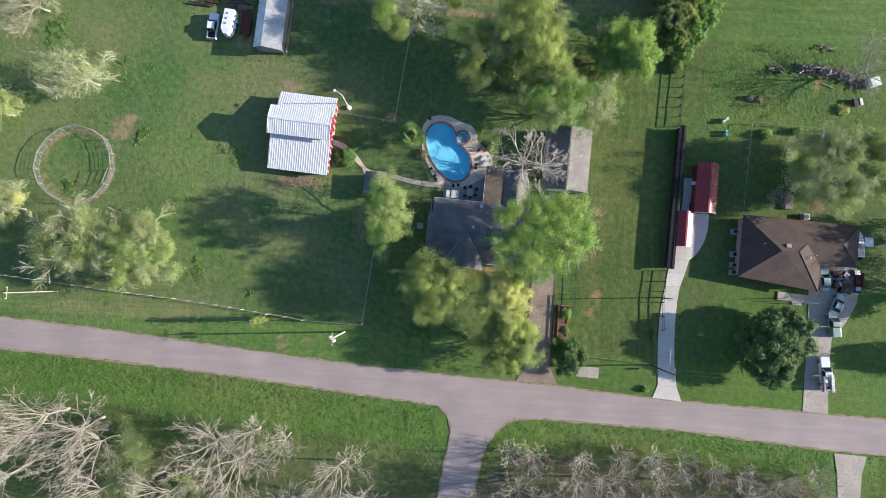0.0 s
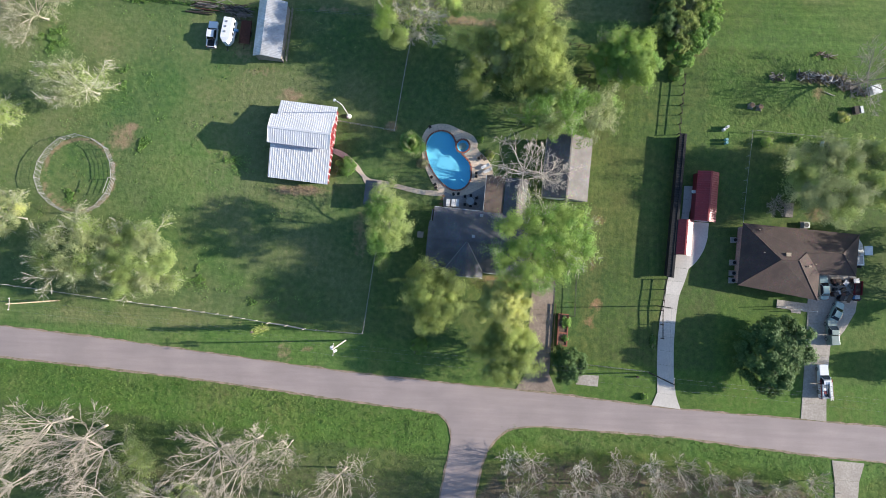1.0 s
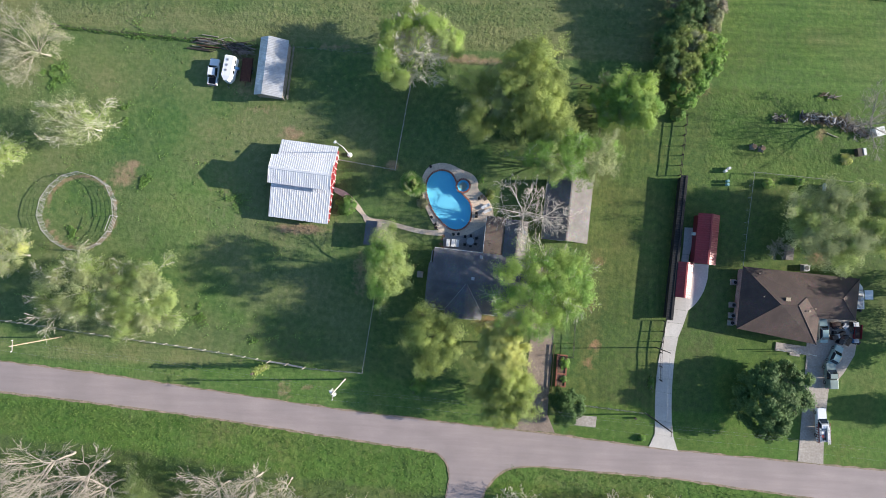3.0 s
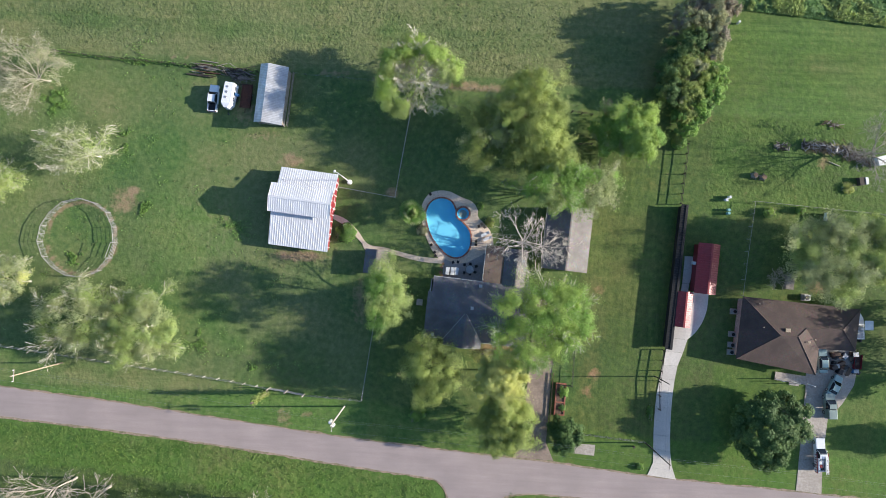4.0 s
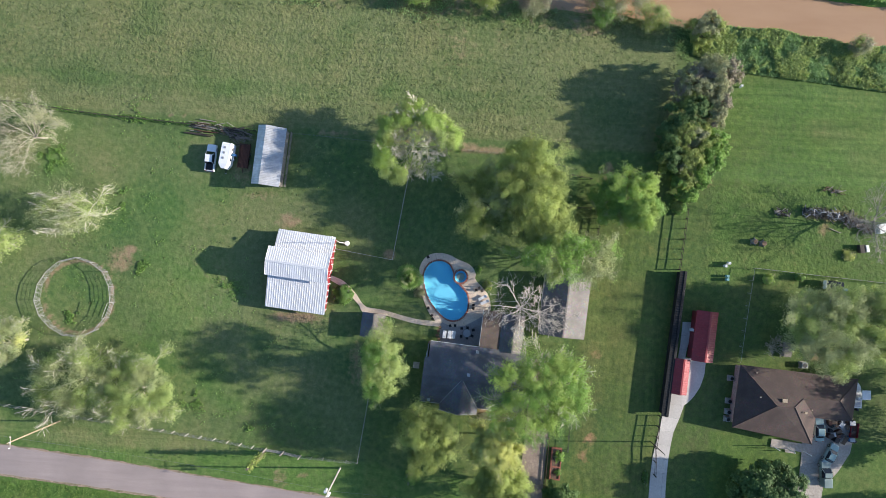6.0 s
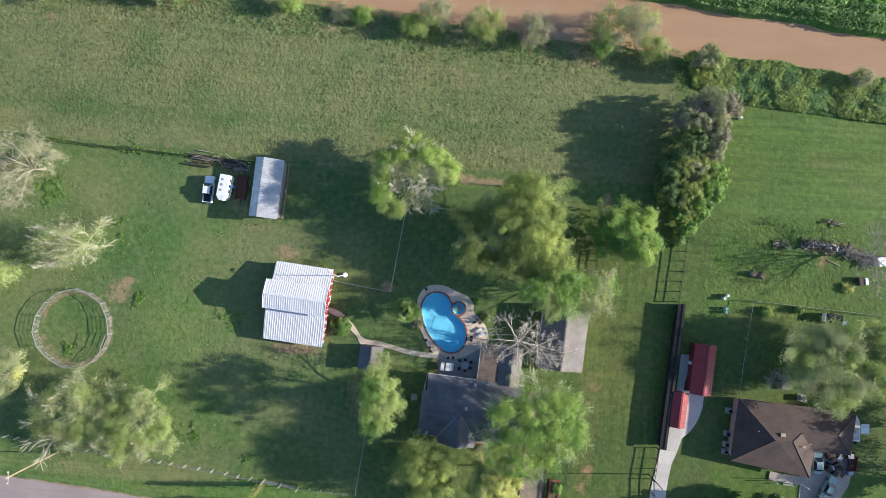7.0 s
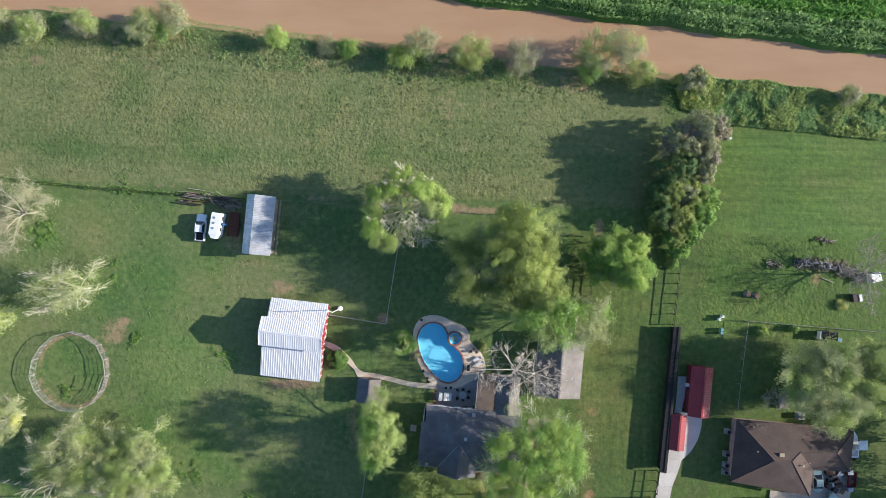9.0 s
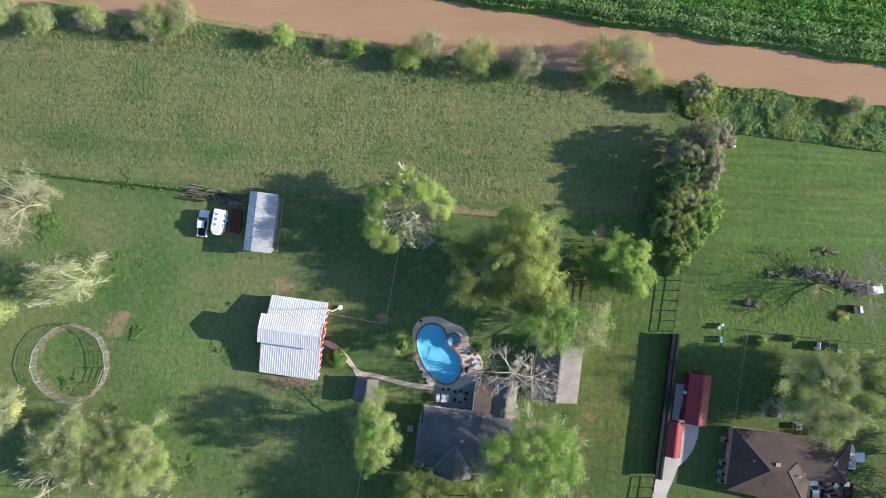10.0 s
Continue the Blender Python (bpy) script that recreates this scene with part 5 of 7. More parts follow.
def crown_points(rng, lines, n, spread, min_lev):
    seg = [(l[0][i], l[0][i + 1]) for l in lines if l[3] >= min_lev for i in range(len(l[0]) - 1)]
    A, B = np.array([s[0] for s in seg]), np.array([s[1] for s in seg])
    i = rng.integers(0, len(seg), n)
    t = rng.uniform(0, 1, (n, 1))
    return A[i] + (B[i] - A[i]) * t + rng.normal(0, spread, (n, 3)) * np.array((1, 1, 0.7))


def puffs(rng, n, H, Rx, Ry, base, count):
    """Points on many small leafy puffs set close together over an uneven dome between base * H and H, and the way each one faces."""
    g = (np.arange(count) + 0.5) / count
    el = 1 - 1.3 * g
    az = np.arange(count) * 2.39996 + rng.normal(0, 0.3, count)
    c = np.sqrt(np.maximum(1 - el ** 2, 0))
    d = np.stack([c * np.cos(az), c * np.sin(az), el], -1)
    lobes = 0.9 + 0.1 * np.sin(2 * az + rng.uniform(0, 6)) + 0.09 * np.sin(3 * az + rng.uniform(0, 6)) + 0.07 * np.sin(5 * az + rng.uniform(0, 6))
    k = rng.uniform(0.6, 1.02, count) * lobes
    half = (1 - base) * H * 0.55
    C = d * k[:, None] * np.array((Rx, Ry, half)) + np.array((0, 0, H - half))
    r = (Rx + Ry) * 0.5 * rng.uniform(0.07, 0.2, count) * (130 / count) ** 0.4
    i = rng.choice(count, n, p=r ** 2 / np.sum(r ** 2))
    q = rng.normal(0, 1, (n, 3))
    q /= np.linalg.norm(q, axis=1)[:, None]
    s = rng.uniform(0.2, 1.0, n) ** 0.5 * (1 + 0.2 * rng.normal(0, 1, n))
    way = q * 0.8 + d[i] * 0.6
    return C[i] + q * (r[i] * s)[:, None] * np.array((1, 1, 0.7)), way / np.linalg.norm(way, axis=1)[:, None]


def tree(x, y, H, R, label, leaf=None, n=6000, size=0.34, seed=1, bark="bark_grey", Ry=None, limbs=8, kids=(0, 6, 7), fork=0.28, spread=0.55, jitter=0.42, turn=0, lean=(0, 0),
         leaf2=None, cut=None, group="", max_lev=9, thin=0.014, name="tree", min_lev=2, stout=0.02, wob=0.12, base=0.42, fill=0.7, clumps=130, ang=(0.5, 1.05), klen=(0.38, 0.62), ring=1.0):
    rng = np.random.default_rng(seed)
    lines = fitted(grow(rng, limbs, kids, fork, spread, wob, 0.25, stout, ang, klen), H, R, Ry)
    t = thing(name, label, "tree", (x, y, -0.1), turn, group)
    if lean[0] or lean[1]:
        lines = [(l[0] + np.stack([l[0][:, 2] * lean[0], l[0][:, 2] * lean[1], 0 * l[0][:, 2]], -1), *l[1:]) for l in lines]
    part("trunk", bark_mesh("trunk", lines, max_lev, thin), M[bark], t)
    if leaf:
        mid = (lean[0] * H * 0.5, lean[1] * H * 0.5, H * base * 0.8)
        P = crown_points(rng, lines, int(n * 3.6 * (1 - fill)), jitter, min_lev)
        face = outward(P, mid)
        if fill:
            Q, way = puffs(rng, int(n * 3.6 * fill), H, R * ring, (Ry or R) * ring, base, clumps)
            Q[:, :2] += Q[:, 2:3] * np.array(lean)
            P, face = np.concatenate([P, Q]), np.concatenate([face, way])
        P[:, 2] = np.maximum(P[:, 2], 0.6)
        if cut is not None:
            keep = rng.uniform(0, 1, len(P)) < np.clip(cut(P), 0, 1)
            P, face = P[keep], face[keep]
        kinds = [(leaf, np.ones(len(P), bool))]
        if leaf2:
            far = noise_split(P, seed)
            kinds = [(leaf2, far), (leaf, ~far)]
        for kind, k in kinds:
            part("crown", quick("crown", leaf_tris(rng, P[k], size * 0.66, face[k], 1.6), 3), M[kind], t)
    return t


def noise_split(P, seed):
    return (np.sin(P[:, 0] * 0.7 + seed) + np.sin(P[:, 1] * 0.8 + 2 * seed) + 0.6 * np.sin(P[:, 2] * 1.3 + P[:, 0] * 1.9)) > 0.5


T = tree
# yard and pasture trees, west to east
T(-72.0, 1.2, 9.5, 8.6, "broad spreading tree with grey-green new leaves in the pasture", "leaf_grey", 13000, 0.23, 11, "bark_white", 8.0, 9, (0, 6, 8), 0.16, 0.75, leaf2="leaf_pale", base=0.3, fill=0.5, thin=0.036, jitter=0.5)
T(-59.4, -0.2, 9.5, 8.2, "rounded tree in pale spring green leaf in the pasture", "leaf_pale", 16000, 0.25, 12, "bark_white", 8.4, 8, (0, 6, 8), 0.18, 0.7, leaf2="leaf_grey", base=0.3, thin=0.03)
T(-73.0, 34.9, 9.5, 6.2, "leaning pale tree with thin grey-green leaves", "leaf_grey", 5000, 0.2, 113, "bark_white", 6.0, 8, (0, 6, 8), 0.2, 0.6, lean=(-0.42, 0.0), leaf2="leaf_pale", fill=0.4, jitter=0.5, thin=0.034)
T(-85.0, 50.6, 11, 7.5, "tall bare-branched tan tree at the pasture edge", "leaf_tan", 5500, 0.18, 14, "bark_pale", 7.5, 9, (0, 6, 6, 4), 0.2, 0.6, lean=(-0.1, -0.02), min_lev=3, fill=0.15, thin=0.02)
T(-90.5, 27.6, 9, 5.5, "pale green tree by the round pen", "leaf_pale", 5000, 0.24, 15, "bark_white", lean=(-0.22, 0), fill=0.3, thin=0.034)
T(-86.2, 7.8, 9, 6.0, "pale yellow-green tree with a light trunk", "leaf_grey", 5000, 0.24, 16, "bark_white", lean=(-0.22, 0.05), leaf2="leaf_yellow", fill=0.45, thin=0.034)
def half_bare(P):
    """Leaves in an outer ring, few over the pale limbs, none to the south-east."""
    x, y = P[:, 0] - 0.6, P[:, 1] + 1.5
    th, rad = np.degrees(np.arctan2(y, x)), np.hypot(x, y)
    return np.where((th > -105) & (th < 0), 0.015, np.clip((rad - 4.2) / 1.6, 0.05, 1))


T(-6.6, 52.2, 12.0, 6.8, "half bare tree with lime green leaves round pale limbs", "leaf_lime", 30000, 0.27, 117, "bark_white", 7.2, 15, (0, 7, 7, 3), 0.3, 0.7, leaf2="leaf_pale", ring=1.28, clumps=170,
  cut=half_bare, thin=0.038, fill=0.9, stout=0.015, base=0.3, wob=0.08)
T(15.8, 46.0, 14.0, 8.2, "tall olive green tree, one of a dense clump", "leaf_olive", 15000, 0.28, 18, "bark_dark", 8.6, 8, (0, 6, 8), 0.2, 0.55, leaf2="leaf_gold", base=0.2)
T(18.6, 39.2, 13.0, 7.6, "olive tree in the dense clump behind the pool", "leaf_olive", 12000, 0.3, 19, "bark_dark", 7.8, 8, (0, 6, 8), 0.2, 0.55, base=0.2, leaf2="leaf_gold", cut=lambda P: 0.85 + 0 * P[:, 0])
T(9.4, 41.6, 11.5, 7.2, "dull olive tree with thin foliage in the clump", "leaf_olive", 10000, 0.28, 20, "bark_dark", 8.4, 8, (0, 6, 8), 0.22, 0.6, leaf2="leaf_grey", base=0.2)
T(21.6, 31.8, 13.0, 6.8, "bright green leafed tree over the garage end", "leaf_green", 6500, 0.28, 21, "bark_white", 5.2, 8, (0, 6, 8), 0.28, 0.65, leaf2="leaf_pale", fill=0.4, thin=0.03)
T(28.8, 31.8, 12.0, 5.2, "grey-green thinly leafed tree by the garage", "leaf_grey", 3600, 0.26, 22, "bark_pale", 5.6, 7, (0, 6, 8), 0.3, 0.6, leaf2="leaf_green")
T(37.0, 43.6, 11.0, 5.6, "bright lime green tree by the corral fence", "leaf_lime", 8500, 0.34, 23, "bark_grey", 6.0, 7, (0, 6, 8), 0.25, 0.6, leaf2="leaf_green")
T(32.4, 43.6, 8.0, 3.6, "grey-green slender tree by the corral fence", "leaf_green", 3600, 0.3, 24, "bark_pale", 5.6, 6, (0, 5, 5), 0.3, 0.5, leaf2="leaf_grey")
T(16.2, 20.8, 11.5, 7.0, "leafless pale grey tree between the roofs", None, seed=25, bark="bark_white", Ry=7.0, limbs=8, kids=(0, 6, 5, 4), fork=0.25, spread=0.6, thin=0.017, stout=0.016)
T(20.6, 20.2, 11.0, 5.8, "second leafless pale tree close to the garage", None, seed=36, bark="bark_white", Ry=5.4, limbs=7, kids=(0, 6, 5, 4), fork=0.3, spread=0.6, thin=0.017, stout=0.014)
T(18.4, 5.4, 14.0, 9.0, "large bright green tree leaning over the house roof", "leaf_lime", 15000, 0.27, 26, "bark_white", 9.2, 9, (0, 6, 8), 0.45, 0.7, leaf2="leaf_green", base=0.63, fill=0.8, cut=lambda P: np.where(P[:, 1] > 5, 0.6, 1.0) * np.where(np.hypot(P[:, 0] - 2.6, P[:, 1] + 2.2) < 2.2, 0.3, 1), thin=0.03)
T(23.4, 6.6, 13.4, 6.0, "bright green tree beside the driveway", "leaf_green", 8000, 0.27, 27, "bark_white", 8.4, 8, (0, 6, 8), 0.45, 0.6, leaf2="leaf_lime", base=0.6, fill=0.8, thin=0.03)
T(-10.2, 8.6, 14.0, 4.3, "upright pale green tree by the yard fence", "leaf_pale", 9000, 0.26, 28, "bark_pale", 8.2, 8, (0, 6, 8), 0.2, 0.5, fill=0.55, leaf2="leaf_weed")
T(-0.6, -5.0, 11.5, 6.4, "olive green tree before the house", "leaf_olive", 10500, 0.27, 29, "bark_dark", 6.6, 8, (0, 6, 8), 0.25, 0.6, leaf2="leaf_gold", base=0.25)
T(12.6, -5.8, 11.8, 5.2, "yellow-green rounded tree before the house", "leaf_yellow", 10500, 0.28, 30, "bark_pale", 5.4, 8, (0, 6, 8), 0.25, 0.6, base=0.3, fill=0.78)
T(14.0, -14.9, 10.5, 6.4, "olive and lime green tree near the road", "leaf_olive", 12500, 0.28, 31, "bark_dark", 6.4, 8, (0, 6, 8), 0.2, 0.6, leaf2="leaf_gold", base=0.25)
T(76.8, 20.8, 11.0, 9.4, "broad grey-green tree behind the brown house", "leaf_grey", 20000, 0.27, 32, "bark_grey", 8.8, 9, (0, 6, 8), 0.22, 0.65, leaf2="leaf_pale", base=0.3)
T(86.4, 22.0, 11.0, 7.2, "broad pale green tree beside the brown house", "leaf_pale", 13500, 0.3, 33, "bark_grey", 7.8, 8, (0, 6, 8), 0.22, 0.65, base=0.3)
T(86.3, 42.3, 10.5, 7.0, "bare grey tree standing in the brush pile", None, seed=34, bark="bark_grey", limbs=8, kids=(0, 6, 6, 4), fork=0.3, spread=0.55, thin=0.018)
for x, y, h, r in ((102.0, 8.0, 11, 6.5), (104.0, -2.5, 9.5, 5.5), (103.0, -15.5, 7.0, 3.2)):
    T(x, y, h, r, "green leafed tree on the lawn past the brown house", "leaf_green", 4000, 0.4, int(x * 3), "bark_grey")
T(69.6, 15.8, 2.6, 2.4, "small bare pale grey shrub", None, seed=35, bark="bark_pale", limbs=12, kids=(0, 6, 5), fork=0.12, spread=0.8, thin=0.02)

# ---- vehicles ----
def loft(sections, bm=None):
    """A closed body through cross-sections: each (y, half width low, half width high, z low, z high)."""
    bm = bm or bmesh.new()
    rings = []
    for y, wl, wh, z0, z1 in sections:
        k = min(0.12, (z1 - z0) * 0.3)
        pts = [(-wl, z0), (wl, z0), (wl, z1 - k), (wh - k * 0.5, z1), (-wh + k * 0.5, z1), (-wl, z1 - k)]
        rings.append([bm.verts.new((x, y, z)) for x, z in pts])
    for a, b in zip(rings, rings[1:]):
        for i in range(6):
            bm.faces.new((a[i], a[(i + 1) % 6], b[(i + 1) % 6], b[i]))
    bm.faces.new(rings[0])
    bm.faces.new(rings[-1])
    bmesh.ops.recalc_face_normals(bm, faces=bm.faces)
    return bm


def wheels(v, ys, half, r=0.37, w=0.25):
    for y in ys:
        for s in (-1, 1):
            wh = part("wheel", tube((s * (half - w), y, r), (s * half, y, r), r * 0.62, sides=14), M["grey_metal"], v)
            part("tyre", tube((s * (half - w), y, r), (s * (half - 0.005), y, r), r, sides=18), M["rubber"], wh)


def lamps(v, front, rear, half, z=0.75):
    for s in (-1, 1):
        part("headlight", box(0.32, 0.06, 0.2, (s * (half - 0.25), front, z)), M["chrome"], v, "clear headlight")
        part("tail_light", box(0.18, 0.05, 0.34, (s * (half - 0.14), rear, z + 0.02)), M["red_lamp"], v, "red tail light")


def cab(v, sections, paint):
    """A cabin of glass with a painted roof."""
    (y0, y1, y2, y3), wl, wh, z0, z1 = sections
    c = part("cabin", loft([(y0, wl, wl - 0.05, z0, z0 + 0.06), (y1, wl, wh, z0, z1), (y2, wl, wh, z0, z1), (y3, wl, wl - 0.05, z0, z0 + 0.06)]), M["car_glass"], v, "dark glazed cabin")
    part("roof_panel", box(2 * wh - 0.02, y2 - y1 + 0.12, 0.05, (0, (y1 + y2) / 2, z1 - 0.015), 0.02), paint, c)
    for s in (-1, 1):
        part("pillar", tube((s * wl, y0 + 0.03, z0), (s * (wh - 0.03), y1, z1), 0.05, sides=5), paint, c)
        part("pillar", tube((s * wl, y3 - 0.03, z0), (s * (wh - 0.03), y2, z1), 0.05, sides=5), paint, c)
        part("mirror", box(0.22, 0.12, 0.18, (s * (wl + 0.13), y2 + 0.35, z0 + 0.08), 0.03), paint, c)
    return c


def pickup(name, label, at, turn, paint, length=5.6, rear=-0.7):
    """A pickup, nose along +y."""
    v = thing(name, label, "pickup truck", at, turn)
    h = length / 2
    part("body", loft([(h, 0.82, 0.7, 0.4, 0.82), (h - 0.15, 0.95, 0.9, 0.35, 0.98), (h - 1.5, 0.97, 0.93, 0.33, 1.06), (rear + 0.15, 0.97, 0.93, 0.33, 1.05)]), paint, v)
    cab(v, ((rear - 0.05, rear + 0.3, 0.45, 1.25), 0.93, 0.74, 1.0, 1.75), paint)
    part("bed_floor", box(1.6, h + rear - 0.05, 0.5, (0, (rear - h) / 2, 0.35)), M["black_metal"], v, "dark open load bed")
    for s in (-1, 1):
        part("bed_side", box(0.16, h + rear, 0.72, (s * 0.88, (rear - h) / 2 + 0.02, 0.35), 0.04), paint, v)
    part("tailgate", box(1.86, 0.1, 0.68, (0, -h + 0.08, 0.38), 0.03), paint, v)
    part("bumper", box(1.8, 0.18, 0.2, (0, -h - 0.05, 0.42), 0.04), M["chrome"], v)
    part("grille", box(1.2, 0.06, 0.26, (0, h + 0.01, 0.55)), M["black_metal"], v)
    wheels(v, (h - 1.0, -h + 1.15), 0.98)
    lamps(v, h - 0.03, -h + 0.02, 0.95)
    return v


def sedan(name, label, at, turn, paint, length=4.7):
    v = thing(name, label, "car", at, turn)
    h = length / 2
    part("body", loft([(h, 0.72, 0.6, 0.35, 0.66), (h - 0.2, 0.88, 0.8, 0.3, 0.8), (h - 1.4, 0.91, 0.86, 0.28, 0.95), (-h + 1.1, 0.91, 0.86, 0.28, 0.98), (-h + 0.15, 0.88, 0.8, 0.32, 0.9), (-h, 0.75, 0.65, 0.4, 0.75)]), paint, v)
    cab(v, ((-h + 0.75, -h + 1.35, 0.25, 1.0), 0.85, 0.64, 0.92, 1.42), paint)
    wheels(v, (h - 0.9, -h + 0.95), 0.92, 0.33, 0.22)
    lamps(v, h - 0.06, -h + 0.02, 0.8, 0.6)
    part("bumper", box(1.6, 0.12, 0.16, (0, h, 0.36), 0.04), M["chrome"], v)
    return v


pickup("pickup_truck", "white pickup truck parked on the grass by the shed", (-49.5, 48.2, 0), -3.0, M["car_white"], rear=-1.25)


def horse_trailer():
    v = thing("horse_trailer", "white box horse trailer with pointed nose", "trailer", (-45.8, 48.6, 0), -8.0)
    part("body", loft([(2.6, 1.0, 0.95, 0.5, 2.4), (2.4, 1.05, 1.0, 0.45, 2.55), (-1.8, 1.05, 1.0, 0.45, 2.55), (-2.7, 0.45, 0.4, 0.5, 2.35)]), M["car_white"], v)
    for y in (1.6, 0.5, -0.6):
        part("roof_vent", box(0.4, 0.4, 0.1, (-0.2, y, 2.54), 0.02), M["grey_metal"], v)
        w = part("window", box(0.03, 0.7, 0.4, (1.06, y, 1.6)), M["car_glass"], v)
    part("fender", box(0.25, 1.7, 0.1, (1.12, 0.1, 0.85), 0.03), M["car_white"], v)
    part("fender", box(0.25, 1.7, 0.1, (-1.12, 0.1, 0.85), 0.03), M["car_white"], v)
    part("drawbar", tube((0, -2.6, 0.5), (0, -3.7, 0.45), 0.07, sides=6), M["black_metal"], v)
    part("jack", tube((0, -3.5, 0.0), (0, -3.5, 0.85), 0.05, sides=6), M["grey_metal"], v)
    wheels(v, (0.5, -0.35), 1.18, 0.34, 0.22)
    part("rear_door", box(1.9, 0.05, 1.8, (0, 2.62, 0.55)), M["car_white"], v)
    part("gear_box", box(0.8, 0.5, 0.5, (1.5, 0.5, 1.1), 0.05), M["blue_plastic"], v, "blue box on the side")
    return v


horse_trailer()


def flat_trailer():
    v = thing("flat_trailer", "rusty dark red flatbed trailer", "trailer", (-42.6, 49.0, 0), -4.0)
    for i in range(7):
        part("plank", box(0.26, 5.0, 0.06, (-0.87 + 0.29 * i, 0, 0.62)), M["rust"], v)
    for s in (-1, 1):
        part("side_rail", box(0.08, 5.2, 0.35, (s * 1.05, 0, 0.5)), M["rust"], v)
        part("frame_beam", box(0.1, 5.0, 0.14, (s * 0.5, 0, 0.47)), M["rust"], v)
    part("drawbar", tube((0, -2.5, 0.5), (0, -3.6, 0.45), 0.06, sides=6), M["rust"], v)
    wheels(v, (0.4, -0.4), 1.15, 0.33, 0.2)
    return v


flat_trailer()
sedan("sedan", "pale teal old sedan parked in the concrete yard", (79.3, -0.6, 0.05), 3.0, M["car_teal"], 5.0)
sedan("sedan", "pale grey-green sedan behind another car on the drive", (81.9, -5.6, 0.05), -25.0, M["car_teal"], 4.6)
green = pickup("pickup_truck", "grey-green pickup with covered bed at the drive's edge", (80.9, -9.6, 0.05), 3.0, M["car_green"], length=5.2)
part("bed_cap", box(1.74, 1.9, 0.62, (0, -1.6, 1.05), 0.12), M["car_green"], green, "pale canopy over the bed")


def work_truck():
    """Utility truck: bright cab, open bed full of gear, red racks along the sides."""
    v = pickup("work_truck", "white utility truck with red side racks and tools", (79.2, -19.6, 0.045), 3.0, M["car_white"], length=6.8)
    for s in (-1, 1):
        r = part("side_rack", box(0.1, 4.0, 0.1, (s * 1.16, -1.5, 1.45)), M["red_paint"], v, "red side rack")
        for y in np.arange(-3.4, 0.5, 0.5):
            part("stake", box(0.09, 0.09, 0.7, (s * 1.16, y, 0.85)), M["red_paint"], r)
        for y in (-2.9, -1.9, -0.9):
            c = part("tool_chest", box(0.36, 0.92, 0.55, (s * 0.84, y, 1.0), 0.03), M["white_paint"], v)
            part("latch", box(0.12, 0.12, 0.04, (s * 0.84, y, 1.55)), M["black_metal"], c)
    for i in range(7):
        part("pipe", tube((-0.45 + 0.15 * i, -3.3, 1.0 + 0.07 * (i % 2)), (-0.3 + 0.1 * i, -0.1 - 0.2 * (i % 3), 1.3), 0.06, sides=6), M[("grey_metal", "blue_plastic", "white_paint")[i % 3]], v)
    for x, y, m in ((0.1, -2.7, "black_metal"), (-0.2, -1.5, "white_paint"), (0.25, -0.9, "grey_metal"), (-0.15, -2.2, "red_paint")):
        part("crate", box(0.5, 0.55, 0.45, (x, y, 0.86), 0.03), M[m], v)
    part("light_bar", box(1.2, 0.16, 0.12, (0, 0.4, 1.78), 0.03), M["grey_metal"], v)
    for y, z in ((-0.9, 1.85), (-3.0, 1.8)):
        part("ladder_rack", box(2.2, 0.09, 0.09, (0, y, z)), M["grey_metal"], v)
    ladder = part("ladder", box(0.07, 3.6, 0.08, (0.3, -1.8, 1.92)), M["white_paint"], v, "pale ladder on the rack")
    part("rail", box(0.07, 3.6, 0.08, (0.75, -1.8, 1.92)), M["white_paint"], ladder)
    for y in np.arange(-3.4, -0.1, 0.4):
        part("rung", box(0.42, 0.05, 0.05, (0.525, y, 1.93)), M["white_paint"], ladder)
    return v


work_truck()


# ---- poles and wires ----
def utility_pole(x, y, high, label, arm=True, mat="pole_wood", transformer=False, r=0.15):
    p = thing("utility_pole", label, "utility pole", (x, y, 0), 0, "poles along the road")
    part("shaft", tube((0, 0, -0.1), (0, 0, high), r, r * 0.65, 10), M[mat], p)
    if arm:
        part("crossarm", box(0.1, 2.3, 0.12, (0.12, 0, high - 0.6)), M["wood_grey"], p)
        for y in (-1.05, 0.0, 1.05):
            part("insulator", tube((0.12, y, high - 0.48), (0.12, y, high - 0.22), 0.07, 0.05, 8), M["white_paint"], p)
    if transformer:
        t = part("transformer", tube((-0.5, 0.1, high - 2.6), (-0.5, 0.1, high - 1.6), 0.3, 0.3, 14), M["white_paint"], p, "pale grey transformer can")
        part("bushing", tube((-0.5, 0.1, high - 1.6), (-0.5, 0.1, high - 1.3), 0.06), M["white_paint"], t)
        t = part("transformer", tube((0.1, -0.55, high - 2.6), (0.1, -0.55, high - 1.7), 0.26, 0.26, 14), M["white_paint"], p, "pale grey transformer can")
        part("bushing", tube((0.1, -0.55, high - 1.7), (0.1, -0.55, high - 1.4), 0.06), M["white_paint"], t)
    return p


utility_pole(-78.3, -8.9, 12.0, "tall brown wooden power pole by the pasture fence")
utility_pole(-18.6, -15.0, 12.0, "pale grey power pole with white transformers near the road", True, "concrete", True, 0.17)
utility_pole(44.0, -19.3, 11.0, "dark power pole beside the concrete drive", True, "wood_dark")
utility_pole(45.5, -5.6, 6.5, "short dark pole by the board fence", False, "wood_dark", r=0.12)


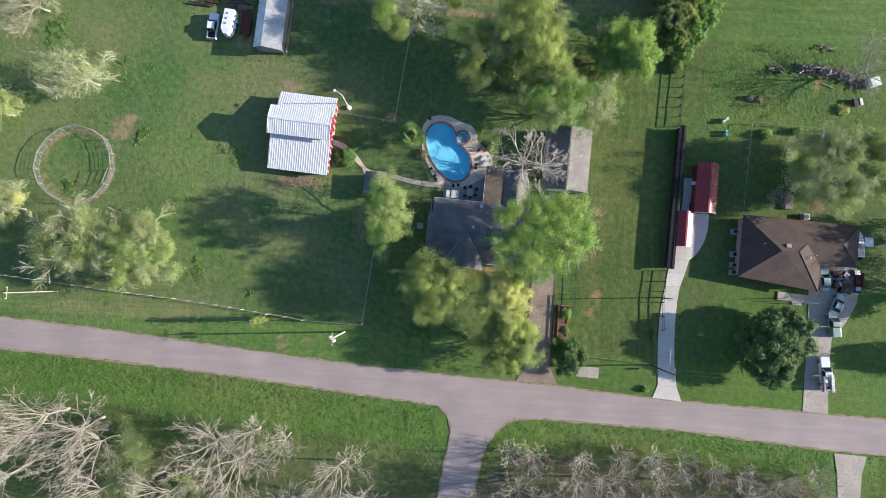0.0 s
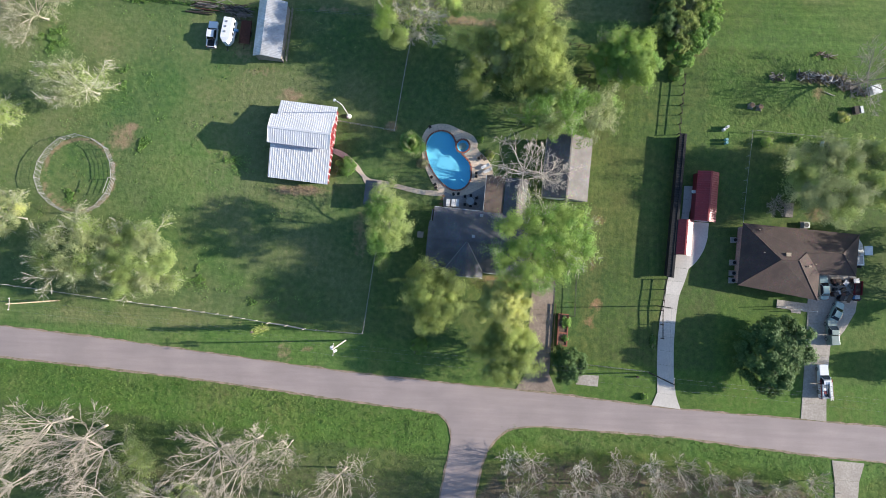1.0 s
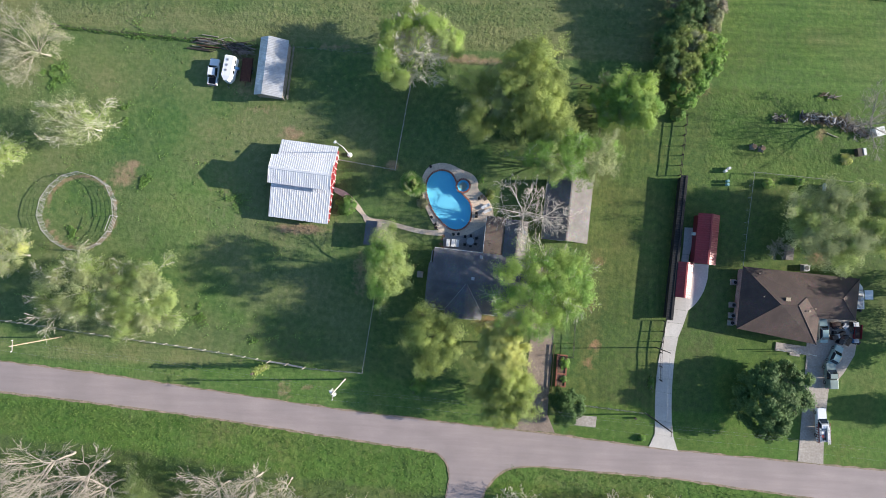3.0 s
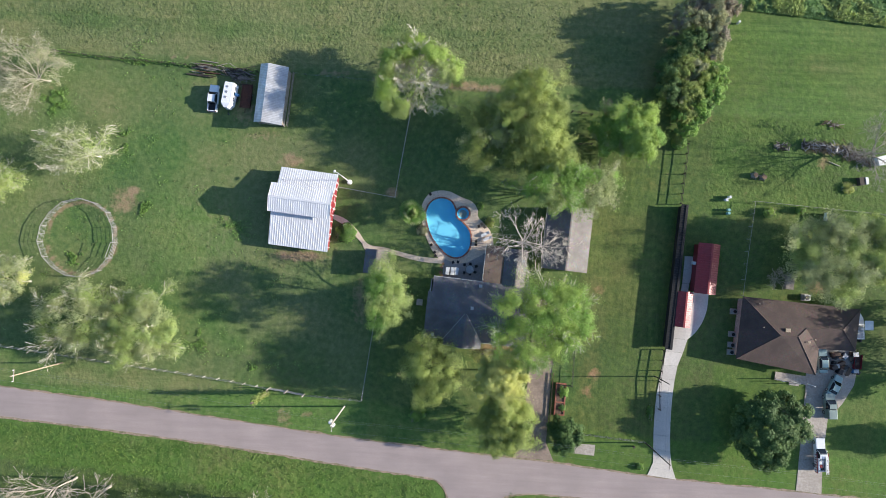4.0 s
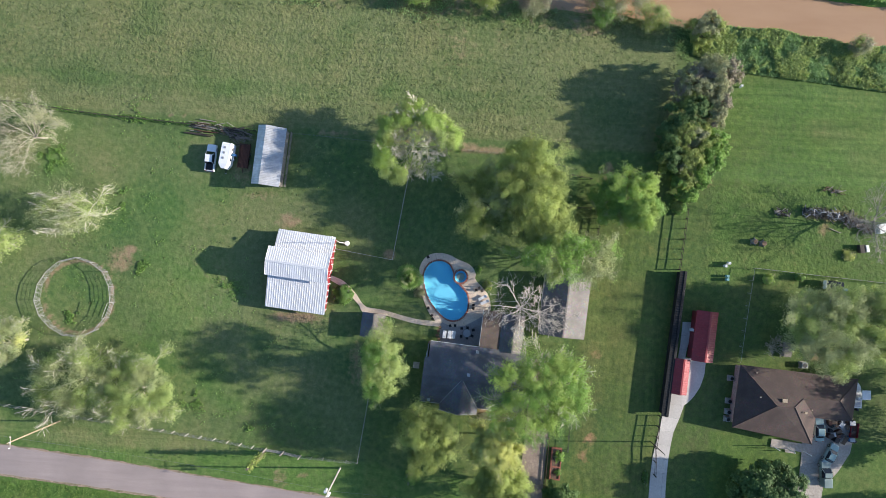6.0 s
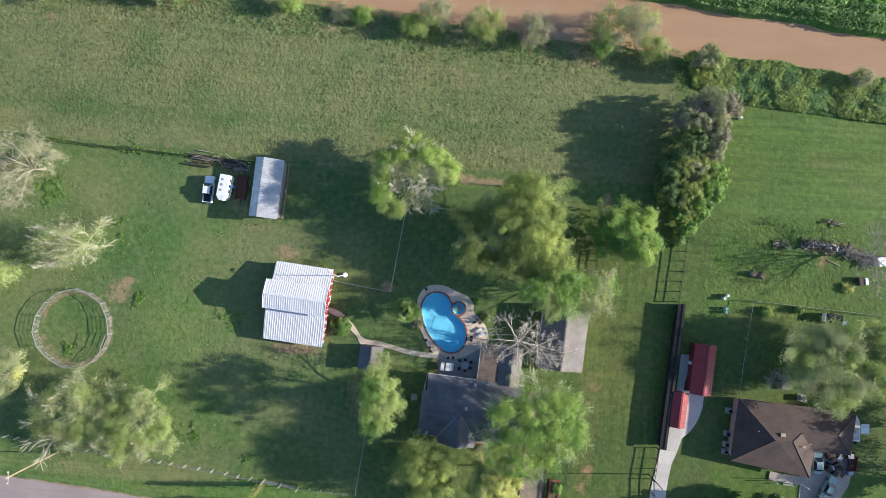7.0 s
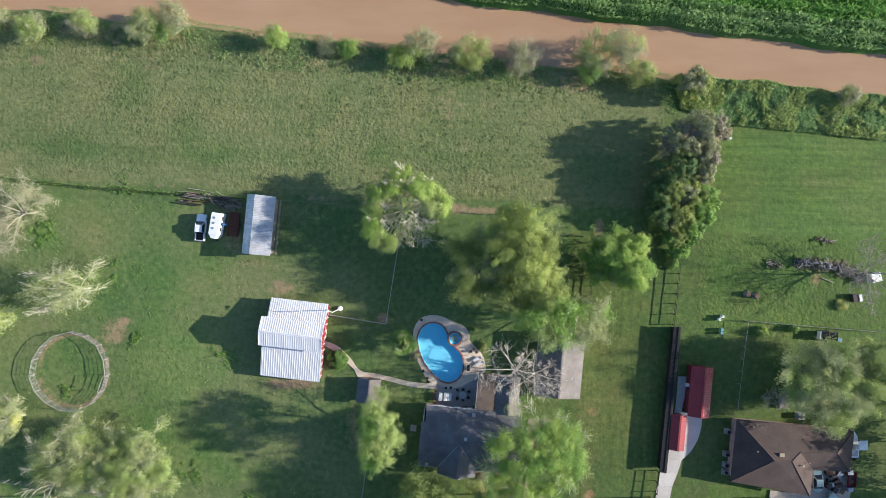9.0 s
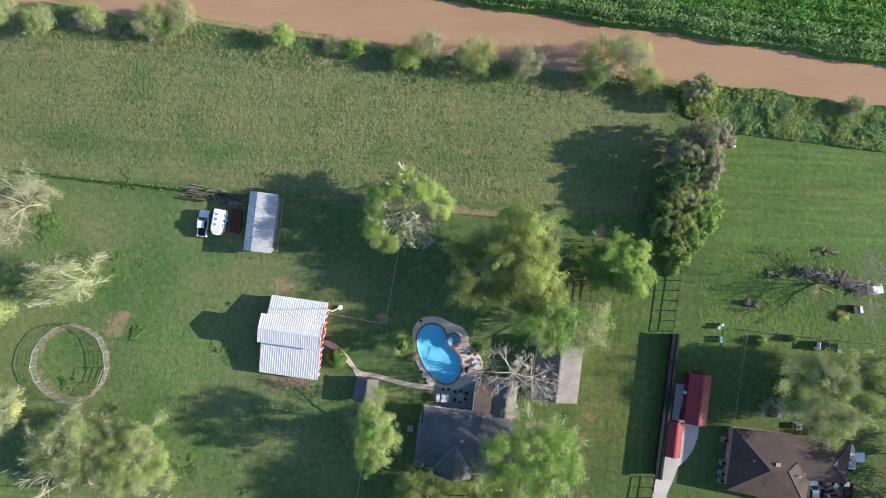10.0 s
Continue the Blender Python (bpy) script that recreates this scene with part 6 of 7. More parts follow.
def cable(name, a, b, sag, r, label):
    u = np.linspace(0, 1, 15)[:, None]
    P = np.array(a, float) * (1 - u) + np.array(b, float) * u
    P[:, 2] -= sag * 4 * (u * (1 - u))[:, 0]
    return tagged(part(name, bark_mesh(name, [(P, r, r, 1)], thin=r), M["wire"]), label, "power cable")


line = [(-140, -3.0, 11.6), (-78.2, -8.9, 11.6), (-18.5, -15.0, 11.6), (44.1, -19.3, 10.6), (106, -23.5, 11.4)]
for a, b in zip(line, line[1:]):
    for dy, dz in ((1.05, 0.15), (-1.05, 0.15), (0, -1.9)):
        cable("power_cable", (a[0], a[1] + dy, a[2] + dz), (b[0], b[1] + dy, b[2] + dz), 1.0, 0.008, "thin grey power cable between road poles")
cable("power_cable", (44.0, -19.3, 9.0), (45.5, -5.6, 6.3), 0.3, 0.014, "thin cable from road pole to short pole")


def yard_lamp():
    p = thing("yard_lamp", "white yard light pole with curved arm by the barn", "street lamp", (-20.0, 31.9, 0), 150)
    part("shaft", tube((0, 0, -0.05), (0, 0, 6.8), 0.1, 0.07), M["white_paint"], p)
    part("base", tube((0, 0, -0.05), (0, 0, 0.45), 0.55, 0.42, 16), M["white_paint"], p, "round white tub at the foot")
    bm = bmesh.new()
    P = [(0, 0, 6.7), (0.5, 0, 7.1), (1.1, 0, 7.15), (1.6, 0, 7.0)]
    for a, b in zip(P, P[1:]):
        tube(a, b, 0.06, sides=6, bm=bm)
    part("arm", bm, M["white_paint"], p)
    part("lamp_head", loft([(-0.28, 0.1, 0.08, 6.82, 7.02), (0.0, 0.24, 0.2, 6.78, 7.08), (0.3, 0.16, 0.1, 6.84, 7.02)]), M["white_paint"], p, at=pose(1.8, 0, 0))
    return p


yard_lamp()

# ---- fences ----
fence("pasture_fence", [(-130, -2.5), (-89.0, -6.0), (-77.2, -7.2), (-65.6, -8.4), (-53.8, -9.5), (-42.2, -10.8), (-34.4, -11.9)], 1.5, 2.6, "wire pasture fence on pale leaning posts along the road", 0.065, (0.4, 0.8, 1.15, 1.42), 0.016, M["bark_white"], M["pipe"])
fence("pasture_fence", [(-27.0, -12.9), (-15.0, -13.4), (-13.3, 1.7), (-12.6, 5.0)], 1.4, 2.4, "wire yard fence on thin metal posts", 0.045, (0.5, 0.95, 1.35), 0.016, M["pipe"], M["pipe"], mesh_wire=True)


def tube_gate(x, y, turn, w):
    g = thing("pipe_gate", "galvanised tubular farm gate, closed", "gate", (x, y, 0), turn)
    for z in (0.25, 0.5, 0.75, 1.0, 1.25):
        part("bar", tube((0, 0, z), (w, 0, z), 0.035, sides=6), M["pipe"], g)
    for k in (0, 0.33, 0.67, 1):
        part("upright", tube((w * k, 0, 0.2), (w * k, 0, 1.3), 0.035, sides=6), M["pipe"], g)
    for k in (-0.12, w + 0.12):
        part("gate_post", tube((k, 0, -0.1), (k, 0, 2.1), 0.11, sides=8), M["bark_pale"], g, "pale thick gate post")
    return g


tube_gate(-34.2, -11.9, -6, 3.5)
tube_gate(-30.6, -12.3, -9, 3.5)
fence("yard_fence", [(-22.0, 30.6), (-10.2, 29.0), (-8.3, 43.5), (-7.0, 51.5)], 1.25, 2.4, "grey wire fence round the yard by the pool", 0.05, (0.6, 1.2), 0.03, M["pipe"], M["pipe"], mesh_wire=True)
fence("north_fence", [(-140, 61.5), (-92.9, 57.8), (-74.8, 56.2), (-56, 55.2), (-40.5, 54.4)], 1.2, 2.8, "old dark wire fence along the north pasture", 0.075, (0.45, 0.8, 1.1), 0.026, M["wood_dark"], M["wood_dark"])
fence("north_fence", [(-33.0, 54.3), (-9, 53.2), (14, 52.4), (27.0, 50.0)], 1.2, 2.8, "old wire fence behind the shed and trees", 0.05, (0.5, 1.1), 0.012, M["wood_dark"], M["wire"])
B = dict(post_r=0.08, rail_r=0.06, post_mat=M["wood_dark"], rail_mat=M["wood_dark"], square=True)
fence("board_fence", [(46.3, -12.2), (46.2, -6.5), (46.8, 0.0)], 1.5, 2.4, "dark stained two-rail board fence", rails=(0.75, 1.35), **B)
fence("board_fence", [(49.2, 30.4), (50.0, 38.9), (50.3, 43.0)], 1.5, 2.4, "dark stained two-rail board fence by the field", rails=(0.75, 1.35), **B)
fence("corral_fence", [(31.6, 31.5), (32.3, 40.1)], 1.5, 2.4, "dark board corral fence under trees", rails=(0.5, 1.0, 1.5), **B)
fence("corral_fence", [(25.6, 41.9), (30.4, 42.1)], 1.5, 2.4, "dark board cross fence under trees", rails=(0.75, 1.4), **B)
fence("corral_fence", [(26.0, 48.7), (30.2, 48.2)], 1.5, 2.1, "dark board back fence under trees", rails=(0.8, 1.5), **B)
fence("drive_fence", [(28.2, -8.3), (28.4, 0.0), (28.8, 5.0)], 1.4, 2.6, "dark pipe fence along the driveway lawn", 0.05, (0.7, 1.35), 0.04, M["black_metal"], M["black_metal"])
fence("drive_fence", [(24.9, -8.0), (28.2, -8.3)], 1.4, 1.6, "short dark pipe fence by the brick planter", 0.05, (0.7, 1.35), 0.04, M["black_metal"], M["black_metal"])
fence("front_fence", [(28.5, -17.8), (43.6, -19.0)], 1.2, 2.6, "thin grey wire fence along the front lawn", 0.04, (0.5, 1.15), 0.016, M["pipe"], M["pipe"], mesh_wire=True)
fence("chain_fence", [(62.4, 12.0), (63.0, 18.5), (64.4, 31.6), (77.4, 30.8), (92.0, 30.0)], 1.3, 2.8, "grey chain-link fence round the back lawn", 0.04, (1.28,), 0.034, M["pipe"], M["pipe"], mesh_wire=True)
fence("drive_kerb_fence", [(24.0, -16.8), (24.4, -6.0)], 0.6, 2.0, "low dark timber edging of the driveway", 0.07, (0.15, 0.45), 0.09, M["wood_brown"], M["wood_brown"], square=True)


def round_pen():
    p = thing("round_pen", "round horse pen of grey pipe panels", "pen", (-76.1, 17.4, 0), -12)
    n = 15
    P = [(k * 7.9 * math.cos(2 * math.pi * (i + .3) / n), k * 8.1 * math.sin(2 * math.pi * (i + .3) / n)) for i, k in enumerate((1, 0.99, 1.02, 1.0, 1.03, 1.01, 0.98, 1.0, 1.03, 1.0, 0.97, 1.0, 1.03, 1.02, 1.0))]
    for i in range(n):
        a, b = Vector((*P[i], 0)), Vector((*P[(i + 1) % n], 0))
        if i == 14:
            continue
        d = (b - a).normalized() * 0.04
        up = Vector((0, 0, 1))
        pan = part("panel", tube(a + d + up * 1.6, b - d + up * 1.6, 0.05, sides=6), M["pipe"], p)
        for z in (0.2, 0.48, 0.76, 1.04, 1.32):
            part("bar", tube(a + d + up * z, b - d + up * z, 0.02, sides=5), M["pipe"], pan)
        for q in (a + d, b - d, (a + b) / 2):
            part("upright", tube(q, q + up * 1.58, 0.03, sides=5), M["pipe"], pan)
    a, b = Vector((*P[14], 0)), Vector((*P[0], 0))
    for q in (a, b):
        bm = tube(q, q + Vector((0, 0, 2.3)), 0.05, sides=6)
        part("gate_upright", bm, M["pipe"], p)
    part("gate_head", tube(a + Vector((0, 0, 2.3)), b + Vector((0, 0, 2.3)), 0.05, sides=6), M["pipe"], p)
    m = (a + b) / 2
    for z in (0.3, 0.7, 1.1, 1.5):
        part("gate_bar", tube(a + Vector((0, 0, z)), b + Vector((0, 0, z)), 0.04, sides=5), M["pipe"], p)
    return p


round_pen()


# ---- woodpile and brush pile ----
def log_heap(name, label, x0, y0, x1, y1, n, r0, r1, l0, l1, mats, seed, height=0.7, aligned=25, width=1.2):
    rng = np.random.default_rng(seed)
    h = thing(name, label, "wood pile", (0, 0, 0))
    ang = math.degrees(math.atan2(y1 - y0, x1 - x0))
    for i in range(n):
        u = rng.uniform(0, 1)
        c = Vector((x0 + (x1 - x0) * u, y0 + (y1 - y0) * u + rng.normal(0, width * 0.5), 0))
        z = abs(rng.normal(0, height * 0.5)) + r1
        a = radians(ang + rng.normal(0, aligned))
        L = rng.uniform(l0, l1)
        d = Vector((math.cos(a), math.sin(a), rng.normal(0, 0.06))) * L / 2
        r = rng.uniform(r0, r1)
        part("log", tube(c - d + Vector((0, 0, z)), c + d + Vector((0, 0, z)), r, r * rng.uniform(0.6, 1), 7), M[mats[i % len(mats)]], h)
    return h


log_heap("timber_pile", "long pile of grey weathered timber and planks", -53.6, 54.9, -50.0, 54.6, 26, 0.05, 0.11, 2.6, 4.4, ("wood_grey", "wood_grey", "rust"), 3, 0.5, 3, 0.9)
log_heap("timber_pile", "heap of grey poles and branches beside the shed", -48.0, 54.3, -42.4, 52.9, 80, 0.04, 0.09, 1.6, 3.6, ("wood_grey", "wood_dark", "wood_grey"), 4, 0.7, 22, 1.6)
log_heap("timber_pile", "single dark fallen log in the grass", -53.0, 53.0, -51.6, 52.9, 2, 0.14, 0.2, 5.0, 6.0, ("wood_dark",), 6, 0.05, 2, 0.3)
log_heap("brush_pile", "long dark burnt brush pile of logs and branches", 74.4, 44.1, 83.8, 43.0, 210, 0.03, 0.1, 0.5, 1.5, ("wood_dark", "wood_grey", "wood_dark", "grey_metal"), 5, 0.6, 70, 1.1)
log_heap("brush_pile", "brown brush pile of cut limbs and rubble", 83.0, 43.0, 88.8, 41.2, 170, 0.03, 0.1, 0.5, 1.6, ("wood_brown", "wood_grey", "wood_grey", "bark_grey"), 7, 0.6, 80, 1.7)
log_heap("brush_pile", "small dark heap of charred branches", 69.0, 43.3, 71.6, 43.3, 26, 0.05, 0.12, 0.6, 1.5, ("wood_dark", "wood_grey"), 8, 0.4, 80, 0.8)
log_heap("brush_pile", "thin row of cut branches at the field edge", 78.6, 48.8, 82.6, 48.4, 22, 0.04, 0.09, 0.8, 2.2, ("wood_grey", "wood_brown"), 9, 0.25, 30, 0.5)
log_heap("brush_pile", "short plank lying on the lawn", 80.5, 40.6, 81.6, 40.2, 2, 0.06, 0.08, 1.6, 2.2, ("bark_pale",), 10, 0.02, 4, 0.1)


# ---- smaller things ----
def barrel(x, y, mat, label, r=0.3, h=0.85):
    b = thing("barrel", label, "barrel", (x, y, 0))
    bm = bmesh.new()
    prof = [(r * 0.92, 0), (r, 0.06), (r, h * 0.33), (r * 1.05, h * 0.36), (r, h * 0.39), (r, h * 0.63), (r * 1.05, h * 0.66), (r, h * 0.69), (r, h - 0.05), (r * 0.94, h)]
    seg = 16
    R = [[bm.verts.new((q * math.cos(2 * math.pi * i / seg), q * math.sin(2 * math.pi * i / seg), z)) for i in range(seg)] for q, z in prof]
    for a, c in zip(R, R[1:]):
        for i in range(seg):
            bm.faces.new((a[i], a[(i + 1) % seg], c[(i + 1) % seg], c[i]))
    bm.faces.new(R[-1])
    bm.faces.new(R[0][::-1])
    part("drum", bm, M[mat], b)
    part("bung", tube((r * 0.5, 0, h), (r * 0.5, 0, h + 0.03), 0.06), M["black_metal"], b)
    return b


for x, y, m, l in ((58.8, 31.7, "white_paint", "white plastic barrel on the grass"), (59.5, 32.3, "white_paint", "white plastic barrel on the grass"), (59.3, 29.6, "teal_plastic", "pale teal plastic barrel on the grass"),
                   (59.3, 28.9, "teal_plastic", "pale teal plastic barrel on the grass")):
    barrel(x, y, m, l)


def burn_barrel(x, y):
    b = thing("stump", "round grey tree stump on the lawn", "stump", (x, y, 0))
    part("stump_wood", tube((0, 0, -0.05), (0, 0, 0.75), 0.62, 0.52, 14), M["wood_grey"], b)
    part("stump_face", tube((0, 0, 0.75), (0, 0, 0.77), 0.5, 0.48, 14), M["wood_brown"], b)
    for k in range(5):
        a = k * 1.3
        part("root", tube((0.4 * math.cos(a), 0.4 * math.sin(a), 0.2), (0.9 * math.cos(a), 0.9 * math.sin(a), -0.05), 0.16, 0.06, 6), M["wood_grey"], b)


burn_barrel(64.6, 37.1)
burn_barrel(66.4, 36.8)


def ac_unit(x, y, turn=0, s=0.9):
    u = thing("air_conditioner", "grey outdoor air conditioner unit by the wall", "air conditioner", (x, y, 0), turn)
    part("casing", box(s, s, 0.8, (0, 0, 0.05), 0.04), M["grey_metal"], u)
    part("pad", box(s + 0.3, s + 0.3, 0.08, (0, 0, -0.02)), M["old_concrete"], u)
    part("fan_grille", tube((0, 0, 0.85), (0, 0, 0.9), s * 0.4, s * 0.38, 16), M["black_metal"], u)
    return u


for x, y in ((61.1, 8.6), (60.9, 3.9), (60.8, 1.7), (60.7, 0.2)):
    ac_unit(x, y)
ac_unit(75.8, 12.2, 0, 1.2)


def storage_shelf(x, y, n, seed):
    """Bins and boxes stacked along a wall."""
    rng = random.Random(seed)
    for i in range(n):
        mat = rng.choice(("grey_metal", "black_metal", "black_metal", "blue_plastic", "rust", "wood_brown", "rust"))
        names = {"grey_metal": "grey metal", "white_paint": "white painted", "black_metal": "black metal", "blue_plastic": "blue plastic", "rust": "rusty steel", "wood_brown": "brown wooden"}
        b = thing("crate", f"{names[mat]} storage crate standing in the concrete yard", "crate", (x + rng.uniform(-3.2, 3.2), y + rng.uniform(-2.4, 1.6), 0.05), rng.uniform(0, 90))
        sx, sy, sz = rng.uniform(0.5, 1.1), rng.uniform(0.4, 0.9), rng.uniform(0.4, 1.1)
        part("crate_body", box(sx, sy, sz, bevel=0.03), M[mat], b)
        part("lid", box(sx + 0.06, sy + 0.06, 0.06, (0, 0, sz), 0.02), M[rng.choice(("grey_metal", "wood_brown", "black_metal", "rust"))], b)


storage_shelf(83.2, -0.4, 26, 4)


def yard_table(x, y, turn):
    t = thing("work_table", "cluttered wooden work table in the yard", "table", (x, y, 0.05), turn)
    part("tabletop", box(1.8, 0.8, 0.06, (0, 0, 0.75)), M["wood_brown"], t)
    for a in (-0.8, 0.8):
        for b in (-0.33, 0.33):
            part("leg", box(0.07, 0.07, 0.75, (a, b, 0)), M["wood_brown"], t)


yard_table(82.0, 0.9, 5)
yard_table(84.6, -2.6, 60)


def utility_cart(x, y, turn, label):
    v = thing("utility_trailer", label, "trailer", (x, y, 0.03), turn)
    part("floor_plate", box(1.5, 2.9, 0.06, (0, 0, 0.5)), M["rust"], v)
    for s in (-1, 1):
        part("side_board", box(0.05, 2.9, 0.45, (s * 0.75, 0, 0.5)), M["red_paint"], v)
    part("end_board", box(1.5, 0.05, 0.45, (0, -1.45, 0.5)), M["red_paint"], v)
    part("drawbar", tube((0, 1.4, 0.5), (0, 2.5, 0.45), 0.05, sides=6), M["rust"], v)
    wheels(v, (0.0,), 0.98, 0.3, 0.2)


utility_cart(86.4, -0.4, -4, "small red utility trailer beside the house")


def covered_cart(x, y, turn):
    """A dark tarpaulin-covered cart with a pale headboard, its length along y."""
    v = thing("covered_trailer", "dark tarpaulin-covered trailer with white headboard under a tree", "trailer", (x, y, 0), turn)
    part("bed", box(1.8, 3.8, 0.12, (0, 0, 0.5), 0.02), M["black_metal"], v)
    part("tarpaulin", loft([(1.9, 0.88, 0.8, 0.62, 0.9), (1.5, 0.9, 0.84, 0.62, 1.15), (0.1, 0.9, 0.84, 0.62, 1.2), (-0.1, 0.9, 0.84, 0.62, 1.05), (-1.9, 0.88, 0.8, 0.62, 0.95)]), M["car_glass"], v, "dark blue-grey tarpaulin")
    part("headboard", box(1.7, 0.12, 0.9, (0, 2.0, 0.5), 0.03), M["white_paint"], v, "white headboard")
    part("drawbar", tube((0, 1.9, 0.5), (0, 2.9, 0.45), 0.05, sides=6), M["rust"], v)
    wheels(v, (-0.2,), 1.06, 0.32, 0.2)


covered_cart(81.0, 28.9, 86)


def white_boat(x, y, turn):
    b = thing("boat", "small white boat with console parked by the house", "boat", (x, y, 0.0), turn)
    part("hull", loft([(3.0, 0.1, 0.1, 0.7, 1.15), (2.0, 0.7, 0.75, 0.5, 1.15), (0.5, 0.95, 1.0, 0.45, 1.1), (-2.4, 0.95, 1.0, 0.45, 1.1)]), M["white_paint"], b)
    part("cockpit", box(1.4, 2.6, 0.05, (0, -0.8, 1.09)), M["grey_metal"], b, "grey open cockpit floor")
    part("console", box(0.7, 0.5, 0.7, (0, -0.2, 1.1), 0.05), M["white_paint"], b)
    part("canopy", box(1.7, 1.9, 0.06, (0.85, 0.6, 2.3), 0.02), M["white_paint"], b)
    for sx in (0.1, 1.6):
        for sy in (-0.2, 1.4):
            part("canopy_post", tube((sx * 0.6, sy, 1.05), (sx, sy, 2.3), 0.03, sides=6), M["grey_metal"], b)
    part("outboard", box(0.4, 0.5, 0.9, (0, -2.65, 0.5), 0.08), M["black_metal"], b)
    part("cradle", box(1.2, 3.6, 0.5, (0, -0.3, 0)), M["grey_metal"], b)


white_boat(86.4, 6.6, 2)


def lounger(x, y, turn):
    l = thing("sun_lounger", "white cushioned sun lounger on the pool deck", "sun lounger", (x, y, 0.045), turn, "loungers by the pool")
    part("frame", box(0.62, 1.3, 0.06, (0, -0.3, 0.3)), M["white_paint"], l)
    part("mattress", box(0.56, 1.25, 0.08, (0, -0.3, 0.36), 0.03), M["white_paint"], l, "white cushion")
    part("backrest", box(0.6, 0.75, 0.07, (0, 0.62, 0.36), tilt=(28, 0)), M["white_paint"], l)
    for a in (-0.26, 0.26):
        for b in (-0.85, 0.55):
            part("leg", box(0.05, 0.05, 0.32, (a, b, 0)), M["white_paint"], l)
    return l


lounger(9.0, 22.2, -62)
lounger(9.5, 21.3, -62)


def chair(x, y, turn, mat="black_metal", label="black metal patio chair"):
    c = thing("patio_chair", label, "chair", (x, y, 0.05), turn, "patio chairs")
    part("seat", box(0.5, 0.5, 0.05, (0, 0, 0.42), 0.015), M[mat], c)
    part("backrest", box(0.5, 0.05, 0.5, (0, 0.24, 0.45), 0.015, tilt=(-10, 0)), M[mat], c)
    for a in (-0.21, 0.21):
        for b in (-0.21, 0.21):
            part("leg", tube((a, b, 0), (a, b, 0.42), 0.02, sides=5), M[mat], c)
        part("armrest", box(0.05, 0.45, 0.03, (a * 1.15, 0, 0.64)), M[mat], c)
    return c


for i, (x, y, t) in enumerate(((5.0, 14.0, 180), (6.2, 13.8, 180), (7.2, 14.2, 250), (5.0, 15.6, 0), (6.2, 15.8, 0), (7.4, 15.4, -70), (2.6, 16.0, 20), (3.6, 16.1, -10))):
    chair(x, y, t)
for x, y, t in ((8.2, 24.2, 30), (8.8, 23.6, 40), (7.6, 23.7, 10), (7.2, 20.6, 90), (7.2, 19.9, 90), (-2.2, 19.4, -50), (-1.4, 17.9, -50), (-1.2, 17.2, -45), (-2.8, 30.0, 30)):
    chair(x, y, t, "wood_dark", "dark patio chair on the pool deck")


def patio_table(x, y):
    t = thing("patio_table", "glass-topped grey oval patio table", "table", (x, y, 0.05), -4)
    part("tabletop", tube((0, 0, 0.72), (0, 0, 0.75), 0.85, 0.85, 24), M["grey_metal"], t)
    part("rim", tube((0, 0, 0.70), (0, 0, 0.73), 0.89, 0.89, 24), M["black_metal"], t)
    for k in range(4):
        a = math.pi / 4 + k * math.pi / 2
        part("leg", tube((0.6 * math.cos(a), 0.6 * math.sin(a), 0), (0.6 * math.cos(a), 0.6 * math.sin(a), 0.72), 0.03, sides=6), M["black_metal"], t)


patio_table(6.1, 14.7)


def grill(x, y, turn):
    g = thing("cooler_chest", "white lidded chest on the patio", "chest", (x, y, 0.05), turn, "white chests by the wall")
    part("chest_body", box(0.72, 1.5, 0.75, bevel=0.05), M["white_paint"], g)
    part("lid", box(0.76, 1.54, 0.12, (0, 0, 0.76), 0.04), M["white_paint"], g)
    part("handle", box(0.04, 0.4, 0.04, (0.4, 0, 0.8)), M["grey_metal"], g)


for x in (1.5, 2.55, 3.4):
    grill(x, 14.2, -4)
for x, y in ((0.2, 14.9), (0.5, 15.6), (0.0, 13.9), (0.4, 13.2)):
    chair(x, y, 200, "wood_brown", "brown wooden chair stacked by the wall")


def planter():
    b = thing("brick_planter", "low red brick planter wall by the driveway", "planter", (26.0, -11.2, 0), -2)
    for sx, sy, px, py in ((0.26, 6.6, -0.95, 0), (0.26, 6.6, 0.95, 0), (1.64, 0.26, 0, 3.17), (1.64, 0.26, 0, -3.17)):
        part("wall", box(sx, sy, 0.5, (px, py, 0)), M["brick"], b)
    part("soil", box(1.64, 6.08, 0.36), M["mulch"], b, "brown mulch bed")
    part("divider", box(1.64, 0.26, 0.5, (0, -0.6, 0.01)), M["brick"], b)


planter()
sheet_from_outline("kerb_apron", [(29.0, -22.2), (33.5, -22.5), (33.7, -20.3), (29.3, -20.2)], 0.05, 0.15, M["old_concrete"], "cracked concrete pad near the road", category="pavement")


def flat_box(name, label, cat, x, y, sx, sy, sz, mat, turn=-4):
    b = thing(name, label, cat, (x, y, 0), turn)
    part("box_body", box(sx, sy, sz, bevel=0.03), M[mat], b)
    part("lid", box(sx + 0.08, sy + 0.08, 0.06, (0, 0, sz), 0.02), M[mat], b)


flat_box("well_cover", "grey concrete well cover on the shaded lawn", "well cover", -4.0, 7.4, 1.2, 1.2, 0.3, "old_concrete")
flat_box("salt_trough", "dark wooden feed trough on the shaded lawn", "trough", 86.5, 36.8, 1.0, 1.6, 0.8, "wood_dark", 10)
flat_box("white_chest", "small white chest on the lawn", "chest", 87.4, 36.9, 0.5, 1.4, 0.9, "white_paint", 10)
flat_box("storage_tub", "small blue plastic tub beside a covered trailer", "tub", 83.5, 28.1, 0.9, 0.6, 0.5, "blue_plastic", 0)
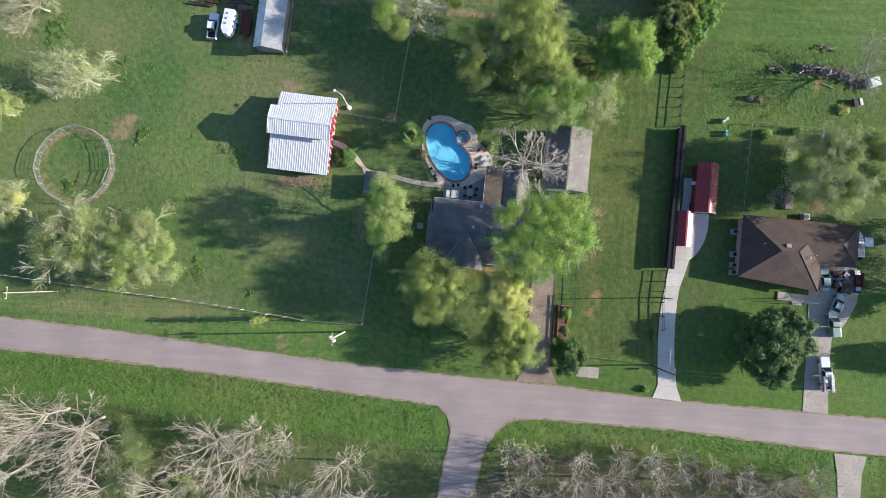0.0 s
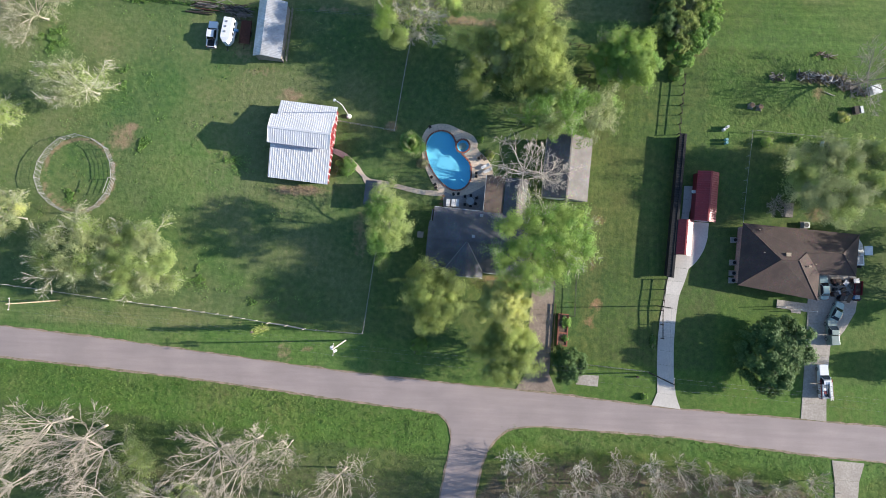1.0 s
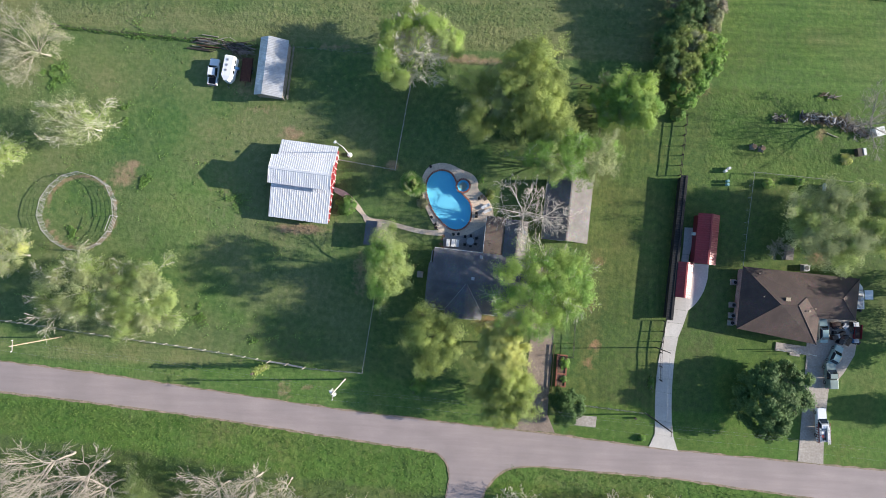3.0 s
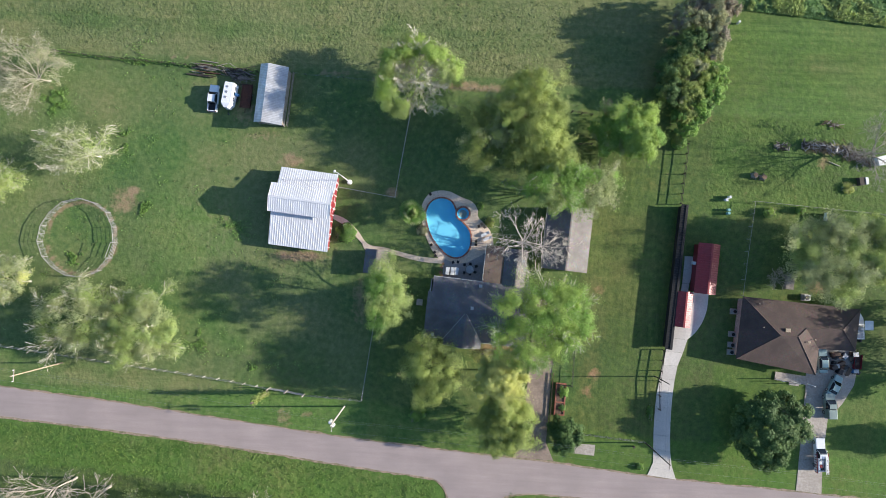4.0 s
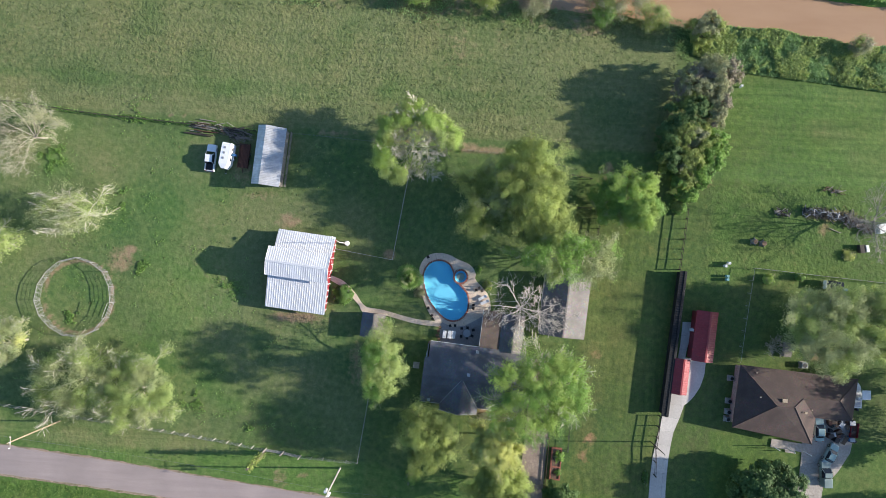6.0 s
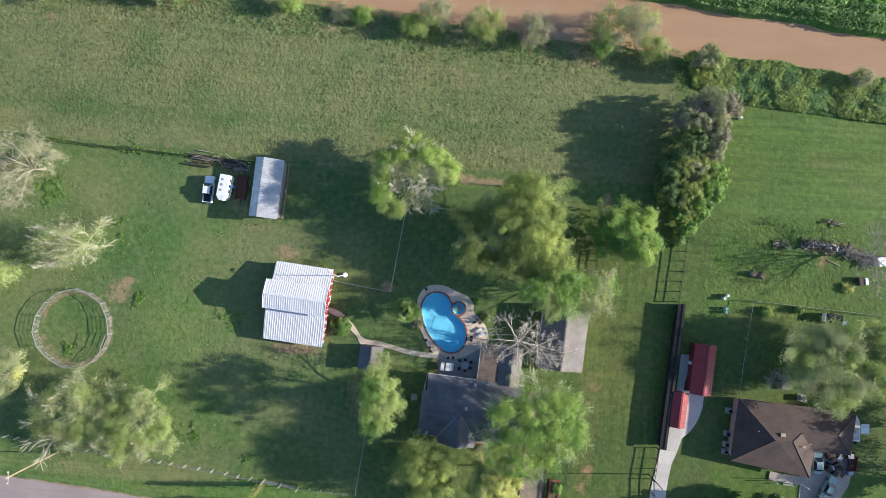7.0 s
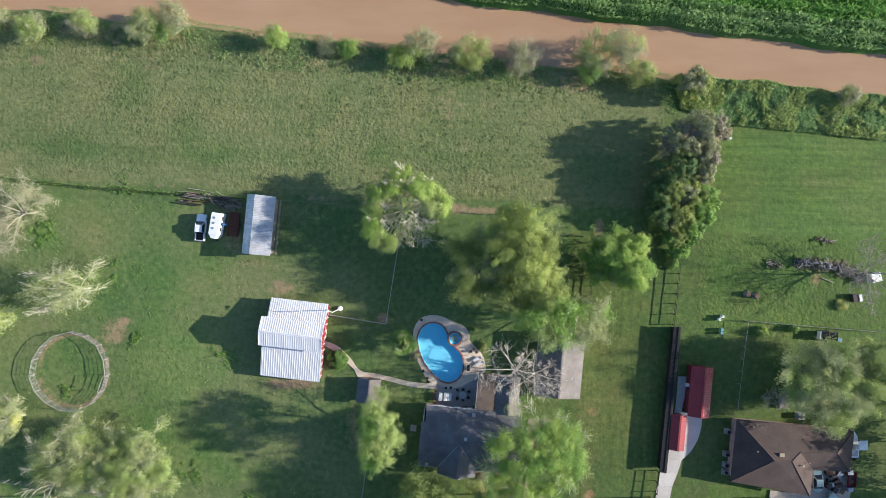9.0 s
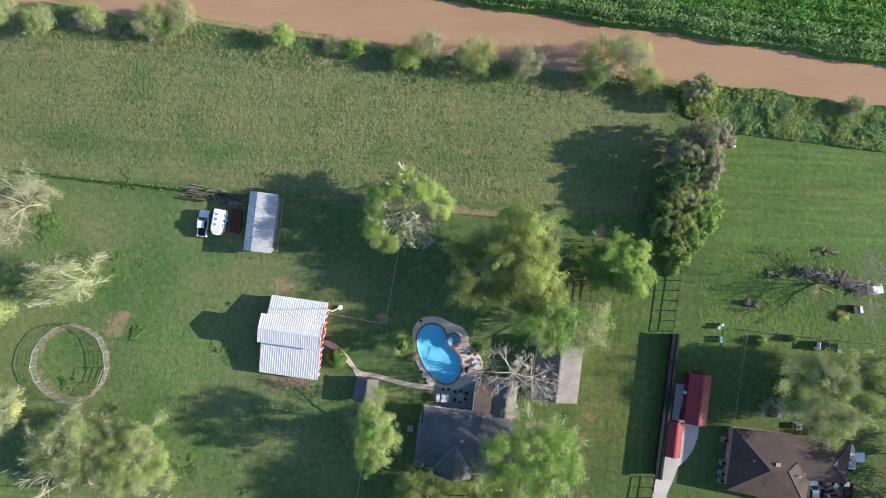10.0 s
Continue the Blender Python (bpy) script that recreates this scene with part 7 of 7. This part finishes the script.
flat_box("water_tank", "white tank at the brush pile", "tank", 90.2, 41.2, 1.9, 1.8, 1.3, "white_paint", 15)
flat_box("marker_box", "small white marker post at the field edge", "post", 60.2, 69.2, 0.35, 0.35, 0.9, "white_paint", 0)
flat_box("garden_bench", "weathered grey plank bench on the lawn", "bench", 72.4, 15.2, 1.5, 2.9, 0.55, "wood_grey", -4)
flat_box("meter_box", "small dark box beside the drive entrance", "box", 41.5, -20.2, 0.35, 0.3, 0.6, "wood_dark", 20)


def porch():
    p = thing("porch", "concrete front porch with step", "porch", (73.6, -4.6, 0), -6)
    part("slab", box(7.0, 1.7, 0.16), M["old_concrete"], p)
    part("step", box(2.0, 0.6, 0.09, (0.6, -1.1, 0)), M["old_concrete"], p)
    for x in (-3.2, 0, 3.2):
        part("porch_post", box(0.14, 0.14, 2.3, (x, -0.6, 0.16)), M["white_paint"], p)


porch()


# ---- bushes, banks, crops ----
def cloud(rng, n, rx, ry, rz, hollow=0.45, lumpy=1.0):
    """Points in a lumpy dome."""
    d = rng.normal(0, 1, (n, 3))
    d /= np.linalg.norm(d, axis=1)[:, None]
    d[:, 2] = np.abs(d[:, 2])
    lump = 0.8 + 0.12 * (1 - lumpy) + lumpy * (0.16 * np.sin(d[:, 0] * 5.1 + 1) * np.cos(d[:, 1] * 4.3) + 0.14 * np.sin(d[:, 2] * 7 + d[:, 0] * 6) + 0.08 * np.sin(d[:, 1] * 13 + d[:, 2] * 9))
    r = (hollow + (1 - hollow) * rng.uniform(0, 1, n) ** 0.6) * lump
    return d * r[:, None] * np.array((rx, ry, rz))


def bush(x, y, r, h, label, leaf, n, size, seed, ry=None, name="bush", twigs="bark_grey", hollow=0.45, leaf2=None, lift=0.1, lumpy=1.0):
    rng = np.random.default_rng(seed)
    b = thing(name, label, "tree" if h > 4.5 else "bush", (x, y, -0.05), rng.uniform(0, 360) if not ry else 0)
    part("trunk", bark_mesh("trunk", fitted(grow(rng, 7, (0, 4, 4), 0.12, 0.55), h * 0.92, r * 0.85, (ry or r) * 0.85), 9, 0.012), M[twigs], b)
    if h > 3.5:
        P, face = puffs(rng, int(n * 2.2), h, r, ry or r, 0.0, 220 if r > 4.5 else 90)
        P[:, 2] = np.maximum(P[:, 2], 0.1)
    else:
        P = cloud(rng, int(n * 2.2), r, ry or r, h, hollow, lumpy)
        P[:, 2] = P[:, 2] * (1 - lift) + h * lift
        face = outward(P, (0, 0, h * 0.2))
    kinds = [(leaf, np.ones(len(P), bool))]
    if leaf2:
        far = noise_split(P, seed)
        kinds = [(leaf2, far), (leaf, ~far)]
    for kind, k in kinds:
        part("crown", quick("crown", leaf_tris(rng, P[k], size * 0.78, face[k], 1.4), 3), M[kind], b)
    return b


bush(66.9, -13.6, 7.9, 8.4, "dense dark evergreen magnolia on the front lawn", "leaf_dark", 20000, 0.4, 41, name="tree", twigs="bark_dark", hollow=0.8, lumpy=0.3)
bush(26.9, -17.8, 3.9, 5.0, "dense round dark green shrub by the driveway", "leaf_dark", 9000, 0.28, 42, twigs="bark_dark", hollow=0.85, lumpy=0.12)
bush(-3.4, -15.5, 1.9, 2.2, "bright green bush on the front lawn", "leaf_green", 1500, 0.24, 43)
bush(-20.1, 21.2, 2.4, 1.6, "leafy green flower bed bush by the path", "leaf_weed", 2400, 0.26, 44)
bush(67.7, 29.4, 1.3, 1.8, "small bright green shrub by the fence", "leaf_lime", 900, 0.22, 45)
bush(74.2, 30.2, 1.0, 1.6, "small green shrub at the fence", "leaf_green", 500, 0.22, 46)
bush(84.2, 35.4, 1.6, 1.0, "low yellow-green shrub on the lawn", "leaf_yellow", 700, 0.2, 47, hollow=0.2)
bush(26.6, -9.6, 1.3, 1.5, "green shrub filling the brick planter", "leaf_green", 900, 0.22, 48, ry=1.6)
bush(26.5, -12.9, 0.9, 1.1, "small green shrub in the brick planter", "leaf_weed", 500, 0.2, 55)
bush(7.8, 28.0, 0.9, 0.9, "small green plant by the pool deck", "leaf_weed", 400, 0.2, 49)
bush(9.9, 24.7, 1.2, 1.1, "leafy green plants at the deck edge", "leaf_olive", 700, 0.2, 50)
bush(-4.2, 22.4, 1.4, 1.0, "reddish brown shrub bed beside the pool", "leaf_tan", 700, 0.2, 51)
bush(43.0, -24.2, 0.8, 0.9, "small dark green bush at the road edge", "leaf_green", 600, 0.2, 52)
bush(44.6, -13.0, 0.7, 1.0, "green bush by the board fence", "leaf_weed", 500, 0.2, 53, ry=1.8)
bush(12.4, -2.3, 4.5, 0.9, "low brown shrub border before the house", "leaf_tan", 900, 0.2, 54, ry=0.9)


def fan_palm(x, y, h, r):
    """A short palm with a ring of folded fan leaves."""
    rng = np.random.default_rng(60)
    p = thing("palm", "short fan palm with grey-green leaves by the pool", "palm tree", (x, y, 0))
    part("trunk", tube((0, 0, -0.1), (0, 0, h), 0.22, 0.17, 10), M["bark_dark"], p)
    for i in range(64):
        az, el = i * 2.4, rng.uniform(-0.3, 1.5)
        d = Vector((math.cos(az) * math.cos(el), math.sin(az) * math.cos(el), math.sin(el)))
        L = r * rng.uniform(0.2, 0.58)
        c = Vector((0, 0, h)) + d * L
        bm = tube((0, 0, h), c, 0.02, 0.012, 4)
        side = d.cross(Vector((0, 0, 1))).normalized()
        up = side.cross(d)
        for k in range(-5, 6):
            a = k * 0.26
            tip = c + (d * math.cos(a) + side * math.sin(a)) * r * 0.48 - Vector((0, 0, 0.12 * r * 0.48 * (1 + abs(a))))
            w = (side * math.cos(a) - d * math.sin(a)) * 0.12
            mid = c.lerp(tip, 0.5) + up * 0.03
            v = [bm.verts.new(q) for q in (c, mid + w, tip, mid - w)]
            bm.faces.new(v)
        part("leaf", bm, M["leaf_weed"] if i % 3 else M["leaf_grey"], p)
    return p


fan_palm(-6.2, 25.6, 3.0, 3.2)

# vine-covered snag by the gate
rng = np.random.default_rng(61)
s = thing("dead_tree", "bare snag wrapped in brown and yellow vines", "tree", (-34.9, -12.9, 0), 0)
part("trunk", tube((0, 0, -0.1), (-0.3, -0.1, 7.6), 0.42, 0.22, 10), M["bark_dark"], s)
P = np.stack([rng.normal(0, .35, 700), rng.normal(0, .35, 700), rng.uniform(0.2, 7.4, 700)], -1)
part("vines", quick("vines", leaf_quads(rng, P, 0.24), 4), M["leaf_olive"], s, "brown and yellow vines")

# ivy-hung hedge trees on the north-east boundary
# last pair: darker leaves paint the shade on the hedge's west side
H = (("leaf_olive", "leaf_tan"), ("leaf_weed", "leaf_olive"), ("leaf_tan", "leaf_brown"), ("leaf_green", "leaf_weed"), ("leaf_dark", "leaf_olive"))
for i, (x, y, r, h, k) in enumerate(((51.2, 79.4, 3.8, 6.0, 0), (52.8, 69.4, 5.0, 9.5, 2), (48.6, 67.4, 4.6, 8.5, 2), (53.2, 64.4, 3.4, 8.0, 2), (53.0, 61.6, 2.6, 7.5, 2), (48.0, 62.2, 4.0, 8.0, 4), (45.8, 57.4, 4.2, 7.5, 4), (50.0, 57.4, 3.4, 7.0, 0),
                                     (53.2, 57.2, 3.0, 5.5, 3), (54.2, 53.8, 3.2, 4.4, 3), (44.9, 53.0, 3.4, 6.0, 4), (48.8, 52.6, 3.2, 6.0, 0), (51.8, 50.0, 3.0, 4.6, 3), (48.4, 48.4, 2.6, 4.6, 1), (49.8, 45.8, 2.2, 3.8, 3), (48.6, 43.2, 1.6, 2.6, 1))):
    bush(x, y, r, h, "overgrown boundary tree hung with creepers", H[k][0], int(1100 * r), 0.3, 70 + i, name="tree", leaf2=H[k][1], hollow=0.6, twigs="bark_dark", lumpy=0.45)

# bushes and small trees along the river bank
BANK = ((-86.0, 89.0, 3.4, 4.0, "leaf_pale", "leaf_tan"), (-75.0, 90.2, 2.8, 3.8, "leaf_tan", "leaf_pale"), (-61.8, 89.8, 3.8, 5.0, "leaf_pale", "leaf_grey"), (-55.6, 91.2, 3.4, 5.5, "leaf_tan", "leaf_pale"), (-58.8, 88.6, 1.8, 3.8, "leaf_weed", "leaf_lime"),
        (-34.5, 87.8, 2.3, 4.4, "leaf_lime", "leaf_green"), (-24.0, 86.8, 2.0, 1.6, "leaf_tan", "leaf_brown"), (-19.5, 86.4, 2.2, 2.4, "leaf_green", "leaf_lime"), (-8.6, 84.6, 2.8, 3.8, "leaf_green", "leaf_lime"), (-4.2, 86.6, 3.2, 6.0, "leaf_tan", "leaf_pale"),
        (6.0, 85.0, 3.9, 6.0, "leaf_olive", "leaf_pale"), (16.2, 84.4, 3.8, 5.0, "leaf_tan", "leaf_brown"), (31.6, 85.6, 4.2, 6.5, "leaf_pale", "leaf_tan"), (37.0, 86.2, 4.4, 7.5, "leaf_tan", "leaf_pale"), (30.6, 82.4, 2.6, 3.8, "leaf_green", "leaf_weed"),
        (41.0, 82.0, 3.2, 4.4, "leaf_pale", "leaf_olive"), (83.6, 78.4, 2.0, 3.8, "leaf_tan", "leaf_pale"), (-95, 91.0, 3.5, 5.0, "leaf_pale", "leaf_tan"))
for i, (x, y, r, h, a, b) in enumerate(BANK):
    t = tree(x, y, h, r, "spring bush on the muddy river bank", a, int(560 * r), 0.24, 100 + i, "bark_pale", limbs=11, kids=(0, 6, 6), fork=0.12, spread=0.5, leaf2=b, fill=0.45, base=0.1, clumps=60, jitter=0.36, name="bush")
    if h < 4.5:
        tagged(t, "", "bush")


def stuff_field(name, label, category, P, size, leaf, seed, long=1.8, flat=0.7):
    rng = np.random.default_rng(seed)
    ob = part(name, quick(name, leaf_quads(rng, P, size, flat, long), 4), M[leaf])
    return tagged(ob, label, category, "", "stuff")


def scatter(rng, n, x0, x1, y0, y1):
    return rng.uniform(x0, x1, n), rng.uniform(y0, y1, n)


rng = np.random.default_rng(200)
# tall crop north of the river
x, d = scatter(rng, 105000, -45, 112, 0, 19)
y = bank_north(x) + 1.0 + d
row = np.sin((y + 0.1 * x) * 2.6 + 0.5 * wobble(x, y, 0.3, 2.0))
z = rng.uniform(0.2, 1.8, len(x)) * np.clip(d / 1.2, 0.35, 1) + 0.16 * row + 0.4 * wobble(x, y, 0.45, 3)
k = rng.uniform(0, 1, len(x)) < 0.75 + 0.25 * row
x, y, z, d = x[k], y[k], z[k], d[k]
near = d < 5.5 + 1.2 * wobble(x, y, 0.3, 4.0)
P = np.stack([x, y, np.maximum(z, 0.15)], -1)
stuff_field("tall_crop", "dense tall green crop field beyond the river", "crop", P[~near], 0.27, "leaf_crop", 201, 2.4)
stuff_field("bank_reeds", "pale green reeds edging the far river bank", "reeds", P[near], 0.24, "leaf_reed", 205, 3.0, 0.5)
# rank weeds on the east bank
x, d = scatter(rng, 62000, 50, 115, 0, 1)
top, low = bank_south(x) - 0.3, np.interp(x, [50, 60, 93, 125], [75.5, 72.3, 69.6, 67.5])
y = low + (top - low) * d
z = np.clip(d * 9, 0.15, 1) * np.abs(0.5 + 0.4 * wobble(x, y, 0.55, 2.0)) * rng.uniform(0.1, 1.1, len(x)) + 0.1
stuff_field("bank_weeds", "rank green weeds and reeds on the river bank", "weeds", np.stack([x, y, z], -1), 0.2, "leaf_reed", 202, 3.0, 1.3)
k = wobble(x, y, 0.6, 5.0) + 0.6 * wobble(x, y, 2.0, 3.0) > 0.0
stuff_field("bank_reeds", "dry tan reeds among the bank weeds", "reeds", np.stack([x, y, z + 0.25], -1)[k][:26000], 0.17, "leaf_pale", 203, 3.4, 0.4)
# low weeds on the west bank edge
x, d = scatter(rng, 36000, -110, 50, 0, 1)
y = bank_south(x) - 0.3 - d ** 1.5 * 8.0
k = wobble(x, y, 0.35, 1.0) + 0.5 * wobble(x, y, 1.1, 4.0) > -0.1 + 0.9 * d
x, y = x[k], y[k]
stuff_field("bank_weeds", "low green weeds along the river bank", "weeds", np.stack([x, y, rng.uniform(0.03, 0.3, len(x))], -1), 0.14, "leaf_reed", 204)


def tufts(n, x0, x1, y0, y1, keep, high, size, leaf, seed, label, name="grass_tufts"):
    rng = np.random.default_rng(seed)
    x, y = scatter(rng, n, x0, x1, y0, y1)
    k = keep(x, y)
    x, y = x[k], y[k]
    P = np.stack([x, y, rng.uniform(0.0, high, len(x))], -1)
    return stuff_field(name, label, "grass", P, size, leaf, seed + 1)


def hummocks(n, per, x0, x1, y0, y1, keep, high, wide, leaf, seed, label):
    """Many small mounds of grass, each a handful of blades."""
    rng = np.random.default_rng(seed)
    x, y = scatter(rng, n, x0, x1, y0, y1)
    k = keep(x, y)
    x, y = x[k], y[k]
    size = rng.uniform(0.5, 1.25, len(x)) ** 1.5
    i = np.repeat(np.arange(len(x)), per)
    a, q = rng.uniform(0, 2 * math.pi, len(i)), rng.uniform(0, 1, len(i)) ** 0.6
    P = np.stack([x[i] + wide * size[i] * q * np.cos(a), y[i] + wide * size[i] * q * np.sin(a), high * size[i] * (1 - q * q) * rng.uniform(0.5, 1, len(i))], -1)
    return stuff_field("grass_hummocks", label, "grass", P, 0.13, leaf, seed + 1, 1.6, 2.5)


hummocks(3800, 7, -100, 50, 56, 90, lambda x, y: (y < bank_south(x) - 1) & (y > 57.5 - 0.04 * (x + 40)) & (0.8 * wobble(x, y, 0.12, 2.0) + 0.5 * wobble(x, y, 0.6, 1.0) + 0.5 * (x > -30) * (y < 72) > -0.35), 0.1, 0.24, "turf_blade", 210, "small grass hummocks over the rough north field")
hummocks(1500, 12, -100, 50, 78, 90, lambda x, y: (y < bank_south(x) - 0.8) & (y > bank_south(x) - 8.5 + 2.0 * wobble(x, y, 0.2, 3.0)), 0.16, 0.36, "turf_blade", 218, "larger weedy hummocks along the river bank")
hummocks(800, 8, -98, -18, -6, 55, lambda x, y: wobble(x, y, 0.2, 6.0) > 0.15, 0.08, 0.22, "turf_blade", 221, "scattered grass hummocks in the pasture")
tufts(70000, -100, 95, -47, -22, lambda x, y: (y < road_s(x) - 0.5) & ((x < 1) | (x > 14)) & (np.abs(x - 84.5) > 4) & (wobble(x, y, 2.6, 2.0) > -0.3), 0.05, 0.13, "verge_blade", 212, "thick green verge grass along the road")
tufts(40000, -96, -24, -8, 54, lambda x, y: 0.7 * wobble(x, y, 0.4, 2.0) + wobble(x, y, 1.6, 5.0) > 0.95, 0.08, 0.13, "leaf_weed", 214, "patches of broad-leaved weeds in the pasture", "pasture_weeds")
tufts(9000, 56, 95, 30, 72, lambda x, y: 0.5 * wobble(x, y, 0.7, 2.0) + wobble(x, y, 2.6, 4.0) > 0.5, 0.04, 0.08, "grass_blade", 216, "tufted lawn grass by the field")
tufts(16000, -99, -40, 53.0, 60.0, lambda x, y: np.abs(y - np.interp(x, [-140, -92.9, -74.8, -56, -40.5], [61.5, 57.8, 56.2, 55.2, 54.4])) < 0.45 + 0.3 * wobble(x, y, 0.6, 12.0), 0.35, 0.16, "leaf_weed", 224, "uncut weeds along the north fence", "fence_weeds")
for i, (x, y, r, n) in enumerate(((-84, 46.5, 3.5, 900), (-68.0, 38.5, 2.6, 420), (-63.5, 24.5, 2.0, 260), (-77.0, 13.4, 1.7, 420), (-49.5, -2.5, 3.0, 500), (-37.0, -8.6, 1.8, 260), (-65, 56.3, 4.0, 400), (-44.5, 20.0, 4.5, 420))):
    rng = np.random.default_rng(220 + i)
    px, py = x + rng.normal(0, r * 0.55, 4 * n), y + rng.normal(0, r * 0.5, 4 * n)
    k = wobble(px, py, 1.6, 3.0 + i) > 0.25
    px, py = px[k], py[k]
    stuff_field("weed_patch", "patch of bright broad-leaved weeds in the grass", "weeds", np.stack([px, py, rng.uniform(0.02, 0.22, len(px))], -1), 0.14, "leaf_weed", 230 + i)

# ---- bare woods south of the road ----
BARE = []
for k in range(4):
    BARE.append(tree(0, 0, 19.0, 8.0, "tall leafless pale grey tree south of the road", None, seed=240 + k, bark="bark_pale", limbs=8, kids=(0, 6, 5, 3), fork=0.4, spread=0.35, thin=0.022, stout=0.013, wob=0.11, ang=(0.35, 0.8), klen=(0.42, 0.68), group="bare trees south of the road"))
SPOTS = ((-73.7, -32.5, 0.95), (-66.5, -33.9, 1.1), (-63.2, -37.5, 0.9), (-62.5, -46.5, 0.9), (-80.5, -43.5, 1.0), (-34.6, -34.8, 0.7), (-41.2, -36.9, 0.8), (-36.2, -39.2, 0.85), (-28.4, -35.6, 0.6),
          (-17.2, -40.5, 0.8), (-50, -46, 0.9), (-27, -48, 0.8), (-75, -52, 1.0), (-88, -50, 1.0), (-13, -47, 0.7),
         (17.4, -43.2, 0.69), (28.6, -42.0, 0.69), (33.6, -41.2, 0.62), (22.6, -47.0, 0.75), (38.5, -46, 0.75), (48.8, -45.0, 0.62), (57, -46, 0.69), (66, -48, 0.75), (12.5, -47.5, 0.62), (75.5, -47, 0.62))
rng = random.Random(9)
for i, (x, y, s) in enumerate(SPOTS):
    src = BARE[i % 4]
    t = src if i < 4 else copy_thing(src, Matrix())
    t.scale = (s * rng.uniform(0.9, 1.15), s * rng.uniform(0.9, 1.15), s)
    t.matrix_basis = pose(x, y, -0.1, 0, 0, rng.uniform(0, 360)) @ Matrix.Diagonal((*t.scale, 1))
# grey brush on the right-hand wood's edge
for i, (x, y, r, h) in enumerate(((16.0, -37.2, 2.6, 3.0), (20.5, -37.6, 2.8, 3.4), (37.5, -37.0, 2.6, 3.2), (44.0, -37.8, 2.8, 3.0), (50.0, -38.0, 3.0, 3.4), (56.5, -39.4, 2.6, 2.8), (62.0, -40.6, 2.4, 2.6), (70.0, -41.5, 2.6, 3.0),
                                  (76.5, -39.8, 2.8, 3.4), (30.0, -38.6, 2.4, 3.0), (46, -42, 3, 3.5), (65, -44.5, 3, 3.5), (79, -45, 2.6, 3.4))):
    tree(x, y, h * 1.7, r * 1.15, "leafless grey thicket at the wood's edge", None, seed=270 + i, bark="bark_pale" if i % 3 else "bark_white", limbs=9, kids=(0, 6, 5), fork=0.12, spread=0.4, thin=0.018, wob=0.1, name="bush")
T(-58.0, -42.0, 8.0, 4.8, "thin pale olive understorey tree among bare trees", "leaf_pale", 5500, 0.2, 290, "bark_pale", 8.5, 9, (0, 6, 7), 0.2, 0.5, leaf2="leaf_pale", fill=0.3, jitter=0.6, base=0.2)
bush(-49.0, -47.0, 4.5, 5.0, "olive green understorey bush among bare trees", "leaf_pale", 2600, 0.2, 291, leaf2="leaf_grey", hollow=0.3)
